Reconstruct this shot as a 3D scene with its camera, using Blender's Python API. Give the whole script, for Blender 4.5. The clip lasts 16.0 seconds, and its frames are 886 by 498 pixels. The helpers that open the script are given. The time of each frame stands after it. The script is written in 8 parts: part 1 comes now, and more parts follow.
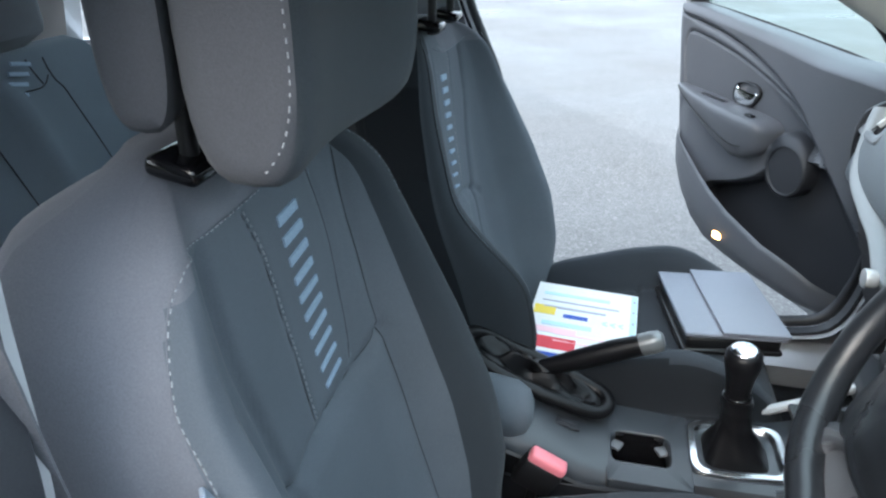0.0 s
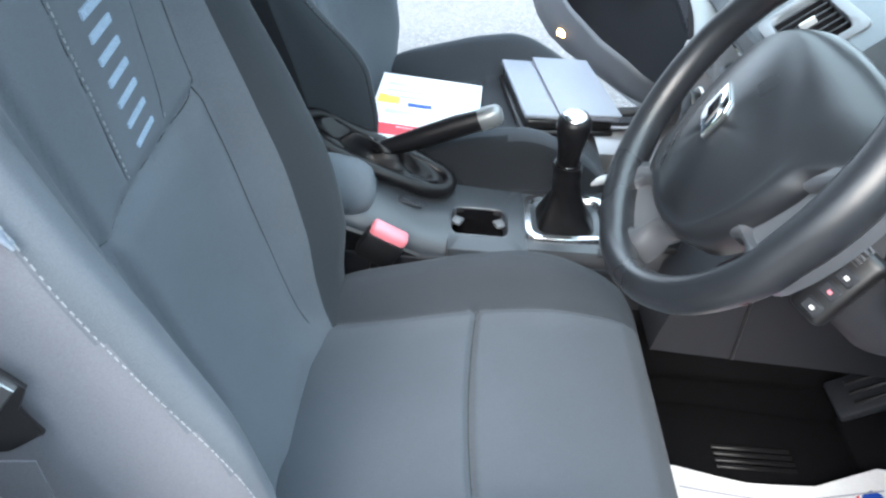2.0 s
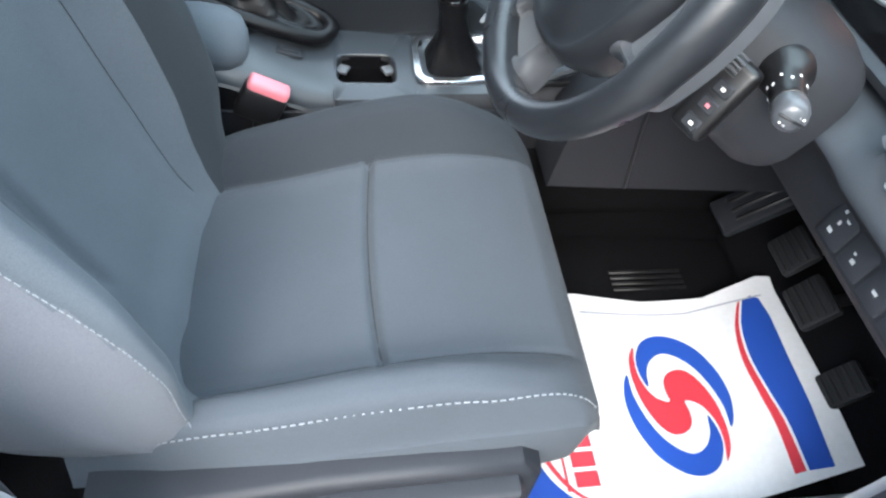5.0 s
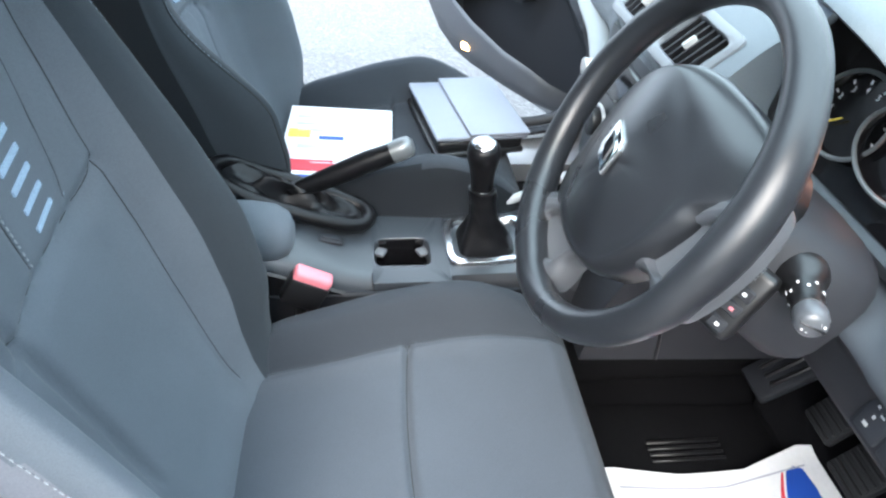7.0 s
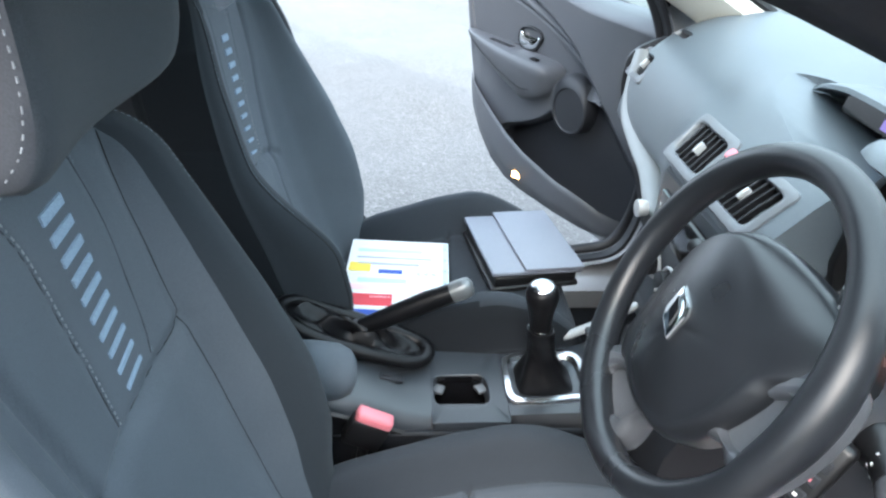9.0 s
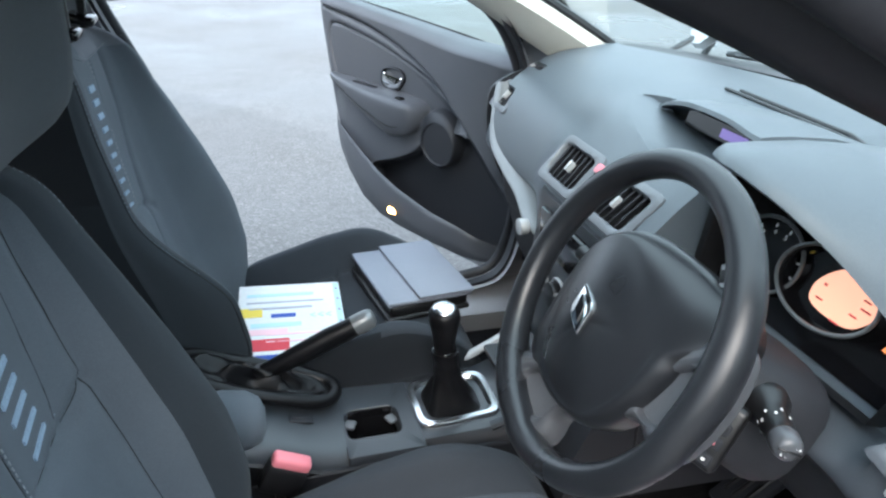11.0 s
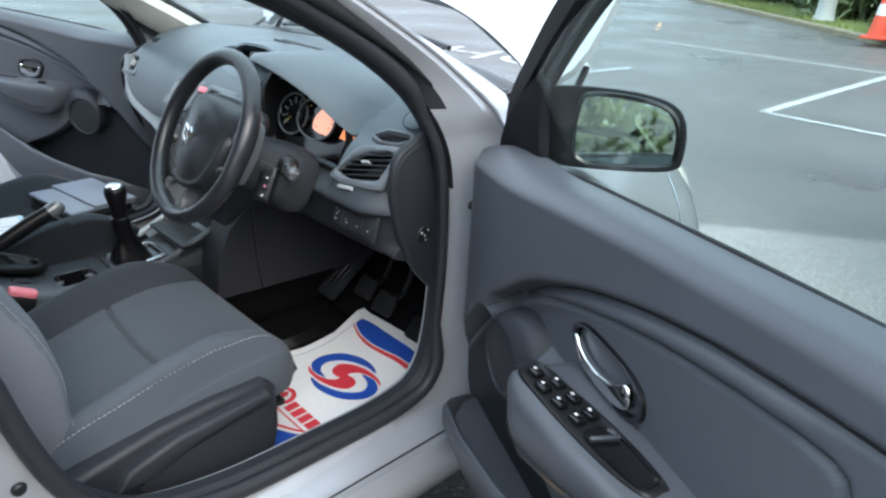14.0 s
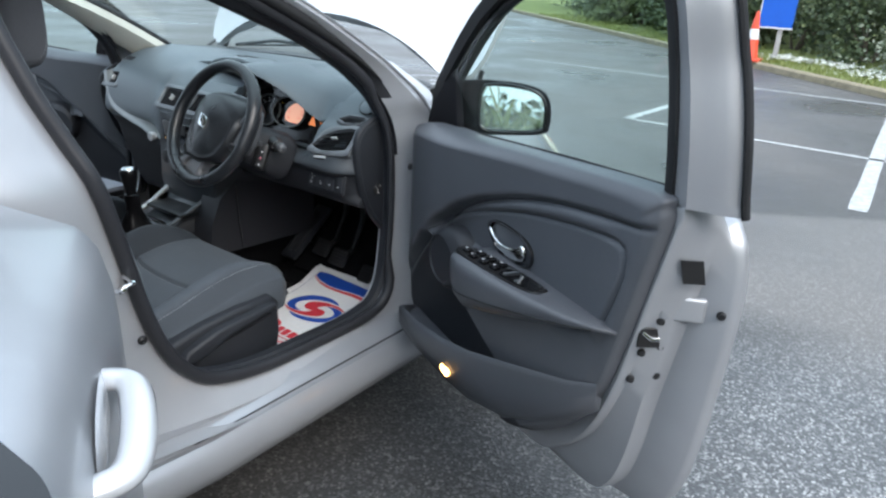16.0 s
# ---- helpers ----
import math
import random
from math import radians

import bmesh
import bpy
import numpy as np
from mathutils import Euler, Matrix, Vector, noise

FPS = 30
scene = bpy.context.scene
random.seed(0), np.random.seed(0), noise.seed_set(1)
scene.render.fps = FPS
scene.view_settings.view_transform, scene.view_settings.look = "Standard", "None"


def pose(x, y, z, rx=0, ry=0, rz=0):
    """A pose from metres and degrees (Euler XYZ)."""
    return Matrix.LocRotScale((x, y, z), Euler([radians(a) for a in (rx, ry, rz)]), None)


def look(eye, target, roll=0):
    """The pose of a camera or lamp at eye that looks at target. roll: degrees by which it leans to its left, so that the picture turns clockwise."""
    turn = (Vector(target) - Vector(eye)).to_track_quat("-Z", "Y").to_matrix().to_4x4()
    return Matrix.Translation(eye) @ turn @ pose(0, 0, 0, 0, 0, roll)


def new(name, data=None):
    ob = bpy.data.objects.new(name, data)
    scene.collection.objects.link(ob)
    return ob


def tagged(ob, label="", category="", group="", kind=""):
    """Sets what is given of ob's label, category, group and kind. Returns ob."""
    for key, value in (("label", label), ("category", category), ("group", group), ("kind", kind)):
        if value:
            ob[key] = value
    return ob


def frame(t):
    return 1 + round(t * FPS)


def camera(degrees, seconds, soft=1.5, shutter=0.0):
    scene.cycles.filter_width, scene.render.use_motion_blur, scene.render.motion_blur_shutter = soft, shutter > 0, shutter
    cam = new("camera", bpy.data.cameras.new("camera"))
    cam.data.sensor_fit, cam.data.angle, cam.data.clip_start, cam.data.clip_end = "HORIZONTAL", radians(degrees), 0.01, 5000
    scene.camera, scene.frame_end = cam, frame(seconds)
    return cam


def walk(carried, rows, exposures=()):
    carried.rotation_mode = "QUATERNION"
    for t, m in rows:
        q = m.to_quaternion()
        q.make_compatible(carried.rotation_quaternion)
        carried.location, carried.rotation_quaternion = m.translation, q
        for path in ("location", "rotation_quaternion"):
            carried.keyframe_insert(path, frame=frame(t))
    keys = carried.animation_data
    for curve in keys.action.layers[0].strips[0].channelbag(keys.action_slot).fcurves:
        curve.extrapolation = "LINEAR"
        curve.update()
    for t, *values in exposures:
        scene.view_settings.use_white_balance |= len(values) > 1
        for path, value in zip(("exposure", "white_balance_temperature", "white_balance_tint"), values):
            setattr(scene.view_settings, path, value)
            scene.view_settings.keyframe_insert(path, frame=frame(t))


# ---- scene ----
cam = camera(65.8, 16.0, soft=2.4)
PATH = [
    (0, (0.094, -0.862, 1.271), (-0.307, 0.885, 0.385), 0.09),
    (0.5, (0.105, -0.867, 1.247), (-0.187, 0.819, 0.211), 2.00),
    (1, (0.115, -0.864, 1.227), (-0.094, 0.773, 0.097), 3.61),
    (1.5, (0.112, -0.864, 1.2), (0.018, 0.728, -0.007), 5.30),
    (2, (0.131, -0.882, 1.187), (0.178, 0.658, -0.088), 6.14),
    (2.5, (0.138, -0.888, 1.17), (0.291, 0.599, -0.159), 7.55),
    (3, (0.137, -0.893, 1.15), (0.394, 0.519, -0.243), 9.00),
    (3.2, (0.135, -0.891, 1.142), (0.428, 0.488, -0.277), 9.73),
    (5.3, (0.163, -0.868, 1.173), (0.472, 0.372, -0.365), 9.31),
    (5.5, (0.164, -0.862, 1.184), (0.459, 0.42, -0.322), 8.07),
    (6, (0.15, -0.861, 1.2), (0.449, 0.522, -0.213), 7.18),
    (6.5, (0.146, -0.86, 1.216), (0.428, 0.604, -0.118), 6.04),
    (7, (0.139, -0.86, 1.231), (0.388, 0.676, -0.026), 4.85),
    (7.5, (0.131, -0.857, 1.251), (0.336, 0.738, 0.063), 3.65),
    (8, (0.123, -0.856, 1.272), (0.288, 0.792, 0.15), 2.87),
    (8.5, (0.118, -0.854, 1.289), (0.249, 0.835, 0.227), 2.30),
    (8.7, (0.116, -0.847, 1.29), (0.239, 0.857, 0.249), 2.12),
    (10.8, (0.068, -0.867, 1.29), (0.439, 0.88, 0.39), 1.63),
    (11, (0.06, -0.873, 1.283), (0.57, 0.844, 0.392), 2.12),
    (11.5, (0.047, -0.962, 1.292), (0.702, 0.721, 0.432), 1.48),
    (12, (0.025, -1.11, 1.289), (0.74, 0.571, 0.475), 2.13),
    (12.5, (-0.028, -1.249, 1.304), (0.718, 0.419, 0.491), 2.57),
    (13, (-0.107, -1.394, 1.311), (0.845, 0.167, 0.5), 1.56),
    (13.5, (-0.154, -1.526, 1.305), (1.0, -0.113, 0.487), 2.12),
    (14, (-0.213, -1.659, 1.289), (1.084, -0.372, 0.476), 2.94),
    (14.5, (-0.298, -1.76, 1.299), (1.075, -0.558, 0.48), 3.44),
    (15, (-0.469, -1.829, 1.317), (0.99, -0.719, 0.518), 3.07),
    (15.5, (-0.623, -1.909, 1.328), (0.898, -0.868, 0.551), 2.71),
    (16, (-0.762, -1.993, 1.324), (0.748, -0.91, 0.584), 3.20),
]
EXPOSURES = [
    (0.0, 1.48), (0.5, 1.72), (1.0, 1.84), (1.5, 2.10), (2.0, 2.22), (3.0, 2.22), (5.5, 2.22), (7.0, 2.34), (7.5, 2.40), (8.0, 2.29), (8.5, 1.99), (8.7, 1.92), (11.0, 1.40), (12.5, 1.15), (13.5, 1.06), (14.5, 0.95), (16.0, 0.68),
]
walk(cam, [(t, look(eye, target, roll)) for t, eye, target, roll in PATH], EXPOSURES)

# ---- sky and sun: a bright overcast day ----
SUN_ELEV, SUN_TURN = 42.0, 200.0
world = bpy.data.worlds.new("overcast_sky")
scene.world = world
world.use_nodes = True
wt = world.node_tree
sky = wt.nodes.new("ShaderNodeTexSky")
sky.sky_type, sky.sun_disc = "NISHITA", False
sky.sun_elevation, sky.sun_rotation = radians(SUN_ELEV), radians(SUN_TURN)
sky.air_density, sky.dust_density, sky.ozone_density = 1.0, 6.0, 1.0
haze = wt.nodes.new("ShaderNodeMix")
haze.data_type = "RGBA"
haze.inputs["Factor"].default_value = 0.72
tcw = wt.nodes.new("ShaderNodeTexCoord")
sepw = wt.nodes.new("ShaderNodeSeparateXYZ")
wt.links.new(tcw.outputs["Generated"], sepw.inputs["Vector"])
rise = wt.nodes.new("ShaderNodeMapRange")
rise.inputs["To Min"].default_value, rise.inputs["To Max"].default_value = 0.62, 1.42
wt.links.new(sepw.outputs["Z"], rise.inputs["Value"])
cloud = wt.nodes.new("ShaderNodeVectorMath")
cloud.operation = "SCALE"
cloud.inputs[0].default_value = (8.2, 9.9, 11.7)
wt.links.new(rise.outputs["Result"], cloud.inputs["Scale"])
wt.links.new(cloud.outputs["Vector"], haze.inputs["B"])
wt.links.new(sky.outputs["Color"], haze.inputs["A"])
wt.links.new(haze.outputs["Result"], wt.nodes["Background"].inputs["Color"])
wt.nodes["Background"].inputs["Strength"].default_value = 0.15
sun = new("sun", bpy.data.lights.new("sun", "SUN"))
sun.data.energy, sun.data.angle, sun.data.color = 1.1, radians(40), (1.0, 0.97, 0.93)
sun.rotation_euler = (radians(90 - SUN_ELEV), 0, radians(180 - SUN_TURN))


# ---- materials ----
def mat(name, color, rough=0.6, metal=0.0, grain=0.0, scale=300.0, vary=0.08, vscale=6.0, bump=0.0, bdist=0.001, spec=0.5,
        sheen=0.0, coat=0.0, emit=None, emit_power=0.0, weave=0.0, rough_vary=0.0):
    m = bpy.data.materials.new(name)
    m.use_nodes = True
    nt = m.node_tree
    b = nt.nodes["Principled BSDF"]
    b.inputs["Roughness"].default_value, b.inputs["Metallic"].default_value = rough, metal
    b.inputs["Specular IOR Level"].default_value = spec
    b.inputs["Sheen Weight"].default_value, b.inputs["Sheen Roughness"].default_value = sheen, 0.5
    b.inputs["Coat Weight"].default_value, b.inputs["Coat Roughness"].default_value = coat, 0.04
    tc = nt.nodes.new("ShaderNodeTexCoord")
    big = nt.nodes.new("ShaderNodeTexNoise")
    big.inputs["Scale"].default_value, big.inputs["Detail"].default_value = vscale, 4
    fine = nt.nodes.new("ShaderNodeTexNoise")
    fine.inputs["Scale"].default_value, fine.inputs["Detail"].default_value = scale, 3
    for n in (big, fine):
        nt.links.new(tc.outputs["Object"], n.inputs["Vector"])
    ramp = nt.nodes.new("ShaderNodeMapRange")
    ramp.inputs["To Min"].default_value, ramp.inputs["To Max"].default_value = 1 - vary * 2, 1 + vary * 2
    nt.links.new(big.outputs["Fac"], ramp.inputs["Value"])
    ramp2 = nt.nodes.new("ShaderNodeMapRange")
    ramp2.inputs["To Min"].default_value, ramp2.inputs["To Max"].default_value = 1 - grain * 2, 1 + grain * 2
    nt.links.new(fine.outputs["Fac"], ramp2.inputs["Value"])
    mul = nt.nodes.new("ShaderNodeMath")
    mul.operation = "MULTIPLY"
    nt.links.new(ramp.outputs["Result"], mul.inputs[0])
    nt.links.new(ramp2.outputs["Result"], mul.inputs[1])
    tint = nt.nodes.new("ShaderNodeVectorMath")
    tint.operation = "SCALE"
    tint.inputs[0].default_value = color
    nt.links.new(mul.outputs["Value"], tint.inputs["Scale"])
    nt.links.new(tint.outputs["Vector"], b.inputs["Base Color"])
    if rough_vary:
        rr = nt.nodes.new("ShaderNodeMapRange")
        rr.inputs["To Min"].default_value, rr.inputs["To Max"].default_value = rough - rough_vary, rough + rough_vary
        nt.links.new(big.outputs["Fac"], rr.inputs["Value"])
        nt.links.new(rr.outputs["Result"], b.inputs["Roughness"])
    if bump:
        bp = nt.nodes.new("ShaderNodeBump")
        bp.inputs["Strength"].default_value, bp.inputs["Distance"].default_value = bump, bdist
        src = fine.outputs["Fac"]
        if weave:
            wv = nt.nodes.new("ShaderNodeTexWave")
            wv.inputs["Scale"].default_value, wv.inputs["Distortion"].default_value = weave, 1.5
            nt.links.new(tc.outputs["Object"], wv.inputs["Vector"])
            add = nt.nodes.new("ShaderNodeMath")
            nt.links.new(wv.outputs["Fac"], add.inputs[0])
            nt.links.new(src, add.inputs[1])
            src = add.outputs["Value"]
        nt.links.new(src, bp.inputs["Height"])
        nt.links.new(bp.outputs["Normal"], b.inputs["Normal"])
    if emit:
        b.inputs["Emission Color"].default_value, b.inputs["Emission Strength"].default_value = (*emit, 1), emit_power
    return m


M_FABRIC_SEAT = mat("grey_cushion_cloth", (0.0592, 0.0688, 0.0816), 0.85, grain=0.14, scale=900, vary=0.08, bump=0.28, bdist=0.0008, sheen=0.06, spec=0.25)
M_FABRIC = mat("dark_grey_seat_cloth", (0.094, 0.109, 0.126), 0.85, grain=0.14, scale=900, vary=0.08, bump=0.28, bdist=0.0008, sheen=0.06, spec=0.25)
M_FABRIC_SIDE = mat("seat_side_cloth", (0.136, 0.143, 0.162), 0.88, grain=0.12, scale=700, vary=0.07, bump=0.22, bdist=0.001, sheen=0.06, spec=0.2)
M_BENCH = mat("blue_grey_bench_cloth", (0.115, 0.140, 0.165), 0.85, grain=0.12, scale=900, vary=0.07, bump=0.25, bdist=0.0008, sheen=0.05, spec=0.2)
M_WING_SHADE = mat("shaded_backrest_wing_cloth", (0.029, 0.035, 0.041), 0.88, grain=0.12, scale=900, vary=0.07, bump=0.25, bdist=0.0008, sheen=0.06, spec=0.2)
M_BOLSTER_SHADE = mat("dark_shaded_bolster_cloth", (0.030, 0.035, 0.042), 0.9, grain=0.12, scale=900, vary=0.06, bump=0.25, bdist=0.0008, sheen=0.04, spec=0.2)
M_SIDE_SHADE = mat("shaded_side_cloth", (0.013, 0.015, 0.018), 0.9, grain=0.12, scale=900, vary=0.06, bump=0.25, bdist=0.0008, spec=0.15)
M_DASH_SHADE = mat("shaded_blue_grey_dash", (0.040, 0.046, 0.054), 0.5, grain=0.12, scale=800, bump=0.4, bdist=0.0007, vary=0.06)
M_SEAM = mat("dark_seam", (0.012, 0.013, 0.014), 0.9, vary=0.05)
M_STITCH = mat("pale_grey_thread", (0.26, 0.28, 0.30), 0.8, grain=0.15)
M_STRIPE = mat("blue_grey_stripe", (0.26, 0.35, 0.45), 0.75, grain=0.25, scale=600, bump=0.3, bdist=0.0005)
M_TAG = mat("woven_tag", (0.22, 0.26, 0.31), 0.8, grain=0.2)
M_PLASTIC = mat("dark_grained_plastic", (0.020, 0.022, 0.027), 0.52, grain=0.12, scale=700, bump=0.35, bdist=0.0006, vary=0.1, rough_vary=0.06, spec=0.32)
M_DASH = mat("blue_grey_soft_dash", (0.078, 0.095, 0.110), 0.40, grain=0.12, scale=800, bump=0.4, bdist=0.0007, vary=0.06, rough_vary=0.05)
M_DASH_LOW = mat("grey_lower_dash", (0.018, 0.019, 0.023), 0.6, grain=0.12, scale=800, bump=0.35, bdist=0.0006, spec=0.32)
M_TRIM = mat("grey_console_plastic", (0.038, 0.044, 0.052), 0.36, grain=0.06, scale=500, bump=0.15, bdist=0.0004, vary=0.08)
M_BLACK = mat("black_plastic", (0.008, 0.008, 0.009), 0.4, vary=0.15)
M_SEAL = mat("grey_black_door_seal", (0.022, 0.023, 0.027), 0.45, grain=0.1, vary=0.1, spec=0.32)
M_CLEAR = mat("clear_lamp_cover", (0.62, 0.62, 0.57), 0.12, vary=0.1, coat=1.0)
M_GLOSS = mat("gloss_black", (0.006, 0.006, 0.007), 0.12, vary=0.05)
M_RUBBER = mat("black_rubber", (0.014, 0.0145, 0.016), 0.7, grain=0.1, vary=0.1, spec=0.32)
M_CARPET = mat("black_carpet", (0.006, 0.006, 0.007), 0.97, grain=0.4, scale=600, bump=0.8, bdist=0.003, spec=0.1)
M_LEATHER = mat("black_leather", (0.006, 0.006, 0.007), 0.36, grain=0.1, scale=250, bump=0.4, bdist=0.001, spec=0.22)
M_SAIL = mat("matt_black_mirror_base", (0.010, 0.010, 0.012), 0.8, grain=0.1, vary=0.1, spec=0.12)
M_WHEEL = mat("worn_steering_leather", (0.015, 0.0165, 0.0195), 0.30, grain=0.12, scale=900, bump=0.25, bdist=0.0005, vary=0.15, vscale=9, rough_vary=0.1)
M_SILVER = mat("silver_paint", (0.50, 0.51, 0.53), 0.32, metal=0.22, grain=0.05, scale=1500, vary=0.02, coat=1.0)
M_JAMB = mat("silver_jamb_paint", (0.35, 0.36, 0.38), 0.36, metal=0.45, grain=0.04, scale=1200, vary=0.05, vscale=9, coat=0.3, rough_vary=0.05)
M_CHROME = mat("satin_chrome", (0.72, 0.73, 0.75), 0.22, metal=1.0, vary=0.03)
M_BRIGHT = mat("polished_chrome", (0.80, 0.81, 0.82), 0.08, metal=1.0, vary=0.02)
M_SPOKE = mat("satin_spoke_plastic", (0.070, 0.074, 0.082), 0.30, grain=0.08, scale=900, vary=0.1, vscale=12, bump=0.15, bdist=0.0004)
M_SCOOP = mat("satin_grey_inlay", (0.11, 0.115, 0.125), 0.30, grain=0.05, vary=0.08, vscale=20)
M_BEZEL = mat("pale_grey_bezel", (0.105, 0.115, 0.128), 0.34, grain=0.08, vary=0.05)
M_SATIN = mat("satin_silver_plastic", (0.42, 0.43, 0.44), 0.4, metal=0.3, vary=0.04)
M_HEAD = mat("headrest_cloth", (0.062, 0.066, 0.075), 0.88, grain=0.12, scale=700, vary=0.07, bump=0.25, bdist=0.001, sheen=0.06, spec=0.2)
M_HEADF = mat("headrest_front_cloth", (0.048, 0.056, 0.064), 0.85, grain=0.25, scale=900, vary=0.06, bump=0.35, bdist=0.0008, sheen=0.06, spec=0.25)
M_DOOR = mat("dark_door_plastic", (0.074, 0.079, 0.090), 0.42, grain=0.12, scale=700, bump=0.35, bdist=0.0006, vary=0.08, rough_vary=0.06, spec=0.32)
M_FRAME = mat("silver_frame_paint", (0.37, 0.38, 0.40), 0.34, metal=0.30, grain=0.04, scale=1200, vary=0.04, vscale=9, coat=0.4, rough_vary=0.05)
M_WEB = mat("grey_belt_webbing", (0.10, 0.105, 0.118), 0.75, grain=0.2, scale=900, bump=0.3, bdist=0.0006, weave=600)
M_STRIP = mat("satin_grey_strip", (0.16, 0.17, 0.175), 0.30, metal=0.35, vary=0.05)
M_RED = mat("red_buckle_plastic", (0.70, 0.20, 0.24), 0.4, vary=0.08)
M_WHITE = mat("white_print", (0.75, 0.75, 0.75), 0.6, vary=0.03)
M_ORANGE = mat("orange_display", (0.8, 0.35, 0.2), 0.3, emit=(1.0, 0.50, 0.36), emit_power=0.42)
M_ORANGE2 = mat("deep_orange_display", (0.8, 0.25, 0.08), 0.3, emit=(1.0, 0.30, 0.10), emit_power=0.36)
M_SCREEN = mat("dim_violet_display", (0.02, 0.02, 0.05), 0.2, emit=(0.25, 0.2, 0.6), emit_power=0.35)
M_LAMP = mat("lit_door_lamp", (0.9, 0.5, 0.2), 0.3, emit=(1.0, 0.52, 0.16), emit_power=9.0)
M_HEADLINER = mat("pale_pillar_trim", (0.50, 0.49, 0.44), 0.8, grain=0.12, scale=600, bump=0.3, bdist=0.0006)
M_PAPERW = mat("white_paper", (0.72, 0.72, 0.72), 0.75, grain=0.04, scale=120, bump=0.2, bdist=0.002, vary=0.04)
M_PRED = mat("print_red", (0.62, 0.035, 0.055), 0.65, vary=0.04)
M_PBLUE = mat("print_blue", (0.010, 0.065, 0.36), 0.65, vary=0.04)
M_PPINK = mat("print_pink", (0.85, 0.55, 0.60), 0.7, vary=0.05)
M_PYEL = mat("print_yellow", (0.80, 0.60, 0.08), 0.7, vary=0.05)
M_PCYAN = mat("print_cyan", (0.45, 0.68, 0.78), 0.7, vary=0.05)
M_PGREY = mat("print_grey", (0.35, 0.36, 0.42), 0.7, vary=0.05)
M_WALLET = mat("grey_vinyl_wallet", (0.19, 0.205, 0.245), 0.55, grain=0.12, scale=500, bump=0.5, bdist=0.0008, vary=0.06)
M_CONE = mat("traffic_cone_orange", (0.80, 0.10, 0.05), 0.5, vary=0.06)
M_SIGNB = mat("sign_blue", (0.010, 0.12, 0.62), 0.4, vary=0.03)
M_POST = mat("grey_post", (0.45, 0.45, 0.44), 0.5, vary=0.1, vscale=12)
M_BARK = mat("bark", (0.13, 0.105, 0.085), 0.9, grain=0.3, scale=30, vary=0.25, bump=0.7, bdist=0.01)
M_TYRE = mat("tyre_rubber", (0.015, 0.015, 0.016), 0.8, grain=0.15)
M_LINE = mat("worn_white_line", (0.40, 0.405, 0.40), 0.75, grain=0.3, scale=60, vary=0.25, vscale=14, bump=0.3, bdist=0.002)
M_PALE = mat("faint_white_line", (0.36, 0.37, 0.38), 0.8, grain=0.35, scale=60, vary=0.4, vscale=10)
M_PINKBOX = mat("faded_pink_paint", (0.30, 0.20, 0.175), 0.85, grain=0.3, scale=50, vary=0.2, vscale=4, bump=0.3, bdist=0.002)
M_KERB = mat("mossy_concrete_kerb", (0.26, 0.22, 0.15), 0.9, grain=0.3, scale=50, vary=0.25, vscale=5, bump=0.5, bdist=0.004)
M_GRASS_SOIL = mat("rough_lawn", (0.15, 0.18, 0.05), 0.95, grain=0.35, scale=40, vary=0.3, vscale=2.5, bump=0.8, bdist=0.02)


def thin_glass(name, color):
    """A flat pane: tinted see-through with a mirror-like gloss that grows at a slant."""
    m = bpy.data.materials.new(name)
    m.use_nodes = True
    nt = m.node_tree
    nt.nodes.remove(nt.nodes["Principled BSDF"])
    clear, gloss = nt.nodes.new("ShaderNodeBsdfTransparent"), nt.nodes.new("ShaderNodeBsdfGlossy")
    clear.inputs["Color"].default_value = (*color, 1)
    gloss.inputs["Roughness"].default_value = 0.0
    slant = nt.nodes.new("ShaderNodeLayerWeight")
    slant.inputs["Blend"].default_value = 0.5
    steep = nt.nodes.new("ShaderNodeMath")
    steep.operation = "POWER"
    steep.inputs[1].default_value = 5.0
    nt.links.new(slant.outputs["Facing"], steep.inputs[0])
    much = nt.nodes.new("ShaderNodeMath")
    much.operation = "MULTIPLY_ADD"
    much.inputs[1].default_value, much.inputs[2].default_value = 0.5, 0.025
    nt.links.new(steep.outputs["Value"], much.inputs[0])
    mix = nt.nodes.new("ShaderNodeMixShader")
    nt.links.new(much.outputs["Value"], mix.inputs["Fac"])
    nt.links.new(clear.outputs["BSDF"], mix.inputs[1])
    nt.links.new(gloss.outputs["BSDF"], mix.inputs[2])
    nt.links.new(mix.outputs["Shader"], nt.nodes["Material Output"].inputs["Surface"])
    return m


G_SIDE = thin_glass("green_side_glass", (0.88, 0.955, 0.94))
G_SCREEN = thin_glass("green_windscreen_glass", (0.93, 0.975, 0.96))
M_MIRROR = mat("mirror_silver", (0.86, 0.88, 0.89), 0.015, metal=1.0, vary=0.0)


def foliage(name, c1, c2, rough=0.6):
    m = bpy.data.materials.new(name)
    m.use_nodes = True
    nt = m.node_tree
    b = nt.nodes["Principled BSDF"]
    b.inputs["Roughness"].default_value = rough
    geo = nt.nodes.new("ShaderNodeNewGeometry")
    mix = nt.nodes.new("ShaderNodeMix")
    mix.data_type = "RGBA"
    mix.inputs["A"].default_value, mix.inputs["B"].default_value = (*c1, 1), (*c2, 1)
    nt.links.new(geo.outputs["Random Per Island"], mix.inputs["Factor"])
    nt.links.new(mix.outputs["Result"], b.inputs["Base Color"])
    return m


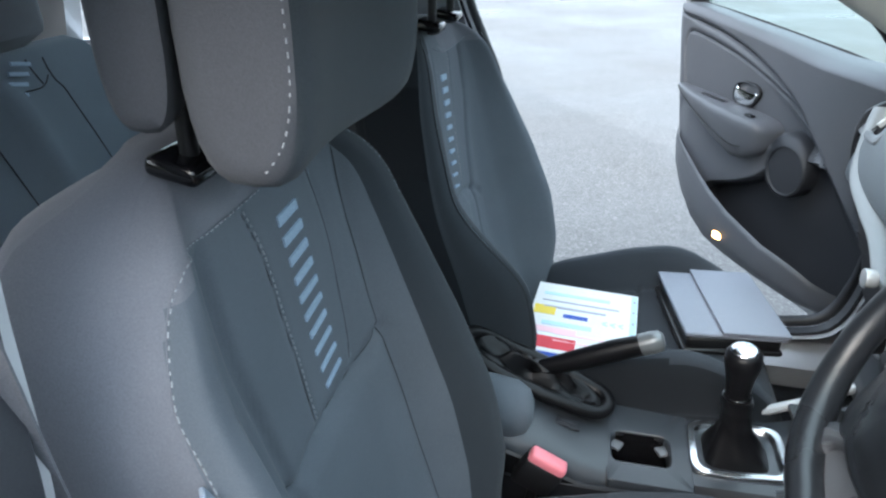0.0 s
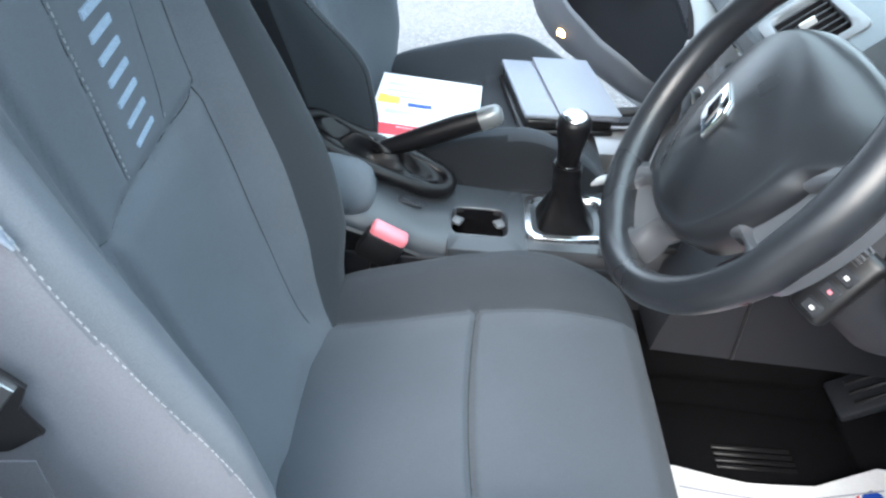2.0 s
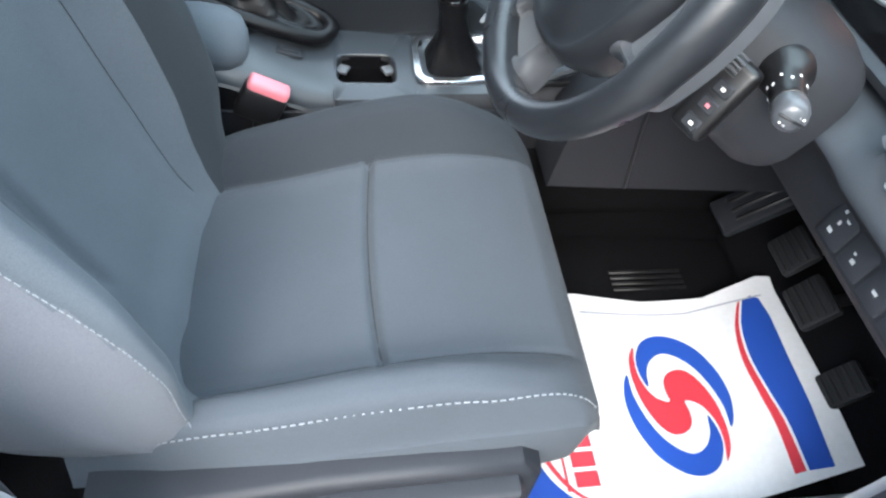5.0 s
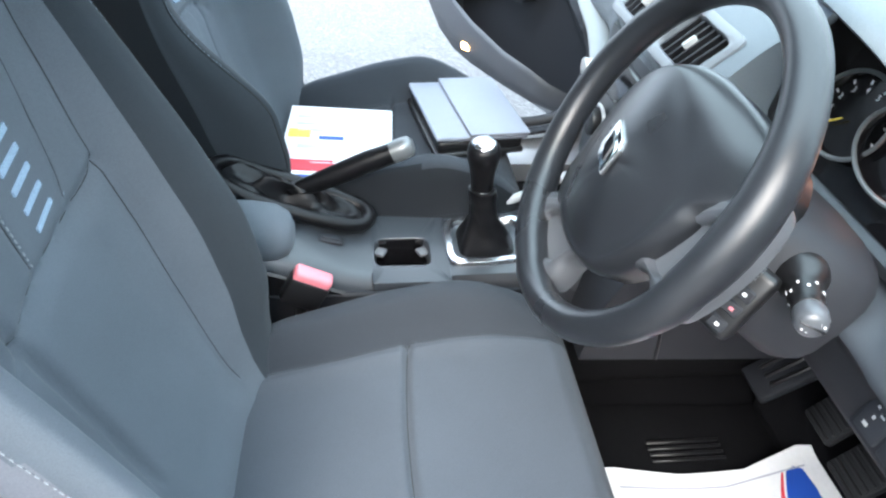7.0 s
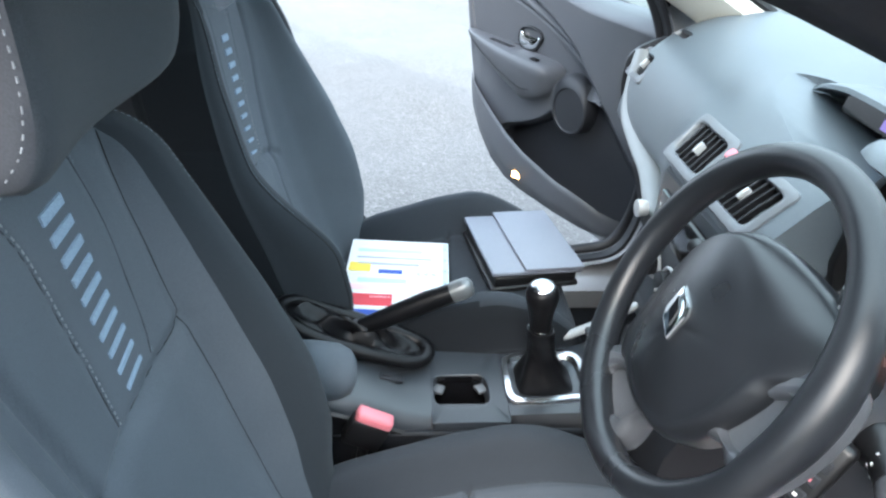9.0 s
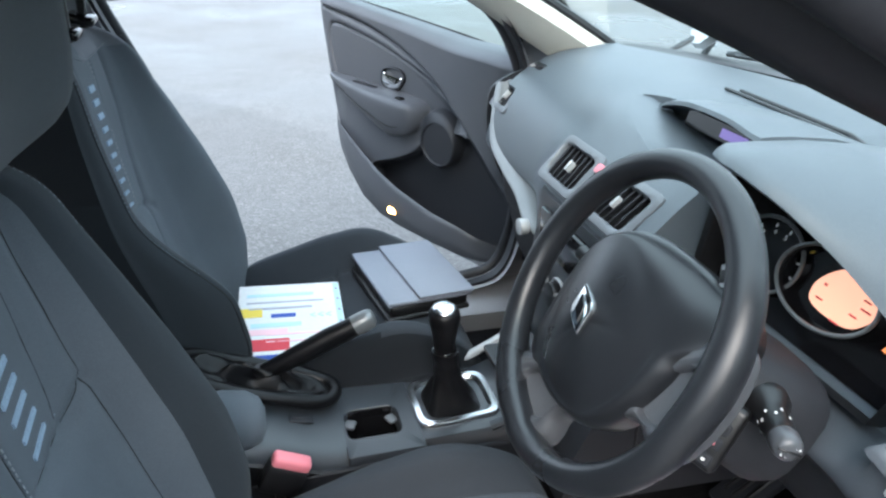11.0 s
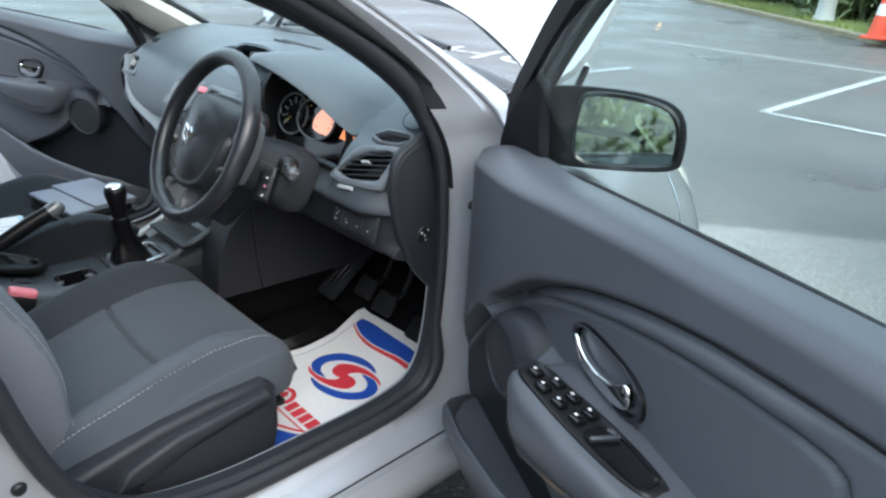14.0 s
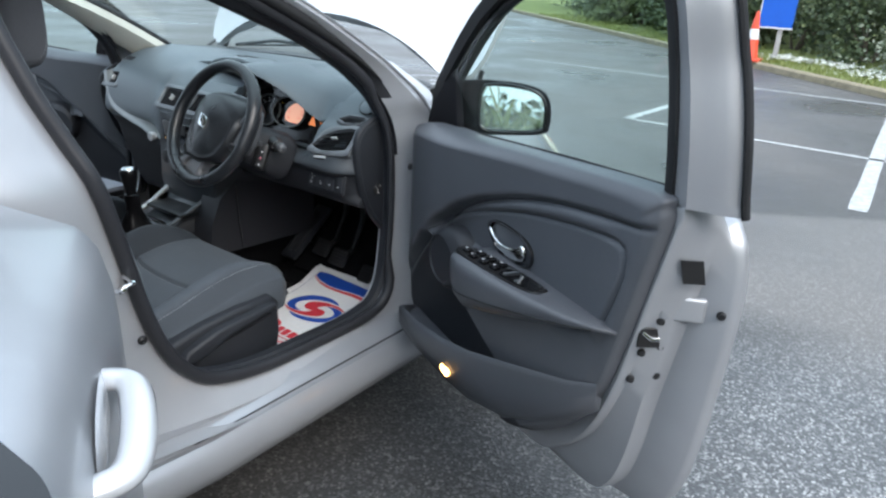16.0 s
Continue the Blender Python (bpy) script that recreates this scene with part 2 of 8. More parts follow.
F_DARK = foliage("dark_green_leaves", (0.026, 0.048, 0.022), (0.12, 0.16, 0.07))
F_SILVER = foliage("grey_green_leaves", (0.13, 0.16, 0.11), (0.32, 0.35, 0.26))
F_PALM = foliage("long_strap_leaves", (0.06, 0.09, 0.03), (0.20, 0.24, 0.10))
F_HEDGE = foliage("bright_hedge_leaves", (0.008, 0.014, 0.005), (0.42, 0.47, 0.20))
F_GRASS = foliage("grass_blades", (0.13, 0.17, 0.035), (0.28, 0.30, 0.09))
F_FLOWER = foliage("white_petals", (0.70, 0.70, 0.66), (0.85, 0.85, 0.80))


def asphalt():
    """Old grey tarmac with pale chippings; glossier where it is wet, and darkened beside the car by wet and painted-in
    shade.
    """
    m = bpy.data.materials.new("tarmac")
    m.use_nodes = True
    nt = m.node_tree
    b = nt.nodes["Principled BSDF"]
    tc = nt.nodes.new("ShaderNodeTexCoord")
    stone = nt.nodes.new("ShaderNodeTexVoronoi")
    stone.inputs["Scale"].default_value = 130
    big = nt.nodes.new("ShaderNodeTexNoise")
    big.inputs["Scale"].default_value, big.inputs["Detail"].default_value = 0.5, 6
    fine = nt.nodes.new("ShaderNodeTexNoise")
    fine.inputs["Scale"].default_value, fine.inputs["Detail"].default_value = 40, 4
    for n in (stone, big, fine):
        nt.links.new(tc.outputs["Object"], n.inputs["Vector"])
    sep = nt.nodes.new("ShaderNodeSeparateColor")
    nt.links.new(stone.outputs["Color"], sep.inputs["Color"])
    ramp = nt.nodes.new("ShaderNodeValToRGB")
    ramp.color_ramp.elements[0].position, ramp.color_ramp.elements[0].color = 0.0, (0.032, 0.034, 0.037, 1)
    ramp.color_ramp.elements[1].position, ramp.color_ramp.elements[1].color = 1.0, (0.34, 0.34, 0.33, 1)
    e = ramp.color_ramp.elements.new(0.62)
    e.color = (0.075, 0.077, 0.081, 1)
    e = ramp.color_ramp.elements.new(0.86)
    e.color = (0.19, 0.193, 0.195, 1)
    nt.links.new(sep.outputs["Red"], ramp.inputs["Fac"])
    mr = nt.nodes.new("ShaderNodeMapRange")
    mr.inputs["From Min"].default_value, mr.inputs["From Max"].default_value = 0.3, 0.7
    mr.inputs["To Min"].default_value, mr.inputs["To Max"].default_value = 0.75, 1.3
    nt.links.new(big.outputs["Fac"], mr.inputs["Value"])
    sc = nt.nodes.new("ShaderNodeVectorMath")
    sc.operation = "SCALE"
    even = nt.nodes.new("ShaderNodeMix")
    even.data_type = "RGBA"
    even.inputs["B"].default_value = (0.100, 0.090, 0.081, 1)
    nt.links.new(ramp.outputs["Color"], even.inputs["A"])
    nt.links.new(even.outputs["Result"], sc.inputs[0])
    # dry and pale on the far side; wet and painted shade darken the driver's side, with a ragged edge
    sx = nt.nodes.new("ShaderNodeSeparateXYZ")
    nt.links.new(tc.outputs["Object"], sx.inputs["Vector"])
    wob = nt.nodes.new("ShaderNodeMath")
    wob.operation = "MULTIPLY_ADD"
    wob.inputs[1].default_value = 2.2
    nt.links.new(big.outputs["Fac"], wob.inputs[0])
    nt.links.new(sx.outputs["Y"], wob.inputs[2])
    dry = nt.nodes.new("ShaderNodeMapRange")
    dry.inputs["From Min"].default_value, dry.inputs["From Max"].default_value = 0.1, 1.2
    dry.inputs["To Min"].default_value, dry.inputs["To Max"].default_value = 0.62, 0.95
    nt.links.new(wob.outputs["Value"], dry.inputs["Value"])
    calm = nt.nodes.new("ShaderNodeMapRange")
    calm.inputs["From Min"].default_value, calm.inputs["From Max"].default_value = 0.1, 1.2
    calm.inputs["To Min"].default_value, calm.inputs["To Max"].default_value = 0.12, 0.55
    nt.links.new(wob.outputs["Value"], calm.inputs["Value"])
    level = nt.nodes.new("ShaderNodeMapRange")
    level.inputs["From Min"].default_value, level.inputs["From Max"].default_value = 1.7, 2.4
    level.inputs["To Min"].default_value, level.inputs["To Max"].default_value = 0.0, 0.72
    nt.links.new(sx.outputs["X"], level.inputs["Value"])
    least = nt.nodes.new("ShaderNodeMath")
    least.operation = "MAXIMUM"
    nt.links.new(calm.outputs["Result"], least.inputs[0])
    nt.links.new(level.outputs["Result"], least.inputs[1])
    nt.links.new(least.outputs["Value"], even.inputs["Factor"])
    # an older, paler surfacing ends on a straight joint ahead of the car; the strip beside the car is wet, with the
    # car's shade painted in
    dot = nt.nodes.new("ShaderNodeVectorMath")
    dot.operation = "DOT_PRODUCT"
    dot.inputs[1].default_value = (0.8, 0.6, 0.0)
    nt.links.new(tc.outputs["Object"], dot.inputs[0])
    rag = nt.nodes.new("ShaderNodeMath")
    rag.operation = "MULTIPLY_ADD"
    rag.inputs[1].default_value = 0.12
    nt.links.new(fine.outputs["Fac"], rag.inputs[0])
    nt.links.new(dot.outputs["Value"], rag.inputs[2])
    near = nt.nodes.new("ShaderNodeMapRange")
    near.inputs["From Min"].default_value, near.inputs["From Max"].default_value = 2.42, 2.48
    near.inputs["To Min"].default_value, near.inputs["To Max"].default_value = 1.0, 0.0
    nt.links.new(rag.outputs["Value"], near.inputs["Value"])
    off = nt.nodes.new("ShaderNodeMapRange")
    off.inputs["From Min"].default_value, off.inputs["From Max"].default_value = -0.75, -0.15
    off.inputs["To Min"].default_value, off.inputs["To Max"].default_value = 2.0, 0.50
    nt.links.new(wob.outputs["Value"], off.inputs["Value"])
    patch = nt.nodes.new("ShaderNodeMix")
    patch.inputs["A"].default_value = 1.0
    nt.links.new(near.outputs["Result"], patch.inputs["Factor"])
    old = nt.nodes.new("ShaderNodeMapRange")
    old.inputs["From Min"].default_value, old.inputs["From Max"].default_value = 0.6, 1.5
    old.inputs["To Min"].default_value, old.inputs["To Max"].default_value = 0.0, 0.30
    nt.links.new(wob.outputs["Value"], old.inputs["Value"])
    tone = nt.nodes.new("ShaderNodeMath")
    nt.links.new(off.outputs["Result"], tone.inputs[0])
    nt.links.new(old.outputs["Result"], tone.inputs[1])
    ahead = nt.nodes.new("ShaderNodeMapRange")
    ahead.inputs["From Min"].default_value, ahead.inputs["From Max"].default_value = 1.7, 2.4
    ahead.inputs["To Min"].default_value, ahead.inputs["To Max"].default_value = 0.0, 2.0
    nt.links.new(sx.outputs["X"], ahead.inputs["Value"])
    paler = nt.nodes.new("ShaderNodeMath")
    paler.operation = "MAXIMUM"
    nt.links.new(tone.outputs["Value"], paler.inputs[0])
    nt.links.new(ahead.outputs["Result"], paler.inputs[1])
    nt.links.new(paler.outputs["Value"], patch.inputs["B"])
    wet_shade = nt.nodes.new("ShaderNodeMath")
    wet_shade.operation = "MULTIPLY"
    nt.links.new(dry.outputs["Result"], wet_shade.inputs[0])
    nt.links.new(patch.outputs["Result"], wet_shade.inputs[1])
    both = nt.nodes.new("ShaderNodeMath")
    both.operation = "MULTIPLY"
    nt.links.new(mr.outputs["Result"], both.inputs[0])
    nt.links.new(wet_shade.outputs["Value"], both.inputs[1])
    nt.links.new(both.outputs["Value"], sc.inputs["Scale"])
    nt.links.new(sc.outputs["Vector"], b.inputs["Base Color"])
    rg = nt.nodes.new("ShaderNodeMapRange")
    rg.inputs["From Min"].default_value, rg.inputs["From Max"].default_value = 0.35, 0.65
    rg.inputs["To Min"].default_value, rg.inputs["To Max"].default_value = 0.24, 0.60
    nt.links.new(big.outputs["Fac"], rg.inputs["Value"])
    nt.links.new(rg.outputs["Result"], b.inputs["Roughness"])
    add = nt.nodes.new("ShaderNodeMath")
    nt.links.new(stone.outputs["Distance"], add.inputs[0])
    nt.links.new(fine.outputs["Fac"], add.inputs[1])
    bp = nt.nodes.new("ShaderNodeBump")
    bp.inputs["Strength"].default_value, bp.inputs["Distance"].default_value = 0.45, 0.005
    nt.links.new(add.outputs["Value"], bp.inputs["Height"])
    nt.links.new(bp.outputs["Normal"], b.inputs["Normal"])
    return m


M_ASPHALT = asphalt()


# ---- modelling helpers ----
def two_tone(ob, material, test):
    """A second material on those faces of a mesh that pass a test of centre and normal."""
    ob.data.materials.append(material)
    for f in ob.data.polygons:
        if test(f.center, f.normal):
            f.material_index = len(ob.data.materials) - 1


def part(name, bm, material, parent=None, label="", smooth=40):
    """Links a bmesh as one mesh object under a thing."""
    bmesh.ops.recalc_face_normals(bm, faces=bm.faces)
    me = bpy.data.meshes.new(name)
    bm.to_mesh(me)
    bm.free()
    me.materials.append(material)
    if smooth:
        me.shade_smooth()
        me.set_sharp_from_angle(angle=radians(smooth))
    ob = new(name, me)
    if parent:
        ob.parent = parent
    if label:
        tagged(ob, label)
    return ob


def thing(name, label, category, at=None, group="", kind=""):
    ob = new(name)
    ob.empty_display_size = 0.05
    if at is not None:
        ob.matrix_world = at
    return tagged(ob, label, category, group, kind)


def loft(rings, caps=True, ring_closed=True, path_closed=False):
    bm = bmesh.new()
    vs = [[bm.verts.new(p) for p in ring] for ring in rings]
    n = len(vs[0])
    pairs = list(zip(vs, vs[1:])) + ([(vs[-1], vs[0])] if path_closed else [])
    for a, b in pairs:
        for i in range(n if ring_closed else n - 1):
            j = (i + 1) % n
            bm.faces.new((a[i], a[j], b[j], b[i]))
    if caps and not path_closed and ring_closed:
        bm.faces.new(vs[0][::-1])
        bm.faces.new(vs[-1])
    return bm


def spline(pts, n, closed=False):
    """Catmull-Rom through points, n samples in all."""
    pts = [Vector(p) for p in pts]
    m = len(pts)
    out = []
    spans = m if closed else m - 1
    for k in range(n):
        s = k / (n if closed else n - 1) * spans
        i = min(int(s), spans - 1)
        f = s - i
        if closed:
            a, b, c, d = pts[(i - 1) % m], pts[i % m], pts[(i + 1) % m], pts[(i + 2) % m]
        else:
            a, b, c, d = pts[max(i - 1, 0)], pts[i], pts[i + 1], pts[min(i + 2, m - 1)]
        out.append(0.5 * ((2 * b) + (c - a) * f + (2 * a - 5 * b + 4 * c - d) * f * f + (3 * b - a - 3 * c + d) * f ** 3))
    return out


def interp(x, table):
    """Smooth table look-up that never overshoots."""
    n = len(table)
    if x <= table[0][0]:
        return table[0][1]
    if x >= table[-1][0]:
        return table[-1][1]
    i = max(k for k in range(n - 1) if table[k][0] <= x)

    def slope(k):
        if k == 0 or k == n - 1:
            return 0.0
        h0, h1 = table[k][0] - table[k - 1][0], table[k + 1][0] - table[k][0]
        d0, d1 = (table[k][1] - table[k - 1][1]) / h0, (table[k + 1][1] - table[k][1]) / h1
        return 0.0 if d0 * d1 <= 0 else 3 * (h0 + h1) / ((2 * h1 + h0) / d0 + (h1 + 2 * h0) / d1)

    (xa, va), (xb, vb) = table[i], table[i + 1]
    h = xb - xa
    f = (x - xa) / h
    return (1 + 2 * f) * (1 - f) ** 2 * va + f * (1 - f) ** 2 * h * slope(i) + f * f * (3 - 2 * f) * vb + f * f * (f - 1) * h * slope(i + 1)


def smooth_step(a, b, x):
    f = min(1.0, max(0.0, (x - a) / (b - a)))
    return f * f * (3 - 2 * f)


def line_gap(x, y, pts):
    """How far a flat point lies from a line of points."""
    best = 9.0
    for (ax, ay), (bx, by) in zip(pts, pts[1:]):
        dx, dy = bx - ax, by - ay
        f = min(1.0, max(0.0, ((x - ax) * dx + (y - ay) * dy) / (dx * dx + dy * dy)))
        best = min(best, math.hypot(x - ax - f * dx, y - ay - f * dy))
    return best


def tube(pts, r, n=8, closed=False, flat=1.0):
    """A round bar along points; r may be a list. flat squeezes it across its second axis."""
    pts = [Vector(p) for p in pts]
    m = len(pts)
    rs = r if isinstance(r, (list, tuple)) else [r] * m
    rings, up = [], None
    for i, p in enumerate(pts):
        a = pts[(i - 1) % m] if closed or i else pts[0]
        b = pts[(i + 1) % m] if closed or i < m - 1 else pts[-1]
        d = (b - a).normalized()
        if up is None:
            up = d.orthogonal().normalized() if abs(d.z) > 0.95 else Vector((0, 0, 1)).cross(d).normalized()
        up = (up - d * up.dot(d)).normalized()
        side = d.cross(up)
        rings.append([p + rs[i] * (math.cos(k / n * math.tau) * up + flat * math.sin(k / n * math.tau) * side) for k in range(n)])
    return loft(rings, path_closed=closed)


def flat_pane(outline, n, thick=0.004):
    """A flat pane: its outline in space, given thickness along n."""
    n = Vector(n).normalized() * thick
    return loft([[Vector(p) for p in outline], [Vector(p) + n for p in outline]])


def rbox(size, bevel=0.005, seg=2, m=None):
    bm = bmesh.new()
    bmesh.ops.create_cube(bm, size=1.0, matrix=Matrix.Diagonal((*size, 1)))
    if bevel:
        bmesh.ops.bevel(bm, geom=list(bm.edges), offset=bevel, segments=seg, profile=0.5, affect="EDGES")
    if m is not None:
        bmesh.ops.transform(bm, matrix=m, verts=bm.verts)
    return bm


def slab(outline, depth, bevel=0.003, m=None, seg=2):
    """An outline in local x, y, raised along local z by depth, with rounded rims."""
    bm = bmesh.new()
    vs = [bm.verts.new((p[0], p[1], 0)) for p in outline]
    f = bm.faces.new(vs)
    got = bmesh.ops.extrude_face_region(bm, geom=[f])
    bmesh.ops.translate(bm, verts=[v for v in got["geom"] if isinstance(v, bmesh.types.BMVert)], vec=(0, 0, depth))
    if bevel:
        rim = [e for e in bm.edges if abs(e.verts[0].co.z - depth) < 1e-6 and abs(e.verts[1].co.z - depth) < 1e-6]
        bmesh.ops.bevel(bm, geom=rim, offset=bevel, segments=seg, profile=0.5, affect="EDGES")
    if m is not None:
        bmesh.ops.transform(bm, matrix=m, verts=bm.verts)
    return bm


def cyl(r, h, n=24, r2=None, bevel=0.0, m=None):
    bm = bmesh.new()
    bmesh.ops.create_cone(bm, cap_ends=True, segments=n, radius1=r, radius2=r if r2 is None else r2, depth=h)
    if bevel:
        rim = [e for e in bm.edges if abs(e.verts[0].co.z - e.verts[1].co.z) < 1e-6]
        bmesh.ops.bevel(bm, geom=rim, offset=bevel, segments=2, profile=0.5, affect="EDGES")
    if m is not None:
        bmesh.ops.transform(bm, matrix=m, verts=bm.verts)
    return bm


def revolve(profile, n=32, m=None):
    """Turns (radius, height) points round the local z axis."""
    rings = [[(r * math.cos(k / n * math.tau), r * math.sin(k / n * math.tau), h) for k in range(n)] for r, h in profile]
    bm = loft(rings, caps=False)
    if profile[0][0] > 1e-5:
        pass
    if m is not None:
        bmesh.ops.transform(bm, matrix=m, verts=bm.verts)
    return bm


def join(*bms):
    """Several pieces of one part as one bmesh."""
    me = bpy.data.meshes.new("tmp")
    out = bmesh.new()
    for b in bms:
        b.to_mesh(me)
        b.free()
        out.from_mesh(me)
    bpy.data.meshes.remove(me)
    return out


def carve(bm, cutters):
    """The solid bm with the cutters taken out of it."""
    obs = []
    for b in (bm, cutters):
        bmesh.ops.recalc_face_normals(b, faces=b.faces)
        me = bpy.data.meshes.new("tmp")
        b.to_mesh(me)
        b.free()
        obs.append(bpy.data.objects.new("tmp", me))
        scene.collection.objects.link(obs[-1])
    cut = obs[0].modifiers.new("cut", "BOOLEAN")
    cut.operation, cut.object, cut.solver = "DIFFERENCE", obs[1], "EXACT"
    dg = bpy.context.evaluated_depsgraph_get()
    me = bpy.data.meshes.new_from_object(obs[0].evaluated_get(dg))
    out = bmesh.new()
    out.from_mesh(me)
    for ob in obs:
        bpy.data.objects.remove(ob)
    bpy.data.meshes.remove(me)
    return out


def frame_at(p, x, y):
    """The pose at p whose local x and y point along those ways."""
    x = Vector(x).normalized()
    z = x.cross(Vector(y)).normalized()
    y = z.cross(x)
    return Matrix(((x.x, y.x, z.x, p[0]), (x.y, y.y, z.y, p[1]), (x.z, y.z, z.z, p[2]), (0, 0, 0, 1)))


def text_bm(body, size, m, depth=0.0006, bold=0.0):
    cu = bpy.data.curves.new("words", "FONT")
    cu.body, cu.size, cu.extrude, cu.offset = body, size, depth, bold
    cu.align_x, cu.align_y, cu.resolution_u = "CENTER", "CENTER", 3
    ob = bpy.data.objects.new("words", cu)
    scene.collection.objects.link(ob)
    dg = bpy.context.evaluated_depsgraph_get()
    me = bpy.data.meshes.new_from_object(ob.evaluated_get(dg))
    bm = bmesh.new()
    bm.from_mesh(me)
    bmesh.ops.transform(bm, matrix=m, verts=bm.verts)
    bpy.data.objects.remove(ob)
    bpy.data.curves.remove(cu)
    bpy.data.meshes.remove(me)
    return bm


def stitches(path, nrm, length=0.0055, gap=0.0035, r=0.0009):
    """A row of small raised stitches along points; nrm: which way they stand off the cloth."""
    bm = bmesh.new()
    nrm = Vector(nrm).normalized()
    pts = [Vector(p) for p in path]
    carry = 0.0
    for a, b in zip(pts, pts[1:]):
        d = b - a
        ln = d.length
        if ln < 1e-6:
            continue
        d.normalize()
        side = d.cross(nrm).normalized() * r
        s = carry
        while s < ln:
            p, q = a + d * s, a + d * min(s + length, ln + length * 0.4)
            top = nrm * r * 1.2
            v = [bm.verts.new(x) for x in (p - side, p + side, q + side, q - side, p + top, q + top)]
            bm.faces.new((v[0], v[4], v[5], v[3]))
            bm.faces.new((v[1], v[2], v[5], v[4]))
            bm.faces.new((v[0], v[1], v[4]))
            bm.faces.new((v[2], v[3], v[5]))
            s += length + gap
        carry = s - ln
    return bm


# ---- ground ----
def ground():
    bm = bmesh.new()
    xs = [-300, -60, -20, -8, -3, 0, 3, 8, 13.0, 20, 60, 300]
    ys = [-300, -60, -20, -8, -3, 0, 3, 8, 20, 60, 300]
    vs = {(x, y): bm.verts.new((x, y, 0)) for x in xs for y in ys}
    for a, b in zip(xs, xs[1:]):
        for c, d in zip(ys, ys[1:]):
            bm.faces.new((vs[a, c], vs[b, c], vs[b, d], vs[a, d]))
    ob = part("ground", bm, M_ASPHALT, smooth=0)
    tagged(ob, "grey worn tarmac car park, dark with wet and painted shade beside the car", "ground", kind="structure")


ground()


# ---- the car's body ----
body = thing("car", "silver hatchback body with open doors and raised bonnet", "car")


def side_y(z):
    """How far out the side of the body stands at a height."""
    return 0.725 - max(0.0, z - 0.92) * 0.36


APERTURE = [(-0.150, 0.92), (-0.115, 0.77), (-0.088, 0.641), (-0.055, 0.538), (-0.005, 0.455), (0.07, 0.392), (0.21, 0.358), (0.39, 0.350), (0.60, 0.352),
            (0.70, 0.395), (0.738, 0.549), (0.742, 0.80), (0.715, 0.945), (0.635, 1.065), (0.505, 1.160), (0.365, 1.236), (0.21, 1.305), (0.0, 1.352), (-0.15, 1.355),
            (-0.235, 1.27), (-0.215, 1.12), (-0.18, 1.01)]
JAMB_OUT = [(-0.33, 0.92), (-0.31, 0.77), (-0.30, 0.641), (-0.29, 0.50), (-0.27, 0.37), (0.0, 0.315), (0.21, 0.30), (0.39, 0.295), (0.62, 0.295),
            (0.80, 0.315), (0.835, 0.549), (0.85, 0.80), (0.835, 0.955), (0.728, 1.072), (0.570, 1.180), (0.425, 1.262), (0.245, 1.340), (0.0, 1.395), (-0.20, 1.375),
            (-0.40, 1.36), (-0.39, 1.12), (-0.35, 1.01)]


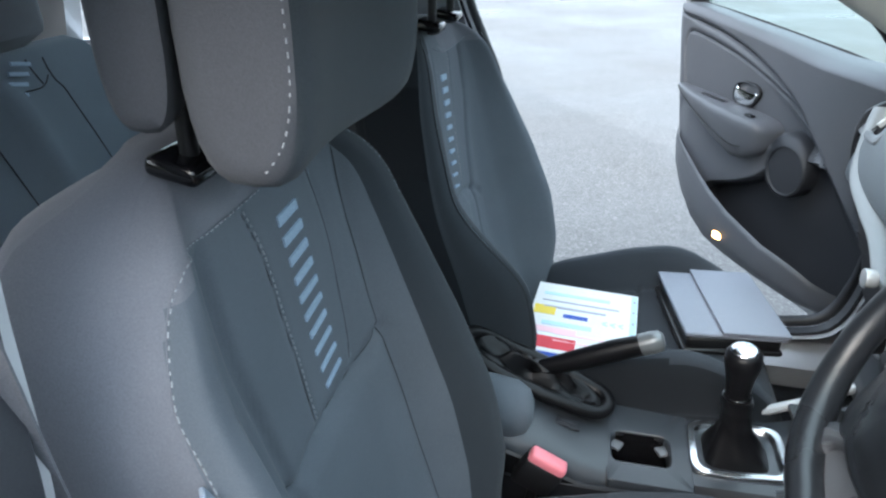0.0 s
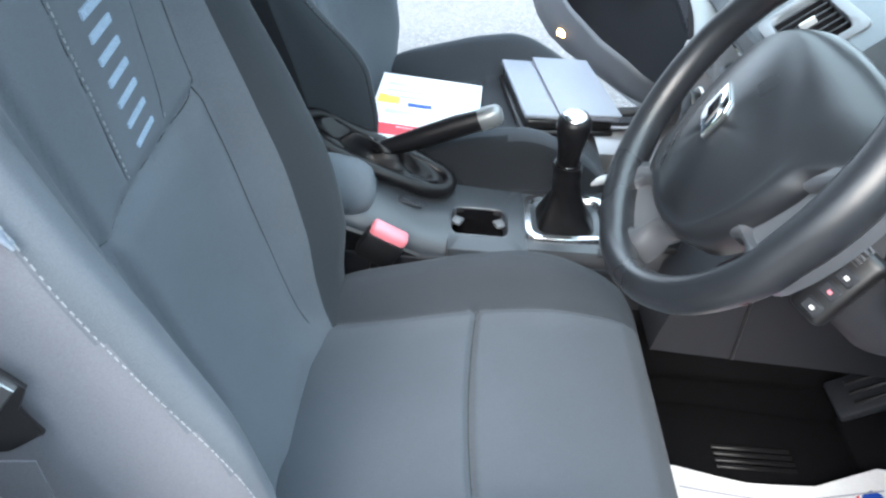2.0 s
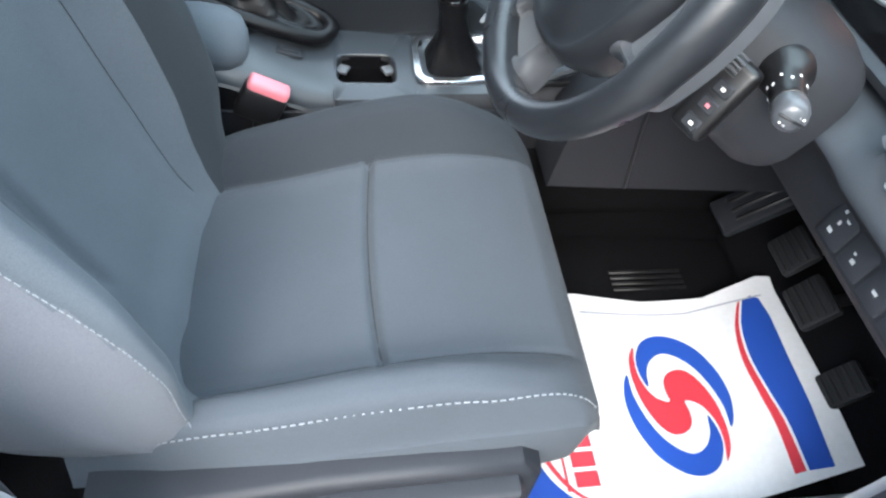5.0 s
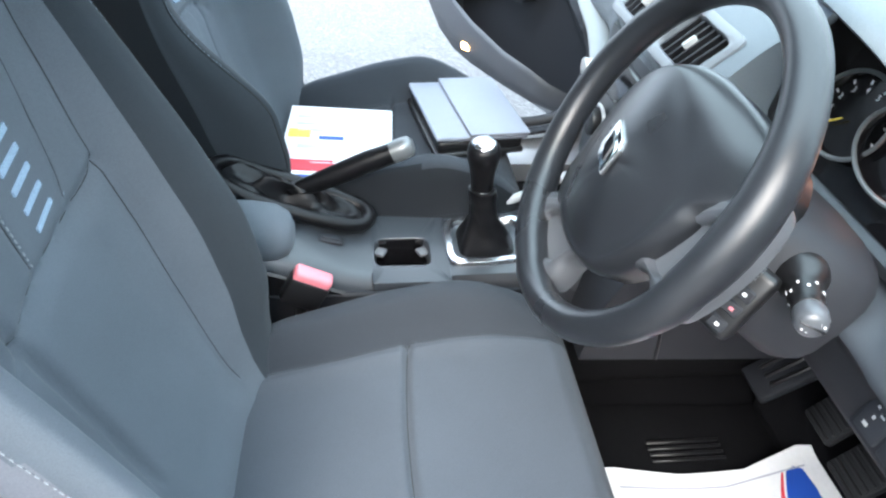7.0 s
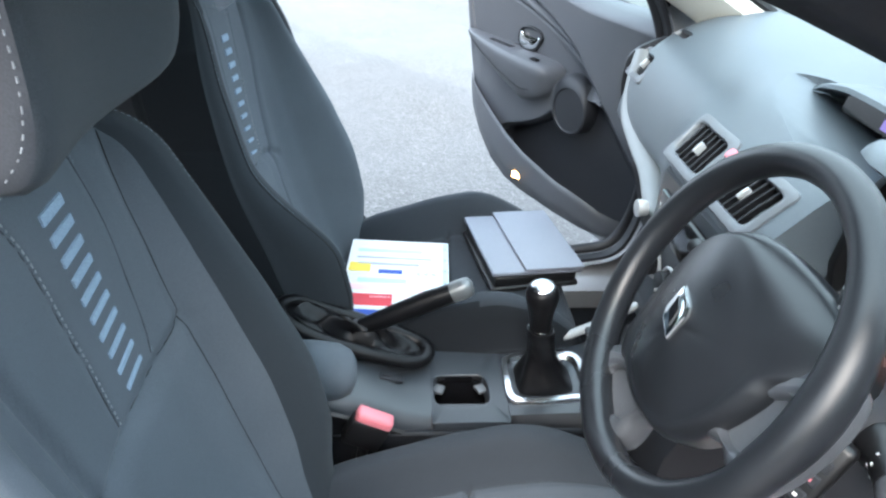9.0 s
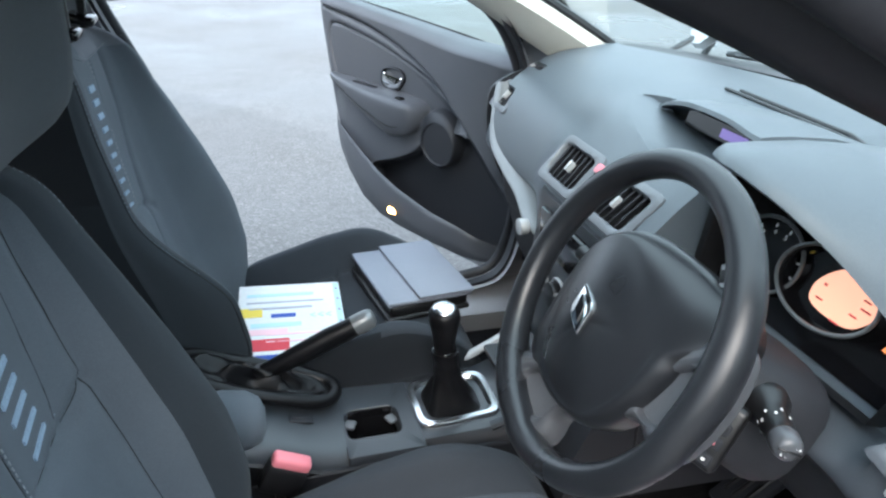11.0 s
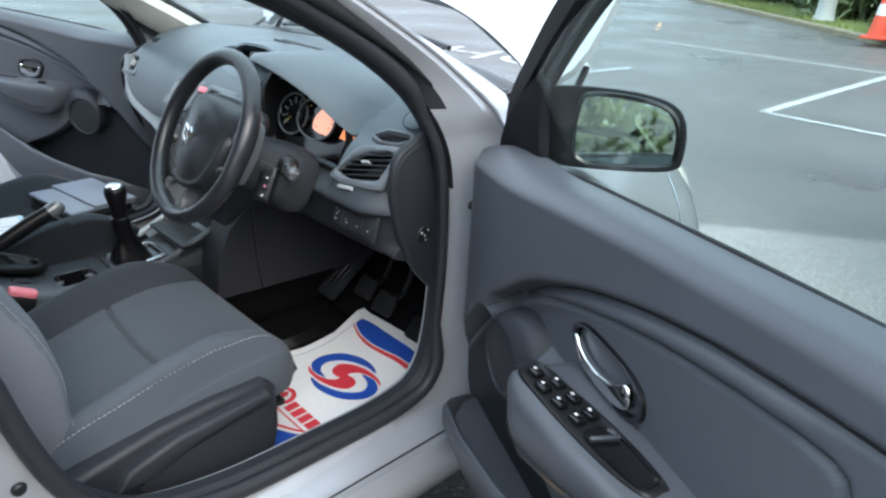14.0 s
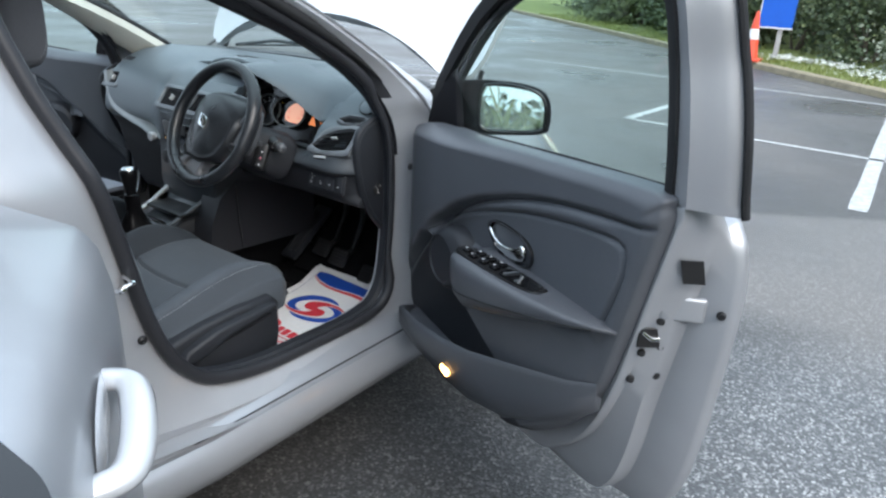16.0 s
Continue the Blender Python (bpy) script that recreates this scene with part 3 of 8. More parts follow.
def body_side(s):
    """Door frame, seal and sill of one side; s = -1 driver's, 1 passenger's."""
    inner = [Vector((x, s * side_y(z), z)) for x, z in APERTURE]
    outer = [Vector((x, s * (side_y(z) + 0.055), z)) for x, z in JAMB_OUT]
    n = 110
    a = spline(inner, n, True)
    b = spline(outer, n, True)
    mid = [p.lerp(q, 0.35 if p.x < 0.3 else 0.13 + 0.22 * smooth_step(0.90, 1.07, p.z)) + Vector((0, s * 0.012 if p.x < 0.6 or p.z > 0.95 else -s * 0.004, 0)) for p, q in zip(a, b)]
    mid2 = [p.lerp(q, 0.75) + Vector((0, s * 0.022 if p.x < 0.6 or p.z > 0.95 else s * 0.006, 0)) for p, q in zip(a, b)]
    inn = [p + Vector((0, -s * 0.06, 0)) for p in a]
    wide = [Vector((p.x, s * (abs(p.y) + 0.006 + 0.044 * min(1.0, max(0.0, (0.98 - p.z) / 0.12))), p.z)) for p in b]
    frame_ = part("door_frame", loft([inn, a, mid, mid2, b, wide], caps=False), M_FRAME, body, "silver painted door frame and pillars")
    two_tone(frame_, M_SEAL, lambda c, n: c.x > 0.02 and c.z > 0.985 and abs(c.y) - side_y(c.z) < 0.028)
    for zb in (0.82, 0.60):
        k = min((i for i in range(n) if a[i].x > 0.6), key=lambda i: abs(a[i].z - zb))
        part("hinge_bolt", cyl(0.010, 0.010, 16, 0.008, 0, Matrix.Translation(mid[k].lerp(mid2[k], 0.75) + Vector((0, s * 0.003, 0))) @ pose(0, 0, 0, 90 * s, 0, 0)), M_BLACK, body)
    ctr = sum(a, Vector()) / n
    slim = [smooth_step(0.60, 0.70, p.x) * smooth_step(0.42, 0.52, p.z) * (1 - smooth_step(0.98, 1.06, p.z)) for p in a]
    seal = [p + Vector((0, s * (0.014 - 0.018 * f), 0)) + (ctr - p).normalized() * (0.004 + 0.010 * f) for p, f in zip(a, slim)]
    part("door_seal", tube(seal, [0.0160 - 0.0050 * f for f in slim], 12, closed=True), M_SEAL, body, "black rubber door seal")
    # second strip of rubber up the windscreen pillar
    up = [p.lerp(q, 0.10 + 0.22 * min(1.0, max(0.0, p.z - 0.93) / 0.08)) + Vector((0, s * 0.017, 0)) for p, q in zip(a, b) if p.x > 0.0 and p.z > 1.04]
    part("pillar_seal", tube(up, [0.002 + 0.014 * min(1.0, k / 8, (len(up) - 1 - k) / 6) for k in range(len(up))], 10), M_RUBBER, body, "black rubber pillar strip")
    if s < 0:
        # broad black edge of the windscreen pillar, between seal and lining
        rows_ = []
        for p in spline([(x, s * (side_y(z) - 0.045), z) for x, z in ((0.02, 1.300), (0.20, 1.264), (0.36, 1.202), (0.49, 1.144), (0.60, 1.077), (0.68, 1.004), (0.722, 0.925), (0.742, 0.85))], 40):
            q = min((v for v in a if v.x > 0.0), key=lambda v: (v - p).length)
            d = (q - p).normalized()
            rows_.append([p + Vector((0, -s * 0.010, 0)), p + Vector((0, s * 0.002, 0)) - d * 0.004, p + d * 0.006 + Vector((0, s * 0.012, 0)), p.lerp(q, 0.5) + Vector((0, s * 0.014, 0)), q + Vector((0, s * 0.010, 0)), q + d * 0.01, q + Vector((0, -s * 0.04, 0))])
        part("pillar_edge", loft(rows_), M_SEAL, body, "black inner edge of the windscreen pillar", smooth=60)
    # inner lip trim of the pillars
    lip = [[p + Vector((0, -s * 0.010, 0)) for p in a], [p + (ctr - p).normalized() * 0.012 + Vector((0, -s * 0.020, 0)) for p in a],
           [p + (ctr - p).normalized() * 0.010 + Vector((0, -s * 0.045, 0)) for p in a], [p + Vector((0, -s * 0.045, 0)) for p in a]]
    part("frame_trim", loft(lip, caps=False), M_PLASTIC, body, "dark plastic trim inside the frame")
    # sill below the frame
    sec = [(0.62, 0.30), (0.68, 0.335), (0.745, 0.338), (0.785, 0.315), (0.81, 0.31), (0.818, 0.302), (0.832, 0.302), (0.85, 0.285), (0.858, 0.235), (0.845, 0.20), (0.80, 0.17), (0.62, 0.17)]
    rings = [[(x, s * y, z + (0.02 if x < -0.2 else 0.0)) for y, z in sec] for x in (-0.36, -0.25, 0.0, 0.3, 0.6, 0.85)]
    part("sill", loft(rings), M_JAMB, body, "silver painted door sill")
    part("sill_step", tube([(x, s * 0.815, 0.306) for x in (-0.34, 0.0, 0.4, 0.8)], 0.0022, 6), M_SEAL, body)


for s in (-1, 1):
    body_side(s)

# floor, tunnel and bulkhead
part("floor_pan", join(rbox((2.5, 1.30, 0.05), 0.01, 1, pose(-0.12, 0, 0.222)),
                       rbox((2.1, 0.20, 0.20), 0.05, 3, pose(-0.05, 0.03, 0.33)),
                       rbox((0.05, 1.36, 0.80), 0.01, 1, pose(1.10, 0, 0.60, 0, -12, 0)),
                       rbox((0.34, 0.50, 0.03), 0.008, 1, pose(1.00, -0.38, 0.345, 0, -32, 0))), M_CARPET, body, "black carpeted footwell")


def roof():
    rings = []
    for x, z, w in ((0.16, 1.375, 0.53), (0.02, 1.415, 0.55), (-0.3, 1.445, 0.57), (-0.8, 1.445, 0.57), (-1.3, 1.405, 0.55), (-1.6, 1.36, 0.53)):
        top = [(x, w * u, z - 0.055 * abs(u) ** 3 + 0.012) for u in np.linspace(-1, 1, 13)]
        low = [(x, w * u, z - 0.055 * abs(u) ** 3 - 0.025) for u in np.linspace(1, -1, 13)]
        rings.append(top + low)
    part("roof", loft(rings), M_SILVER, body)
    rings = []
    for x, z, w in ((0.14, 1.335, 0.52), (-0.3, 1.40, 0.55), (-1.3, 1.37, 0.54), (-1.55, 1.33, 0.52)):
        rings.append([(x, w * u, z - 0.05 * abs(u) ** 3) for u in np.linspace(-1, 1, 13)] + [(x, w * u, z - 0.05 * abs(u) ** 3 + 0.012) for u in np.linspace(1, -1, 13)])
    part("headliner", loft(rings), M_HEADLINER, body)
    for s in (-1, 1):
        part("roof_rail", loft([[(x, s * y0, z0), (x, s * (y0 - 0.06), z0 + 0.05), (x, s * (y0 - 0.10), z0 + 0.01), (x, s * (y0 - 0.04), z0 - 0.03)]
                                for x, y0, z0 in ((0.20, 0.62, 1.30), (0.0, 0.635, 1.355), (-0.4, 0.645, 1.375), (-0.9, 0.64, 1.36), (-1.45, 0.60, 1.26))]), M_SILVER, body)


roof()


def screen_pt(u, v):
    """The windscreen: u across from -1 to 1, v from its foot to its top."""
    foot = Vector((1.12 - 0.19 * u * u, 0.685 * u, 1.012 - 0.012 * u * u))
    top = Vector((0.24 - 0.09 * u * u, 0.545 * u, 1.372 - 0.05 * u * u))
    p = foot.lerp(top, v)
    p.z += 0.035 * math.sin(math.pi * v)
    return p


rows_out = [[screen_pt(u, v) for u in np.linspace(-1, 1, 25)] for v in np.linspace(0, 1, 13)]
rows_in = [[p - Vector((0.0016, 0, 0.0044)) for p in r] for r in rows_out]
bm = bmesh.new()
for rows_ in (rows_out, rows_in):
    vs = [[bm.verts.new(p) for p in r] for r in rows_]
    for a, b in zip(vs, vs[1:]):
        for i in range(24):
            bm.faces.new((a[i], a[i + 1], b[i + 1], b[i]))
screen = part("windscreen", bm, G_SCREEN, body, "green tinted windscreen glass")
screen.visible_shadow = False
for s in (-1, 1):
    edge = [screen_pt(s, v) for v in np.linspace(0, 1, 13)]
    part("screen_edge", tube([p + Vector((0, -s * 0.012, -0.004)) for p in edge], 0.014, 8), M_BLACK, body)
    # outer skin of the front pillar, between screen and door frame
    rows_ = []
    for i, p in enumerate(edge):
        v = i / 12
        zq = 0.955 + 0.385 * v
        q = Vector((interp(zq, [(0.955, 0.835), (1.072, 0.728), (1.18, 0.570), (1.262, 0.425), (1.34, 0.245)]), s * (side_y(zq) + 0.060), zq))
        m1 = p.lerp(q, 0.5) + Vector((0.010, s * 0.008, 0.008))
        rows_.append([p + Vector((0, 0, 0.004)), p.lerp(m1, 0.4) + Vector((0, 0, 0.008)), m1, q + Vector((0.003, s * 0.004, 0.002)), q, q + Vector((0.002, -s * 0.03, 0.0)), p + Vector((-0.012, -s * 0.004, -0.016))])
    part("front_pillar", loft(rows_), M_SILVER, body, "silver painted windscreen pillar")
    # pale lining inside
    rings = []
    for i, p in enumerate(edge):
        v = i / 12
        q = Vector((0.80 - 0.58 * v, s * (side_y(0.98 + 0.345 * v) - 0.01), 0.985 + 0.335 * v))
        k = 1.0 if s > 0 else 0.35
        c = p.lerp(q, 0.5) + Vector((-0.035, -s * 0.035, -0.035)) * k
        rings.append([p + Vector((0.0, -s * 0.03, -0.012)) * k, p + Vector((-0.03, -s * 0.055, -0.03)) * k, c, q + Vector((-0.02, -s * 0.02, -0.02)) * k, q, p + Vector((0, 0, -0.02))])
    part("pillar_lining", loft(rings), M_HEADLINER, body, "pale grey cloth pillar lining")
part("screen_top", tube([screen_pt(u, 1.0) + Vector((-0.005, 0, -0.01)) for u in np.linspace(-1, 1, 15)], 0.02, 8), M_BLACK, body)
# scuttle and wipers at the foot of the screen
part("scuttle", loft([[screen_pt(u, 0) + Vector(d) for d in ((-0.01, 0, -0.005), (0.05, 0, 0.0), (0.12, 0, -0.02), (0.15, 0, -0.06), (0.0, 0, -0.08))] for u in np.linspace(-1.0, 1.0, 17)]), M_BLACK, body)
for a, b, z in ((0.62, -0.05, 0.0), (-0.1, -0.62, 0.01)):
    pa, pb = screen_pt(a, 0.0) + Vector((0.03, 0, 0.012 + z)), screen_pt(b, 0.06) + Vector((0.025, 0, 0.02))
    part("wiper", join(tube([pa, pa.lerp(pb, 0.5) + Vector((0, 0, 0.015)), pb], 0.007, 6), tube([pa.lerp(pb, 0.1) + Vector((-0.02, 0, 0)), pb + Vector((-0.02, 0, -0.002))], 0.004, 5)), M_BLACK, body)


# raised bonnet, seen from behind over its arched rear edge
def bonnet_pt(s, v):
    half = interp(s, [(0.0, 0.585), (0.05, 0.66), (0.14, 0.715), (0.30, 0.73), (0.7, 0.70), (0.95, 0.62)])
    y = half * v
    arch = 0.165 * (1 - min(1.0, abs(y) / 0.64) ** 2.6) * max(0.0, 1 - s / 0.5)
    crown = 0.05 * (1 - v * v)
    rise = interp(s, [(0.0, 0.10), (0.06, 0.40), (0.2, 0.78), (0.5, 0.88), (1.0, 0.90)])
    x = 1.10 + 0.62 * s + 0.06 * (1 - (y / 0.72) ** 2) - crown * 0.6
    z = 0.985 + s * rise + arch + crown * 0.5
    return Vector((x, y, z))


top = [[bonnet_pt(s, v) for v in np.linspace(-1, 1, 41)] for s in (0, 0.02, 0.05, 0.09, 0.14, 0.2, 0.3, 0.45, 0.6, 0.75, 0.9, 0.96)]
rings = [r + [p + Vector((0.018, 0, -0.014)) for p in r[::-1]] for r in top]
part("bonnet", loft(rings), M_SILVER, body, "silver bonnet propped open")
for s in (-1, 1):
    part("bonnet_hinge", join(tube([(1.02, s * 0.66, 0.94), (1.10, s * 0.665, 0.985), (1.18, s * 0.66, 1.03)], 0.011, 6, flat=0.5),
                              tube([(1.16, s * 0.68, 0.90), (1.24, s * 0.68, 1.03)], 0.009, 8)), M_BLACK, body)
part("washer_jet", rbox((0.02, 0.03, 0.014), 0.004, 2, pose(1.15, 0.215, 1.168)), M_BLACK, body)


# front wings, nose and engine bay edge
WX, WZ = 1.28, 0.31


def wing_top(x):
    return interp(x, [(0.82, 0.985), (1.1, 0.955), (1.4, 0.885), (1.65, 0.80), (1.80, 0.725), (1.92, 0.65), (2.0, 0.58)])


def wing_y(x, z):
    """How far out the wing stands at a place along the car and a height."""
    yo = interp(x, [(0.82, 0.845), (1.0, 0.865), (1.3, 0.885), (1.55, 0.878), (1.68, 0.860), (1.78, 0.832), (1.86, 0.790), (1.94, 0.70), (2.0, 0.58)])
    f = (z - 0.22) / (wing_top(x) - 0.22)
    bulge = 0.035 * math.exp(-(((x - WX) ** 2 + (z - WZ) ** 2) ** 0.5 - 0.40) ** 2 / 0.006)
    return yo - 0.165 * (max(0, f - 0.42) / 0.58) ** 1.7 - 0.03 * (1 - f) ** 2 + bulge * 0.5


def wing(s):
    bm = bmesh.new()
    xs = list(np.linspace(0.82, 2.0, 37))
    grid = []
    for x in xs:
        zt = wing_top(x)
        col = []
        for k in range(16):
            z = 0.22 + (zt - 0.22) * k / 15
            col.append(bm.verts.new((x, s * wing_y(x, z), z)))
        yt = wing_y(x, zt)
        col.append(bm.verts.new((x, s * (yt - 0.035), zt - 0.015)))
        col.append(bm.verts.new((x, s * (yt - 0.055), zt - 0.10)))
        grid.append(col)
    for a, b in zip(grid, grid[1:]):
        for i in range(len(a) - 1):
            c = (a[i].co + b[i + 1].co) / 2
            if math.hypot(c.x - WX, c.z - WZ) > 0.352:
                bm.faces.new((a[i], a[i + 1], b[i + 1], b[i]))
    bmesh.ops.solidify(bm, geom=list(bm.faces), thickness=0.006)
    part("front_wing", bm, M_SILVER, body, "silver front wing")
    arc = [(WX + 0.357 * math.cos(a), s * (0.875 if math.cos(a) < 0.6 else 0.865), WZ + 0.357 * math.sin(a)) for a in np.linspace(-0.25, 3.39, 30)]
    part("arch_lip", tube(arc, 0.011, 8), M_SILVER, body)
    part("arch_liner", loft([[(WX + 0.35 * math.cos(a), s * y, WZ + 0.35 * math.sin(a)) for a in np.linspace(-0.4, 3.54, 24)] for y in (0.87, 0.60)], caps=False, ring_closed=False), M_BLACK, body)
    rings = []
    for x in np.linspace(1.56, 1.965, 24):
        zt, deep = wing_top(x), interp(x, [(1.56, 0.020), (1.62, 0.075), (1.72, 0.110), (1.85, 0.125), (1.93, 0.10), (1.965, 0.03)])
        zs = [zt - 0.004 - deep * k / 9 for k in range(10)]
        out = [(x, s * (wing_y(x, z) + 0.012 * math.sin(math.pi * (0.06 + 0.88 * k / 9))), z) for k, z in enumerate(zs)]
        rings.append(out + [(x, s * (wing_y(x, z) - 0.02), z) for z in (zs[-1], zs[0])])
    part("headlamp", loft(rings), M_CLEAR, body, "clear headlamp unit", smooth=70)
    # chrome line paints the light caught on the bumper joint's edge
    part("bumper_seam_glint", tube([(1.515 + 0.012 * math.sin(3 * k), s * (wing_y(1.52, 0.60 + 0.22 * k) + 0.001), 0.60 + 0.22 * k) for k in np.linspace(0, 1, 12)], 0.0022, 6), M_CHROME, body, "bright line for the lit edge of the wing and bumper joint")
    wh = part("wheel", revolve([(0.0, 0.10), (0.19, 0.10), (0.21, 0.115), (0.27, 0.12), (0.305, 0.10), (0.312, 0.06), (0.312, -0.06), (0.30, -0.10), (0.2, -0.1)], 40,
                               pose(WX, s * 0.75, WZ, -90 * s, 0, 0)), M_TYRE, body, "front wheel with alloy rim")
    part("rim", join(*[tube([(WX, s * 0.846, WZ), (WX + 0.19 * math.cos(k * math.tau / 5), s * 0.856, WZ + 0.19 * math.sin(k * math.tau / 5))], [0.035, 0.022], 8) for k in range(5)],
                     tube([(WX + 0.2 * math.cos(a), s * 0.856, WZ + 0.2 * math.sin(a)) for a in np.linspace(0, math.tau, 32)[:-1]], 0.012, 8, closed=True)), M_SATIN, wh)


for s in (-1, 1):
    wing(s)
nose = [[(x, y, z) for x, z in ((1.93 - 0.22 * (y / 0.6) ** 2, 0.68), (1.99 - 0.24 * (y / 0.6) ** 2, 0.62), (2.01 - 0.24 * (y / 0.6) ** 2, 0.42), (1.97 - 0.24 * (y / 0.6) ** 2, 0.22), (1.90 - 0.24 * (y / 0.6) ** 2, 0.22), (1.88 - 0.24 * (y / 0.6) ** 2, 0.66))] for y in np.linspace(-0.66, 0.66, 15)]
part("nose", loft(nose), M_SILVER, body, "silver front bumper")
part("engine_cover", join(rbox((0.55, 0.9, 0.25), 0.05, 3, pose(1.50, 0, 0.52)), rbox((0.30, 0.30, 0.12), 0.03, 2, pose(1.4, 0.35, 0.66)), rbox((0.9, 1.36, 0.05), 0.01, 1, pose(1.5, 0, 0.30))), M_BLACK, body)

# rear of the cabin: closed far rear door, tailgate, rear quarters
for s in (-1, 1):
    part("rear_quarter", loft([[(x, s * y, z) for y, z in ((0.86, 0.25), (0.885, 0.6), (0.87, 0.90), (0.83, 0.955), (0.79, 0.955), (0.78, 0.25))] for x in ((-1.02, -1.35, -1.75, -2.0) if s < 0 else (-0.36, -1.0, -1.6, -2.0))]), M_SILVER, body)
    part("rear_pillar", loft([[(x, s * y, z), (x - 0.30, s * y, z), (x - 0.30, s * (y - 0.06), z), (x, s * (y - 0.06), z)] for x, y, z in ((-1.30, 0.80, 0.94), (-1.22, 0.74, 1.12), (-1.12, 0.64, 1.33))]), M_SILVER, body)
part("tailgate", loft([[(x, y, z), (x - 0.05, y, z)] + [(x - 0.05, -y, z), (x, -y, z)] for x, y, z in ((-1.95, 0.75, 0.45), (-1.98, 0.76, 0.95), (-1.60, 0.60, 1.33))]), M_SILVER, body)
far = part("far_side_glass", rbox((0.85, 0.005, 0.30), 0, 1, pose(-0.78, 0.765, 1.13, 12, 0, 0)), G_SIDE, body)
far.visible_shadow = False
part("far_door_trim", loft([[(x, y, z) for y, z in ((0.70, 0.35), (0.68, 0.6), (0.70, 0.90), (0.74, 0.95), (0.77, 0.95), (0.77, 0.35))] for x in (-0.36, -0.8, -1.25)]), M_PLASTIC, body, "dark rear door lining")

# small fittings of the driver's door frame
for n, (x, y, z) in enumerate(((0.785, -0.745, 0.792), (-0.105, -0.757, 0.581), (-0.20, -0.775, 0.56))):
    r = 0.011 if n < 2 else 0.006
    part("screw", join(cyl(r, 0.008, 16, r * 0.75, 0.002, pose(x, y - 0.004, z, 90, 0, 0)), cyl(r * 0.45, 0.004, 6, None, 0, pose(x, y - 0.008, z, 90, 0, 0))), M_BLACK, body)
part("striker", tube(spline([(-0.155, -0.745, 0.715), (-0.152, -0.782, 0.715), (-0.136, -0.786, 0.727), (-0.120, -0.782, 0.727), (-0.118, -0.742, 0.727)], 20), 0.005, 8), M_BRIGHT, body, "chrome door striker loop")
part("jamb_label", rbox((0.055, 0.0015, 0.035), 0, 1, pose(-0.19, -0.792, 0.475, -5, 6, 0)), M_WHITE, body, "white paper label")
for k in range(4):
    part("label_bar", rbox((0.040, 0.001, 0.0028), 0, 1, pose(-0.19, -0.7935, 0.486 - 0.0075 * k, -5, 6, 0)), M_PGREY, body)
part("grommet", cyl(0.024, 0.02, 20, 0.018, 0.004, pose(-0.165, -0.792, 0.425, 90, 0, 0)), M_RUBBER, body)

# driver's seat belt: webbing down the pillar and its metal tongue beside the seat
belt = thing("seat_belt", "grey seat belt webbing with a bright metal tongue", "seat belt")
web = [(-0.180, -0.640, 1.12), (-0.176, -0.638, 1.06), (-0.170, -0.634, 0.968), (-0.158, -0.630, 0.915), (-0.146, -0.626, 0.856), (-0.139, -0.622, 0.822)]
part("webbing", loft([[(x, y, z), (x - 0.047, y - 0.010, z + 0.012), (x - 0.047, y - 0.0115, z + 0.012), (x, y - 0.0015, z)] for x, y, z in spline(web, 24)]), M_WEB, belt)
part("lower_webbing", loft([[(x, y, z), (x - 0.046, y - 0.004, z), (x - 0.046, y - 0.0055, z), (x, y - 0.0015, z)] for x, y, z in spline([(-0.128, -0.618, 0.745), (-0.12, -0.628, 0.62), (-0.115, -0.635, 0.50), (-0.11, -0.64, 0.42)], 14)]), M_WEB, belt)
TONGUE = [(-0.147, 0.828), (-0.135, 0.833), (-0.122, 0.818), (-0.175, 0.745), (-0.184, 0.751), (-0.168, 0.772), (-0.143, 0.809), (-0.148, 0.815)]
tm = frame_at((0, -0.613, 0), (1, 0, 0), (0, 0, 1))
part("tongue", slab(TONGUE, 0.003, 0.001, tm, 1), M_CHROME, belt, "bright metal belt tongue", smooth=30)
part("tongue_grip", slab([(-0.150, 0.836), (-0.134, 0.841), (-0.116, 0.818), (-0.128, 0.795), (-0.118, 0.770), (-0.150, 0.745), (-0.172, 0.742)], -0.004, 0.0015, tm, 2), M_BLACK, belt, "black plastic tongue grip", smooth=40)
# ---- front seats ----
def front_x(z):
    return interp(z, [(0.42, -0.02), (0.50, -0.06), (0.62, -0.11), (0.75, -0.145), (0.87, -0.168), (0.97, -0.182), (1.05, -0.197), (1.085, -0.215), (1.10, -0.235)])


def half_w(z):
    return interp(z, [(0.40, 0.205), (0.52, 0.232), (0.70, 0.246), (0.85, 0.246), (0.95, 0.241), (1.0, 0.230), (1.04, 0.206), (1.07, 0.168), (1.09, 0.115), (1.10, 0.06)])


def bolster(z):
    return interp(z, [(0.40, 0.05), (0.52, 0.085), (0.62, 0.125), (0.70, 0.132), (0.80, 0.115), (0.90, 0.085), (0.97, 0.062), (1.03, 0.048), (1.07, 0.028), (1.10, 0.0)])


def ridge(u):
    """How the seat swells from the middle to its side wings."""
    return interp(abs(u), [(0.0, -0.06), (0.42, 0.0), (0.60, 0.22), (0.80, 0.95), (0.87, 1.0), (0.95, 0.72), (1.0, 0.15)])


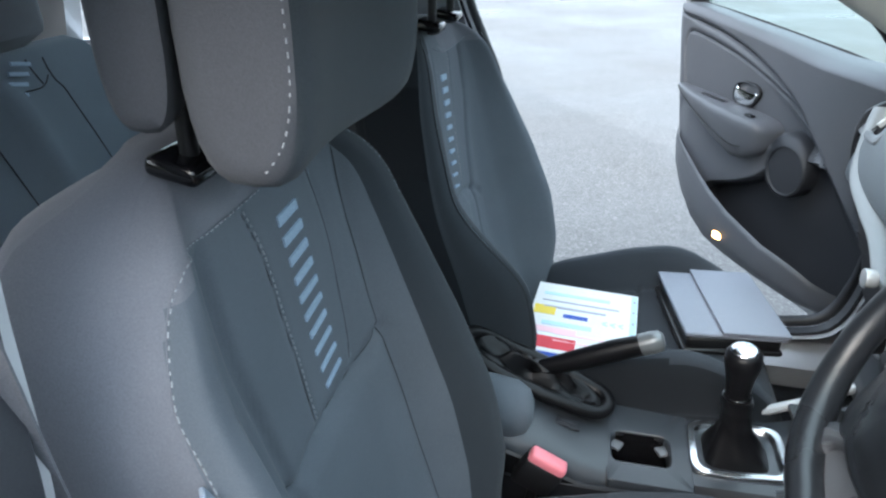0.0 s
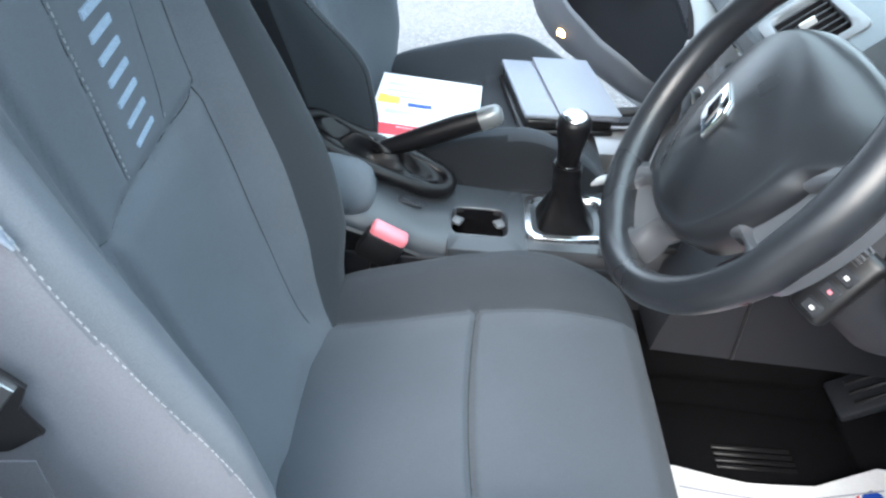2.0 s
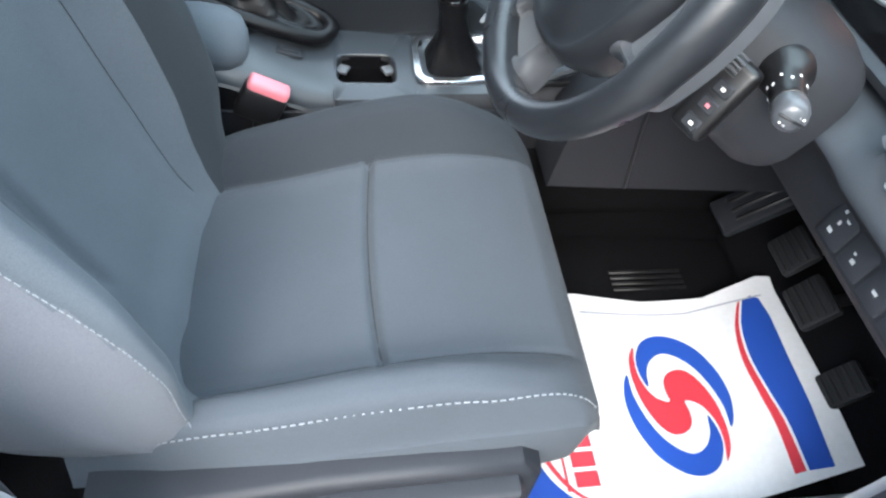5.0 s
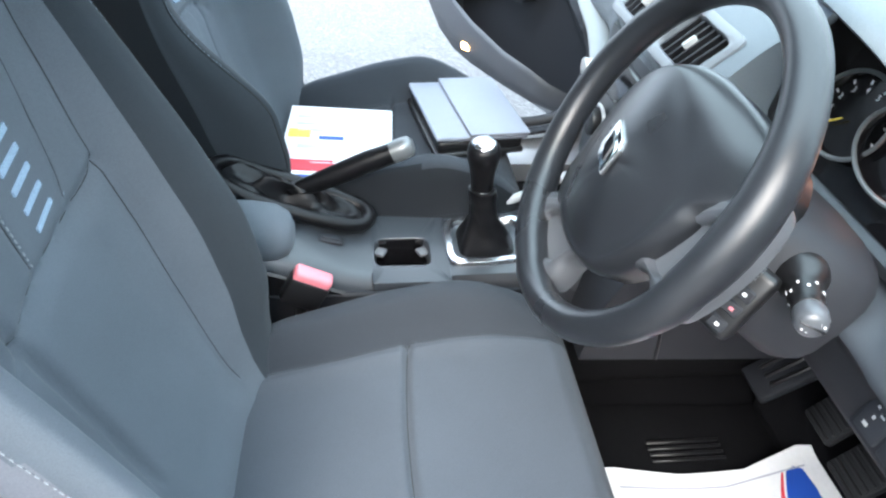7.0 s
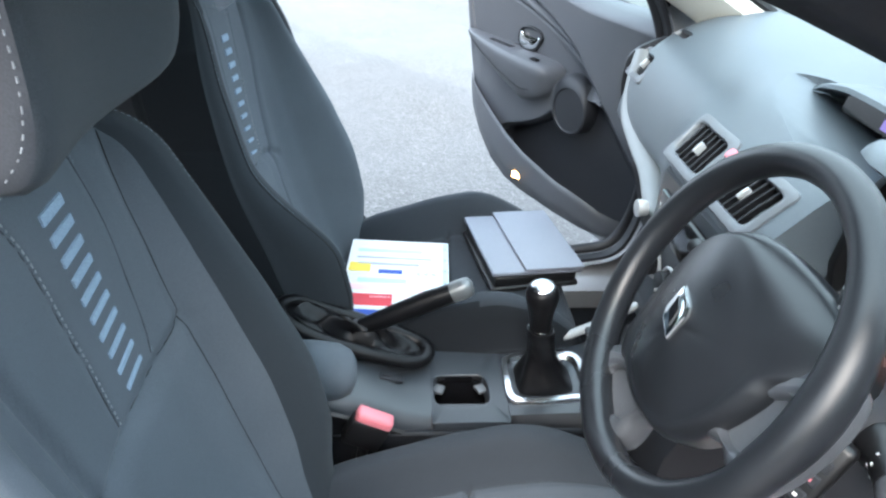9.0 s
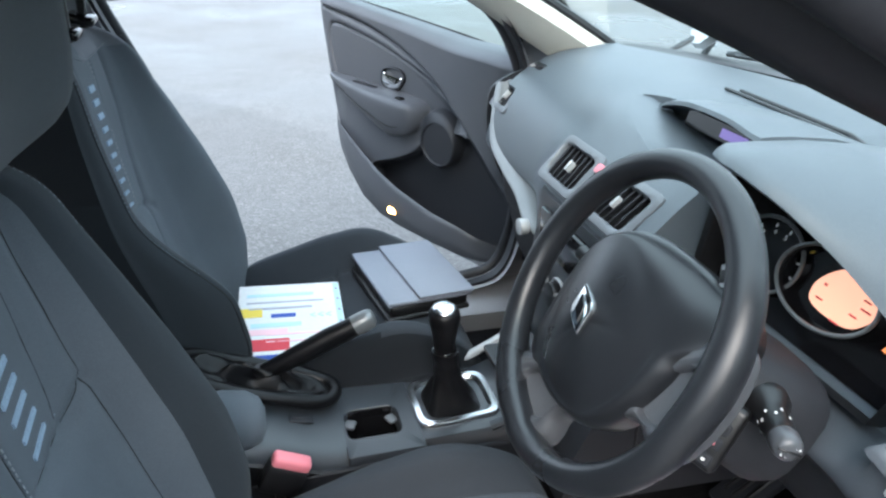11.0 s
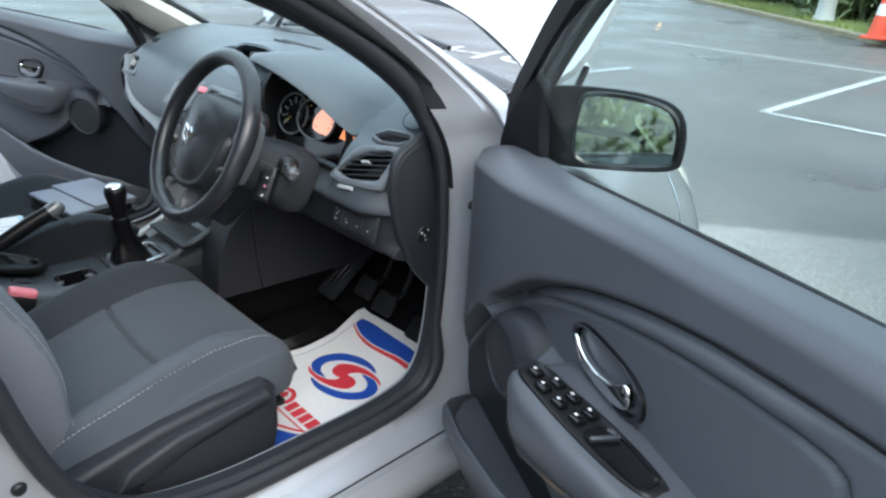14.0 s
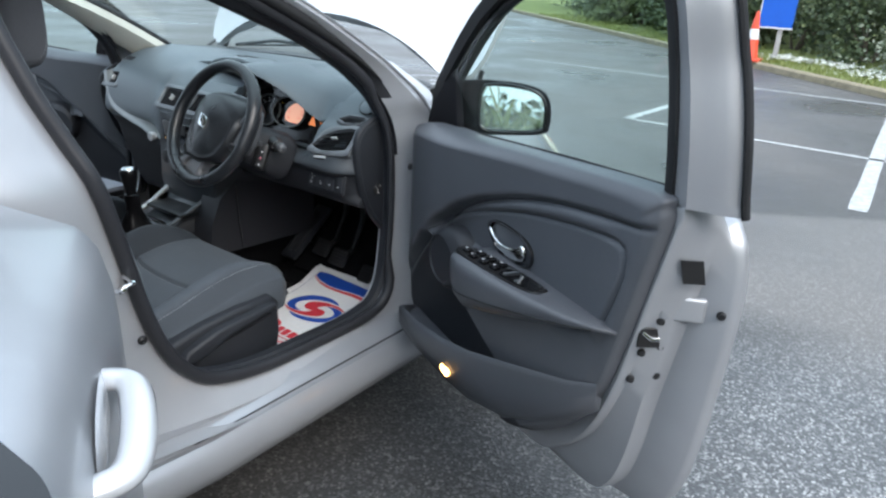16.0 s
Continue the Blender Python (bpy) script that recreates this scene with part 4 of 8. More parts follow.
# sewn lines of the backrest, across (towards the inner side) and up
CROSS = [(-0.10, 0.745), (-0.068, 0.763), (-0.026, 0.774), (0.017, 0.781), (0.063, 0.785), (0.119, 0.796), (0.152, 0.822)]
WING_SEAM = [(0.132, 1.082), (0.139, 1.049), (0.147, 0.994), (0.151, 0.918), (0.151, 0.852), (0.152, 0.80), (0.153, 0.73), (0.152, 0.635), (0.147, 0.54), (0.141, 0.475)]
BAR_SEAM = [(0.098, 1.07), (0.106, 1.030), (0.116, 0.972), (0.117, 0.912), (0.113, 0.84), (0.105, 0.806)]
PALE_SEAM = [(-0.020, 1.037), (-0.007, 0.992), (0.0, 0.929), (0.008, 0.865), (0.010, 0.791)]
OUTER_SEAM = [(-0.096, 1.032), (-0.098, 0.996), (-0.097, 0.939), (-0.080, 0.858), (-0.064, 0.762), (-0.056, 0.69), (-0.052, 0.618), (-0.058, 0.54)]


def back_pt(v, z, low=0.0, f0=1):
    """A point on the front of the backrest, v across and z up, in the seat's own frame; low: how much flatter its wing on that side is near the top."""
    u = v / half_w(z)
    k = 1.0 - abs(low) * interp(z, [(0.68, 0.0), (0.86, 1.0)]) * (1.0 if v * low > 0 else 0.0)
    x = front_x(z) + bolster(z) * ridge(u) * k
    w = v * f0
    if abs(w) < 0.2:
        for pts, deep, wide in ((CROSS, 0.0065, 0.0060), (WING_SEAM, 0.0050, 0.0055), (BAR_SEAM, 0.0024, 0.0040), (PALE_SEAM, 0.0024, 0.0040), (OUTER_SEAM, 0.0090, 0.0075)):
            if pts[-1][1] - 0.03 < z < pts[0][1] + 0.03 or pts is CROSS and abs(z - 0.78) < 0.08:
                x -= deep * math.exp(-(line_gap(w, z, pts) / wide) ** 2)
        if z < 0.83 and -0.075 < w < 0.153:
            # the lower panel is padded and swells out of its seam
            x += 0.007 * smooth_step(0.0, 0.030, interp(w, CROSS) - z) * smooth_step(0.0, 0.03, 0.153 - w) * smooth_step(0.0, 0.04, w + 0.075)
    return Vector((x, v, z))


# the stitched edge of the outer wing: across (towards the outer side) and up
EDGE = [(-0.208, 0.50), (-0.218, 0.60), (-0.226, 0.70), (-0.230, 0.80), (-0.231, 0.858), (-0.230, 0.894), (-0.227, 0.940), (-0.222, 0.984), (-0.213, 1.010), (-0.201, 1.029), (-0.190, 1.041), (-0.174, 1.052), (-0.150, 1.057), (-0.118, 1.050), (-0.085, 1.044), (-0.048, 1.043), (-0.005, 1.044), (0.025, 1.047), (0.07, 1.060)]


def cush_pt(x, v, roll=1.0):
    """A point on top of the cushion."""
    w = interp(x, [(-0.12, 0.225), (0.1, 0.24), (0.3, 0.245), (0.42, 0.235), (0.46, 0.21)])
    z = interp(x, [(-0.12, 0.415), (0.0, 0.443), (0.1, 0.472), (0.2, 0.502), (0.33, 0.522), (0.41, 0.515), (0.445, 0.485), (0.462, 0.44)])
    r = interp(x, [(-0.12, 0.035), (0.05, 0.066), (0.25, 0.064), (0.38, 0.030), (0.45, 0.0)])
    u = v / w
    if abs(v) < 0.165:
        z -= 0.0085 * math.exp(-((x - 0.20 - 0.008 * (v / 0.158) ** 2) / 0.0052) ** 2) * smooth_step(0.0, 0.012, 0.165 - abs(v))
        if x > 0.415:
            z -= 0.002 * math.exp(-((x - 0.424) / 0.005) ** 2)
    z -= 0.0055 * math.exp(-((abs(v) - 0.157) / 0.0045) ** 2) * smooth_step(0.0, 0.03, 0.44 - x)
    r *= roll
    return Vector((x, v, z + r * interp(abs(u), [(0, -0.05), (0.5, 0.0), (0.66, 0.25), (0.82, 1.0), (0.91, 0.95), (1.0, 0.0)]) - 0.012 * max(0, abs(u) - 0.95) * 20))


def seat(name, label, at, outer, low=0.0, roll=1.0, cloth=None, slim=0.0, head=0.0):
    """A front seat; outer: -1 if its plain outer side faces the driver's door."""
    th = thing(name, label, "car seat", at, group="front seats")
    # backrest
    rings = []
    f0 = -outer

    def bp(v, z, lift=0.0015):
        p = back_pt(v, z, low, f0) + Vector((lift, 0, 0))
        # a slimmer outer shoulder
        if v * outer > 0:
            p.y *= 1 - slim * interp(z, [(0.80, 0.0), (0.93, 0.45), (1.0, 0.9), (1.05, 1.0)]) * smooth_step(0.45, 1.0, abs(v) / half_w(z))
        return p

    def line_on(pts, n, lift=0.0015):
        """A smooth line over the backrest through points across and up."""
        return [bp(p.x * f0, p.y, lift) for p in spline([(v, z, 0) for v, z in pts], n)]

    zs = [0.40 + 0.006 * k for k in range(100)] + [1.0, 1.008, 1.015, 1.022, 1.03, 1.038, 1.045, 1.055, 1.065, 1.075, 1.083, 1.090, 1.096, 1.10]
    nf, nb = 131, 17
    for z in zs:
        w = half_w(z)
        fr = [bp(w * u, z, 0) for u in 0.7 * np.linspace(-1, 1, nf) + 0.3 * np.sin(np.linspace(-1, 1, nf) * math.pi / 2)]
        shrink = interp(z, [(1.0, 1.0), (1.06, 0.9), (1.10, 0.35)])
        bk = []
        for u in np.sin(np.linspace(1, -1, nb) * math.pi / 2):
            depth = (0.112 + 0.035 * (1 - abs(u) ** 3)) * shrink
            bk.append(Vector((front_x(z) - depth * interp(abs(u), [(0, 1), (0.8, 0.97), (1.0, 0.80)]), bp(w * u, z).y * 0.985, z)))
        rings.append(fr + bk)
    back = part("backrest", loft(rings), M_FABRIC, th, "dark blue-grey cloth backrest with side wings", smooth=60)
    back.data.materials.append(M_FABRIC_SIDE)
    # inner wing and inner side: cabin shade put into darker copies of the cloth
    two_tone(back, M_WING_SHADE, lambda c, n: c.y * outer < -0.70 * half_w(c.z))
    back.data.materials.append(M_SIDE_SHADE)
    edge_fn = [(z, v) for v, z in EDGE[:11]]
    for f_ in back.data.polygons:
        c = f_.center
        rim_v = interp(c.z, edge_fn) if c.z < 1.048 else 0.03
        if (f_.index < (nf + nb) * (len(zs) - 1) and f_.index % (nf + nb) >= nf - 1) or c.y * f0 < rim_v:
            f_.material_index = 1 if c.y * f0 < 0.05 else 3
    part("edge_piping", tube(line_on(EDGE, 120, 0.0), 0.0006, 6), M_FABRIC_SIDE, back)
    part("edge_stitching", stitches([p + Vector((0.002, outer * 0.004, 0.003)) for p in line_on(EDGE, 160, 0.0025)], (0.8, outer * 0.5, 0.4), 0.0050, 0.0026, 0.0006), M_STITCH, back, "pale contrast stitching")
    inner_edge = [bp(-outer * half_w(z) * 0.90, z, 0.0004) for z in np.linspace(0.47, 1.085, 80)]
    part("edge_piping", tube(inner_edge, 0.0010, 6), M_SEAM, back)
    part("edge_stitching", stitches([p + Vector((0.0008, outer * 0.003, 0.001)) for p in inner_edge], (0.8, -outer * 0.5, 0.3), 0.0040, 0.0035, 0.0004), M_TAG, back, "grey stitching")
    # centre panel: seams, stitching and woven bars
    part("cross_seam", tube(line_on(CROSS, 50, 0.0), 0.0008, 6), M_SEAM, back)
    part("panel_seam", tube(line_on(WING_SEAM, 60, 0.0), 0.0008, 6), M_SEAM, back)
    part("panel_seam", tube(line_on(BAR_SEAM, 40, 0.0), 0.0007, 6), M_SEAM, back)
    part("panel_stitching", stitches([p + Vector((0, 0.0025 * f0, 0)) for p in line_on(BAR_SEAM, 60, 0.0010)], (1, 0, 0.1), 0.0040, 0.0030, 0.0005), M_TAG, back, "grey stitching")
    pale = PALE_SEAM
    part("panel_seam", tube(line_on(pale, 40, 0.0), 0.0007, 6), M_SEAM, back)
    part("panel_stitching", stitches([p + Vector((0, 0.0025 * f0, 0)) for p in line_on(pale, 60, 0.0018)], (1, 0, 0.1), 0.0045, 0.0030, 0.0009), M_STITCH, back, "pale contrast stitching")
    for k in range(10):
        f = k / 9
        z = 1.009 - 0.195 * f
        ln = 0.040 - 0.001 * f
        th_ = 0.0100 - 0.0055 * f
        v = 0.050 + 0.014 * f
        rise = 0.10 + 0.14 * f
        bm = bmesh.new()
        pts = []
        for a, b in ((-1, -1), (1, -1), (1, 1), (-1, 1)):
            pts.append(bp((v + a * ln * 0.5) * f0, z + b * th_ * 0.5 + a * ln * 0.5 * rise, 0.0022))
        v4 = [bm.verts.new(p) for p in pts] + [bm.verts.new(p - Vector((0.003, 0, 0))) for p in pts]
        bm.faces.new(v4[:4])
        for i in range(4):
            bm.faces.new((v4[i], v4[(i + 1) % 4], v4[4 + (i + 1) % 4], v4[4 + i]))
        part("bar", bm, M_STRIPE, back, smooth=0)
    if outer < 0:
        tg = [bp(-0.2285, z, 0.0) for z in (0.914, 0.944)]
        part("tag", rbox((0.004, 0.014, 0.036), 0.001, 1, Matrix.Translation(tg[0].lerp(tg[1], 0.5) + Vector((0.002, -0.005, 0))) @ pose(0, 0, 0, 0, -24, 35)), M_TAG, back, "small woven side tag")
    # cushion
    rings = []
    for x in [-0.12 + 0.006 * k for k in range(51)] + [0.184 + 0.002 * k for k in range(21)] + [0.228 + 0.006 * k for k in range(34)] + [0.430, 0.434, 0.438, 0.442, 0.446, 0.450, 0.454, 0.458, 0.462]:
        w = interp(x, [(-0.12, 0.225), (0.1, 0.24), (0.3, 0.245), (0.42, 0.235), (0.46, 0.21)])
        half = [0.13 * i / 8 for i in range(1, 9)] + [0.13 + 0.0035 * i for i in range(1, 16)] + [0.1825 + (w - 0.1825) * math.sin(j / 12 * math.pi / 2) for j in range(1, 13)]
        across = [-v for v in half[::-1]] + [0.0] + half
        tp = [cush_pt(x, v, roll) for v in across]
        zb = interp(x, [(-0.12, 0.40), (0.40, 0.405), (0.44, 0.41), (0.462, 0.425)])
        lo = [Vector((x, w * u * 0.985, zb)) for u in (1.0, 0.6, 0.2, -0.2, -0.6, -1.0)]
        rings.append(tp + lo)
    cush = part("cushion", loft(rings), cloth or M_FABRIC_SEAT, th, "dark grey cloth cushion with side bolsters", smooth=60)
    # inner bolster: darker cloth, with cabin shade added to its colour
    two_tone(cush, M_BOLSTER_SHADE, lambda c, n: c.y * outer < -0.157 or n.z < -0.2)
    # steep inner faces go nearly black, shade painted into the cloth
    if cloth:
        two_tone(cush, M_SIDE_SHADE, lambda c, n: n.z < 0.55 and c.y * outer < 0)
    cross = [cush_pt(0.20 + 0.008 * (v * v), v * 0.156, roll) for v in np.linspace(-1, 1, 30)]
    part("cross_seam", tube(cross, 0.0010, 6), M_SEAM, cush)
    for s in (-1, 1):
        line = [cush_pt(x, s * 0.157, roll) for x in np.linspace(-0.06, 0.42, 60)]
        part("panel_seam", tube(line, 0.0009, 6), M_SEAM, cush)
        if s != outer:
            continue
        line = [cush_pt(x, s * interp(x, [(-0.12, 0.21), (0.1, 0.225), (0.3, 0.230), (0.43, 0.215)]), roll) + Vector((0, s * 0.0015, 0.0032)) for x in np.linspace(-0.08, 0.435, 60)]
        part("edge_stitching", stitches(line, (0, s * 0.5, 0.8)), M_STITCH, cush, "pale contrast stitching")
    # base and plastic side trim
    part("seat_base", join(rbox((0.46, 0.40, 0.10), 0.02, 2, pose(0.15, 0, 0.345)), rbox((0.52, 0.03, 0.05), 0.005, 1, pose(0.12, 0.17, 0.275)), rbox((0.52, 0.03, 0.05), 0.005, 1, pose(0.12, -0.17, 0.275))), M_BLACK, th)
    o = outer
    outline = [(-0.10, 0.425), (-0.02, 0.436), (0.06, 0.454), (0.14, 0.470), (0.25, 0.478), (0.352, 0.476), (0.376, 0.452), (0.378, 0.36), (0.366, 0.300), (0.20, 0.282), (0.08, 0.284), (0.0, 0.31), (-0.08, 0.35)]
    mm = frame_at((0, o * 0.215, 0), (1, 0, 0), (0, 0, 1)) if o < 0 else frame_at((0, o * 0.255, 0), (1, 0, 0), (0, 0, 1))
    trim = part("side_trim", slab(outline, 0.055, 0.014, mm, 3), M_PLASTIC, th, "black plastic side cover")
    lev = [(0.045, 0.392), (0.07, 0.428), (0.16, 0.454), (0.345, 0.466), (0.354, 0.448), (0.20, 0.424), (0.10, 0.388)]
    mm2 = frame_at((0, o * 0.269, 0), (1, 0, 0), (0, 0, 1))
    part("height_lever", slab(lev, 0.026, 0.010, mm2, 3), M_PLASTIC, trim, "black height lever")
    cov = [(0.085, 0.372), (0.18, 0.404), (0.345, 0.426), (0.358, 0.36), (0.338, 0.326), (0.11, 0.310)]
    part("lower_cover", slab(cov, 0.008, 0.005, mm2, 2), M_PLASTIC, trim)
    part("adjust_bar", tube(spline([(0.36, -0.16, 0.32), (0.43, -0.165, 0.325), (0.445, -0.14, 0.33), (0.445, 0.14, 0.33), (0.43, 0.165, 0.325), (0.36, 0.16, 0.32)], 40), 0.0075, 8), M_BLACK, th)
    # headrest on two posts
    for s in (-1, 1):
        part("post", tube([(-0.204, s * 0.070, 1.084), (-0.203, s * 0.070, 1.13), (-0.203, s * 0.070, 1.20 + head)], 0.0075, 10), M_BLACK, th)
        part("post_guide", rbox((0.044, 0.052, 0.016), 0.006, 3, pose(-0.206, s * 0.070, 1.099, 0, 12, 0)), M_GLOSS, th)

    def pad(x0, x1, z0, z1, w, rnd, lean):
        rings_ = []
        n = 15
        for i in range(n):
            f = math.sin((i / (n - 1) - 0.5) * math.pi)
            e = (1 - abs(f) ** 3.2) ** (1 / 3.2)
            v = f * w
            rr = []
            for k in range(28):
                a = k / 28 * math.tau
                ca, sa = math.cos(a), math.sin(a)
                px = math.copysign(abs(ca) ** (2 / 3.2), ca) * (x1 - x0) / 2
                pz = math.copysign(abs(sa) ** (2 / 3.0), sa) * (z1 - z0) / 2
                k2 = 0.45 + 0.55 * e if abs(f) < 1 else 0.45
                k3 = 0.72 + 0.28 * e if abs(f) < 1 else 0.72
                zz = (z0 + z1) / 2 + pz * k3
                rr.append(((x0 + x1) / 2 + px * k2 - lean * (zz - z0) + 0.03 * rnd * f * f, v, zz))
            rings_.append(rr)
        return loft(rings_)

    hr = part("headrest", pad(-0.196, -0.092, 1.098 + head, 1.320 + head, 0.142, 1.0, 0.0), M_HEAD, th, "dark grey cloth headrest with pale stitching", smooth=60)
    part("headrest_back", pad(-0.272, -0.204, 1.130 + head, 1.310 + head, 0.138, 1.7, 0.0), M_HEAD, hr, smooth=60)
    hr.data.materials.append(M_HEADF)
    for f_ in hr.data.polygons:
        if f_.normal.x > 0.35 or (abs(f_.center.y) < 0.11 and f_.center.x > -0.13):
            f_.material_index = 1
    for s in (-1, 1):
        loop = spline([(-0.085, s * 0.1385, 1.30), (-0.083, s * 0.1405, 1.26), (-0.082, s * 0.1415, 1.226), (-0.082, s * 0.1415, 1.18), (-0.089, s * 0.1420, 1.145), (-0.106, s * 0.1415, 1.121)], 60)
        part("headrest_stitching", stitches([p + Vector((0, 0, head)) for p in loop], (0.5, s, 0), 0.0042, 0.0036, 0.0006), M_STITCH, hr, "pale contrast stitching")
    return th


driver = seat("driver_seat", "dark blue-grey cloth driver's seat with pale stitching", pose(0.0, -0.352, 0.0), -1)
# the passenger cushion's cloth is darkened all over for the shade it sits in
passenger = seat("passenger_seat", "dark blue-grey cloth passenger seat with papers on it", pose(0.012, 0.366, 0.0), 1, -0.68, 1.45, M_BOLSTER_SHADE, 0.20, 0.045)

# ---- rear bench ----
bench = thing("rear_bench", "dark grey cloth rear bench seat with printed bars", "car seat")
rings = []
for y in np.linspace(-0.62, 0.62, 50):
    cell = abs(((y + 0.62) / 0.413) % 1.0 - 0.5) * 2
    swell = 0.03 * cell ** 3
    taper = [interp(z, [(0.5, 1.0), (0.62, 0.92), (0.76, 0.80), (0.96, 0.70), (1.04, 0.63)]) for z in (0.50, 0.62, 0.80, 0.95, 1.03, 1.04, 1.0, 0.5)]
    rings.append([(x, y * f, z) for (x, z), f in zip(((-0.80 + swell, 0.50), (-0.83 + swell, 0.62), (-0.875 + swell, 0.80), (-0.92 + swell, 0.95), (-0.955, 1.03), (-1.0, 1.04), (-1.05, 1.0), (-1.0, 0.5)), taper)])
rest = part("backrest", loft(rings), M_BENCH, bench, smooth=60)
part("cushion", loft([[(-0.36, y, 0.40), (-0.34, y, 0.46), (-0.37, y, 0.495), (-0.6, y, 0.485), (-0.85, y, 0.46), (-0.85, y, 0.3), (-0.36, y, 0.3)] for y in np.linspace(-0.64, 0.64, 12)]), M_FABRIC, bench, smooth=60)
for y0 in (-0.30, 0.10):
    part("headrest", loft([[(-0.93 + a * 0.05 * k, y0 + v, 1.12 + b * 0.075 * k) for a, b in ((1, -0.6), (0.9, 0.5), (0.4, 1), (-0.5, 1), (-1, 0.4), (-0.9, -0.7), (0, -1))] for v, k in ((-0.13, 0.7), (-0.11, 0.95), (0, 1.0), (0.11, 0.95), (0.13, 0.7))]), M_FABRIC_SIDE, bench, smooth=60)


def bench_pt(y, z):
    """A point on the front of the rear backrest."""
    cell = abs(((y + 0.62) / 0.413) % 1.0 - 0.5) * 2
    return Vector((interp(z, [(0.50, -0.80), (0.62, -0.83), (0.80, -0.875), (0.95, -0.92), (1.03, -0.955)]) + 0.03 * cell ** 3 * (1 if z < 0.97 else 0.5), y, z))


for pts in ([(0.055, 0.96), (0.075, 0.85), (0.10, 0.70), (0.11, 0.58)], [(0.262, 1.02), (0.262, 0.96), (0.29, 0.85), (0.33, 0.70)], [(0.04, 0.974), (0.13, 0.975), (0.215, 0.976), (0.25, 0.99)], [(0.222, 0.98), (0.213, 1.025)]):
    part("panel_seam", tube([bench_pt(p.x, p.y) + Vector((0.002, 0, 0)) for p in spline([(v, z, 0) for v, z in pts], 24)], 0.0013, 6), M_SEAM, rest)
for k in range(4):
    part("bar", rbox((0.004, 0.042, 0.007), 0, 1, Matrix.Translation(bench_pt(0.197 - 0.013 * k, 1.020 - 0.0155 * k) + Vector((0.004, 0, 0))) @ pose(0, 0, 0, -12, -20, 0)), M_STRIPE, rest, smooth=0)
# ---- dashboard ----
dash = thing("dashboard", "blue-grey soft plastic dashboard with air vents", "dashboard")
SEC_I = [(0.96, 1.0), (0.87, 0.998), (0.79, 0.985), (0.745, 0.955), (0.730, 0.90), (0.715, 0.84), (0.67, 0.815), (0.615, 0.805), (0.59, 0.787), (0.605, 0.765), (0.615, 0.715), (0.640, 0.680), (0.75, 0.66), (0.96, 0.66)]
SEC_D = [(0.96, 1.0), (0.86, 1.004), (0.77, 0.985), (0.71, 0.945), (0.675, 0.912), (0.645, 0.890), (0.617, 0.852), (0.598, 0.815), (0.585, 0.785), (0.605, 0.765), (0.615, 0.715), (0.640, 0.680), (0.75, 0.66), (0.96, 0.66)]
SEC_C = [(1.04, 1.0), (0.90, 1.010), (0.78, 1.000), (0.69, 0.978), (0.635, 0.940), (0.60, 0.908), (0.562, 0.862), (0.552, 0.81), (0.548, 0.74), (0.545, 0.69), (0.545, 0.64), (0.55, 0.58), (0.70, 0.55), (1.0, 0.55)]
SEC_P = [(0.95, 1.0), (0.86, 1.004), (0.77, 0.992), (0.70, 0.962), (0.655, 0.930), (0.625, 0.890), (0.605, 0.835), (0.598, 0.79), (0.615, 0.765), (0.640, 0.72), (0.655, 0.66), (0.69, 0.60), (0.78, 0.58), (0.96, 0.58)]


def dash_sec(y):
    """The dashboard's outline at y."""
    if y < -0.03:
        f = interp(y, [(-0.30, 0.0), (-0.13, 1.0)])
        a, b = SEC_D, SEC_C
    else:
        f = interp(y, [(0.15, 1.0), (0.34, 0.0)])
        a, b = SEC_P, SEC_C
    if y < -0.03:
        g = interp(y, [(-0.512, 0.0), (-0.482, 1.0)]) * interp(y, [(-0.16, 1.0), (-0.125, 0.0)])
        a = [(p[0] + (q[0] - p[0]) * g, p[1] + (q[1] - p[1]) * g) for p, q in zip([(u[0] + (v[0] - u[0]) * f, u[1] + (v[1] - u[1]) * f) for u, v in zip(a, b)], SEC_I)]
        f = 0.0
    e = max(0.0, abs(y) - 0.60) / 0.08
    out = []
    for i, (p, q) in enumerate(zip(a, b)):
        x, z = p[0] + (q[0] - p[0]) * f, p[1] + (q[1] - p[1]) * f
        x += 0.05 * e ** 2 * (1 if i < 11 else 0)
        if i < 2:
            x -= 0.05 * e
        if i == 0:
            x, z = max(x, 1.100 - 0.405 * y * y), 1.004
        out.append((x, y, z))
    return out


ys = sorted(set([round(v, 3) for v in np.linspace(-0.675, 0.675, 75)]))
rings = []
for y in ys:
    sec = dash_sec(y)
    ring = spline(sec, 60)
    rings.append(ring)
up_rings = [r[:38] for r in rings]
low_rings = [r[37:] for r in rings]
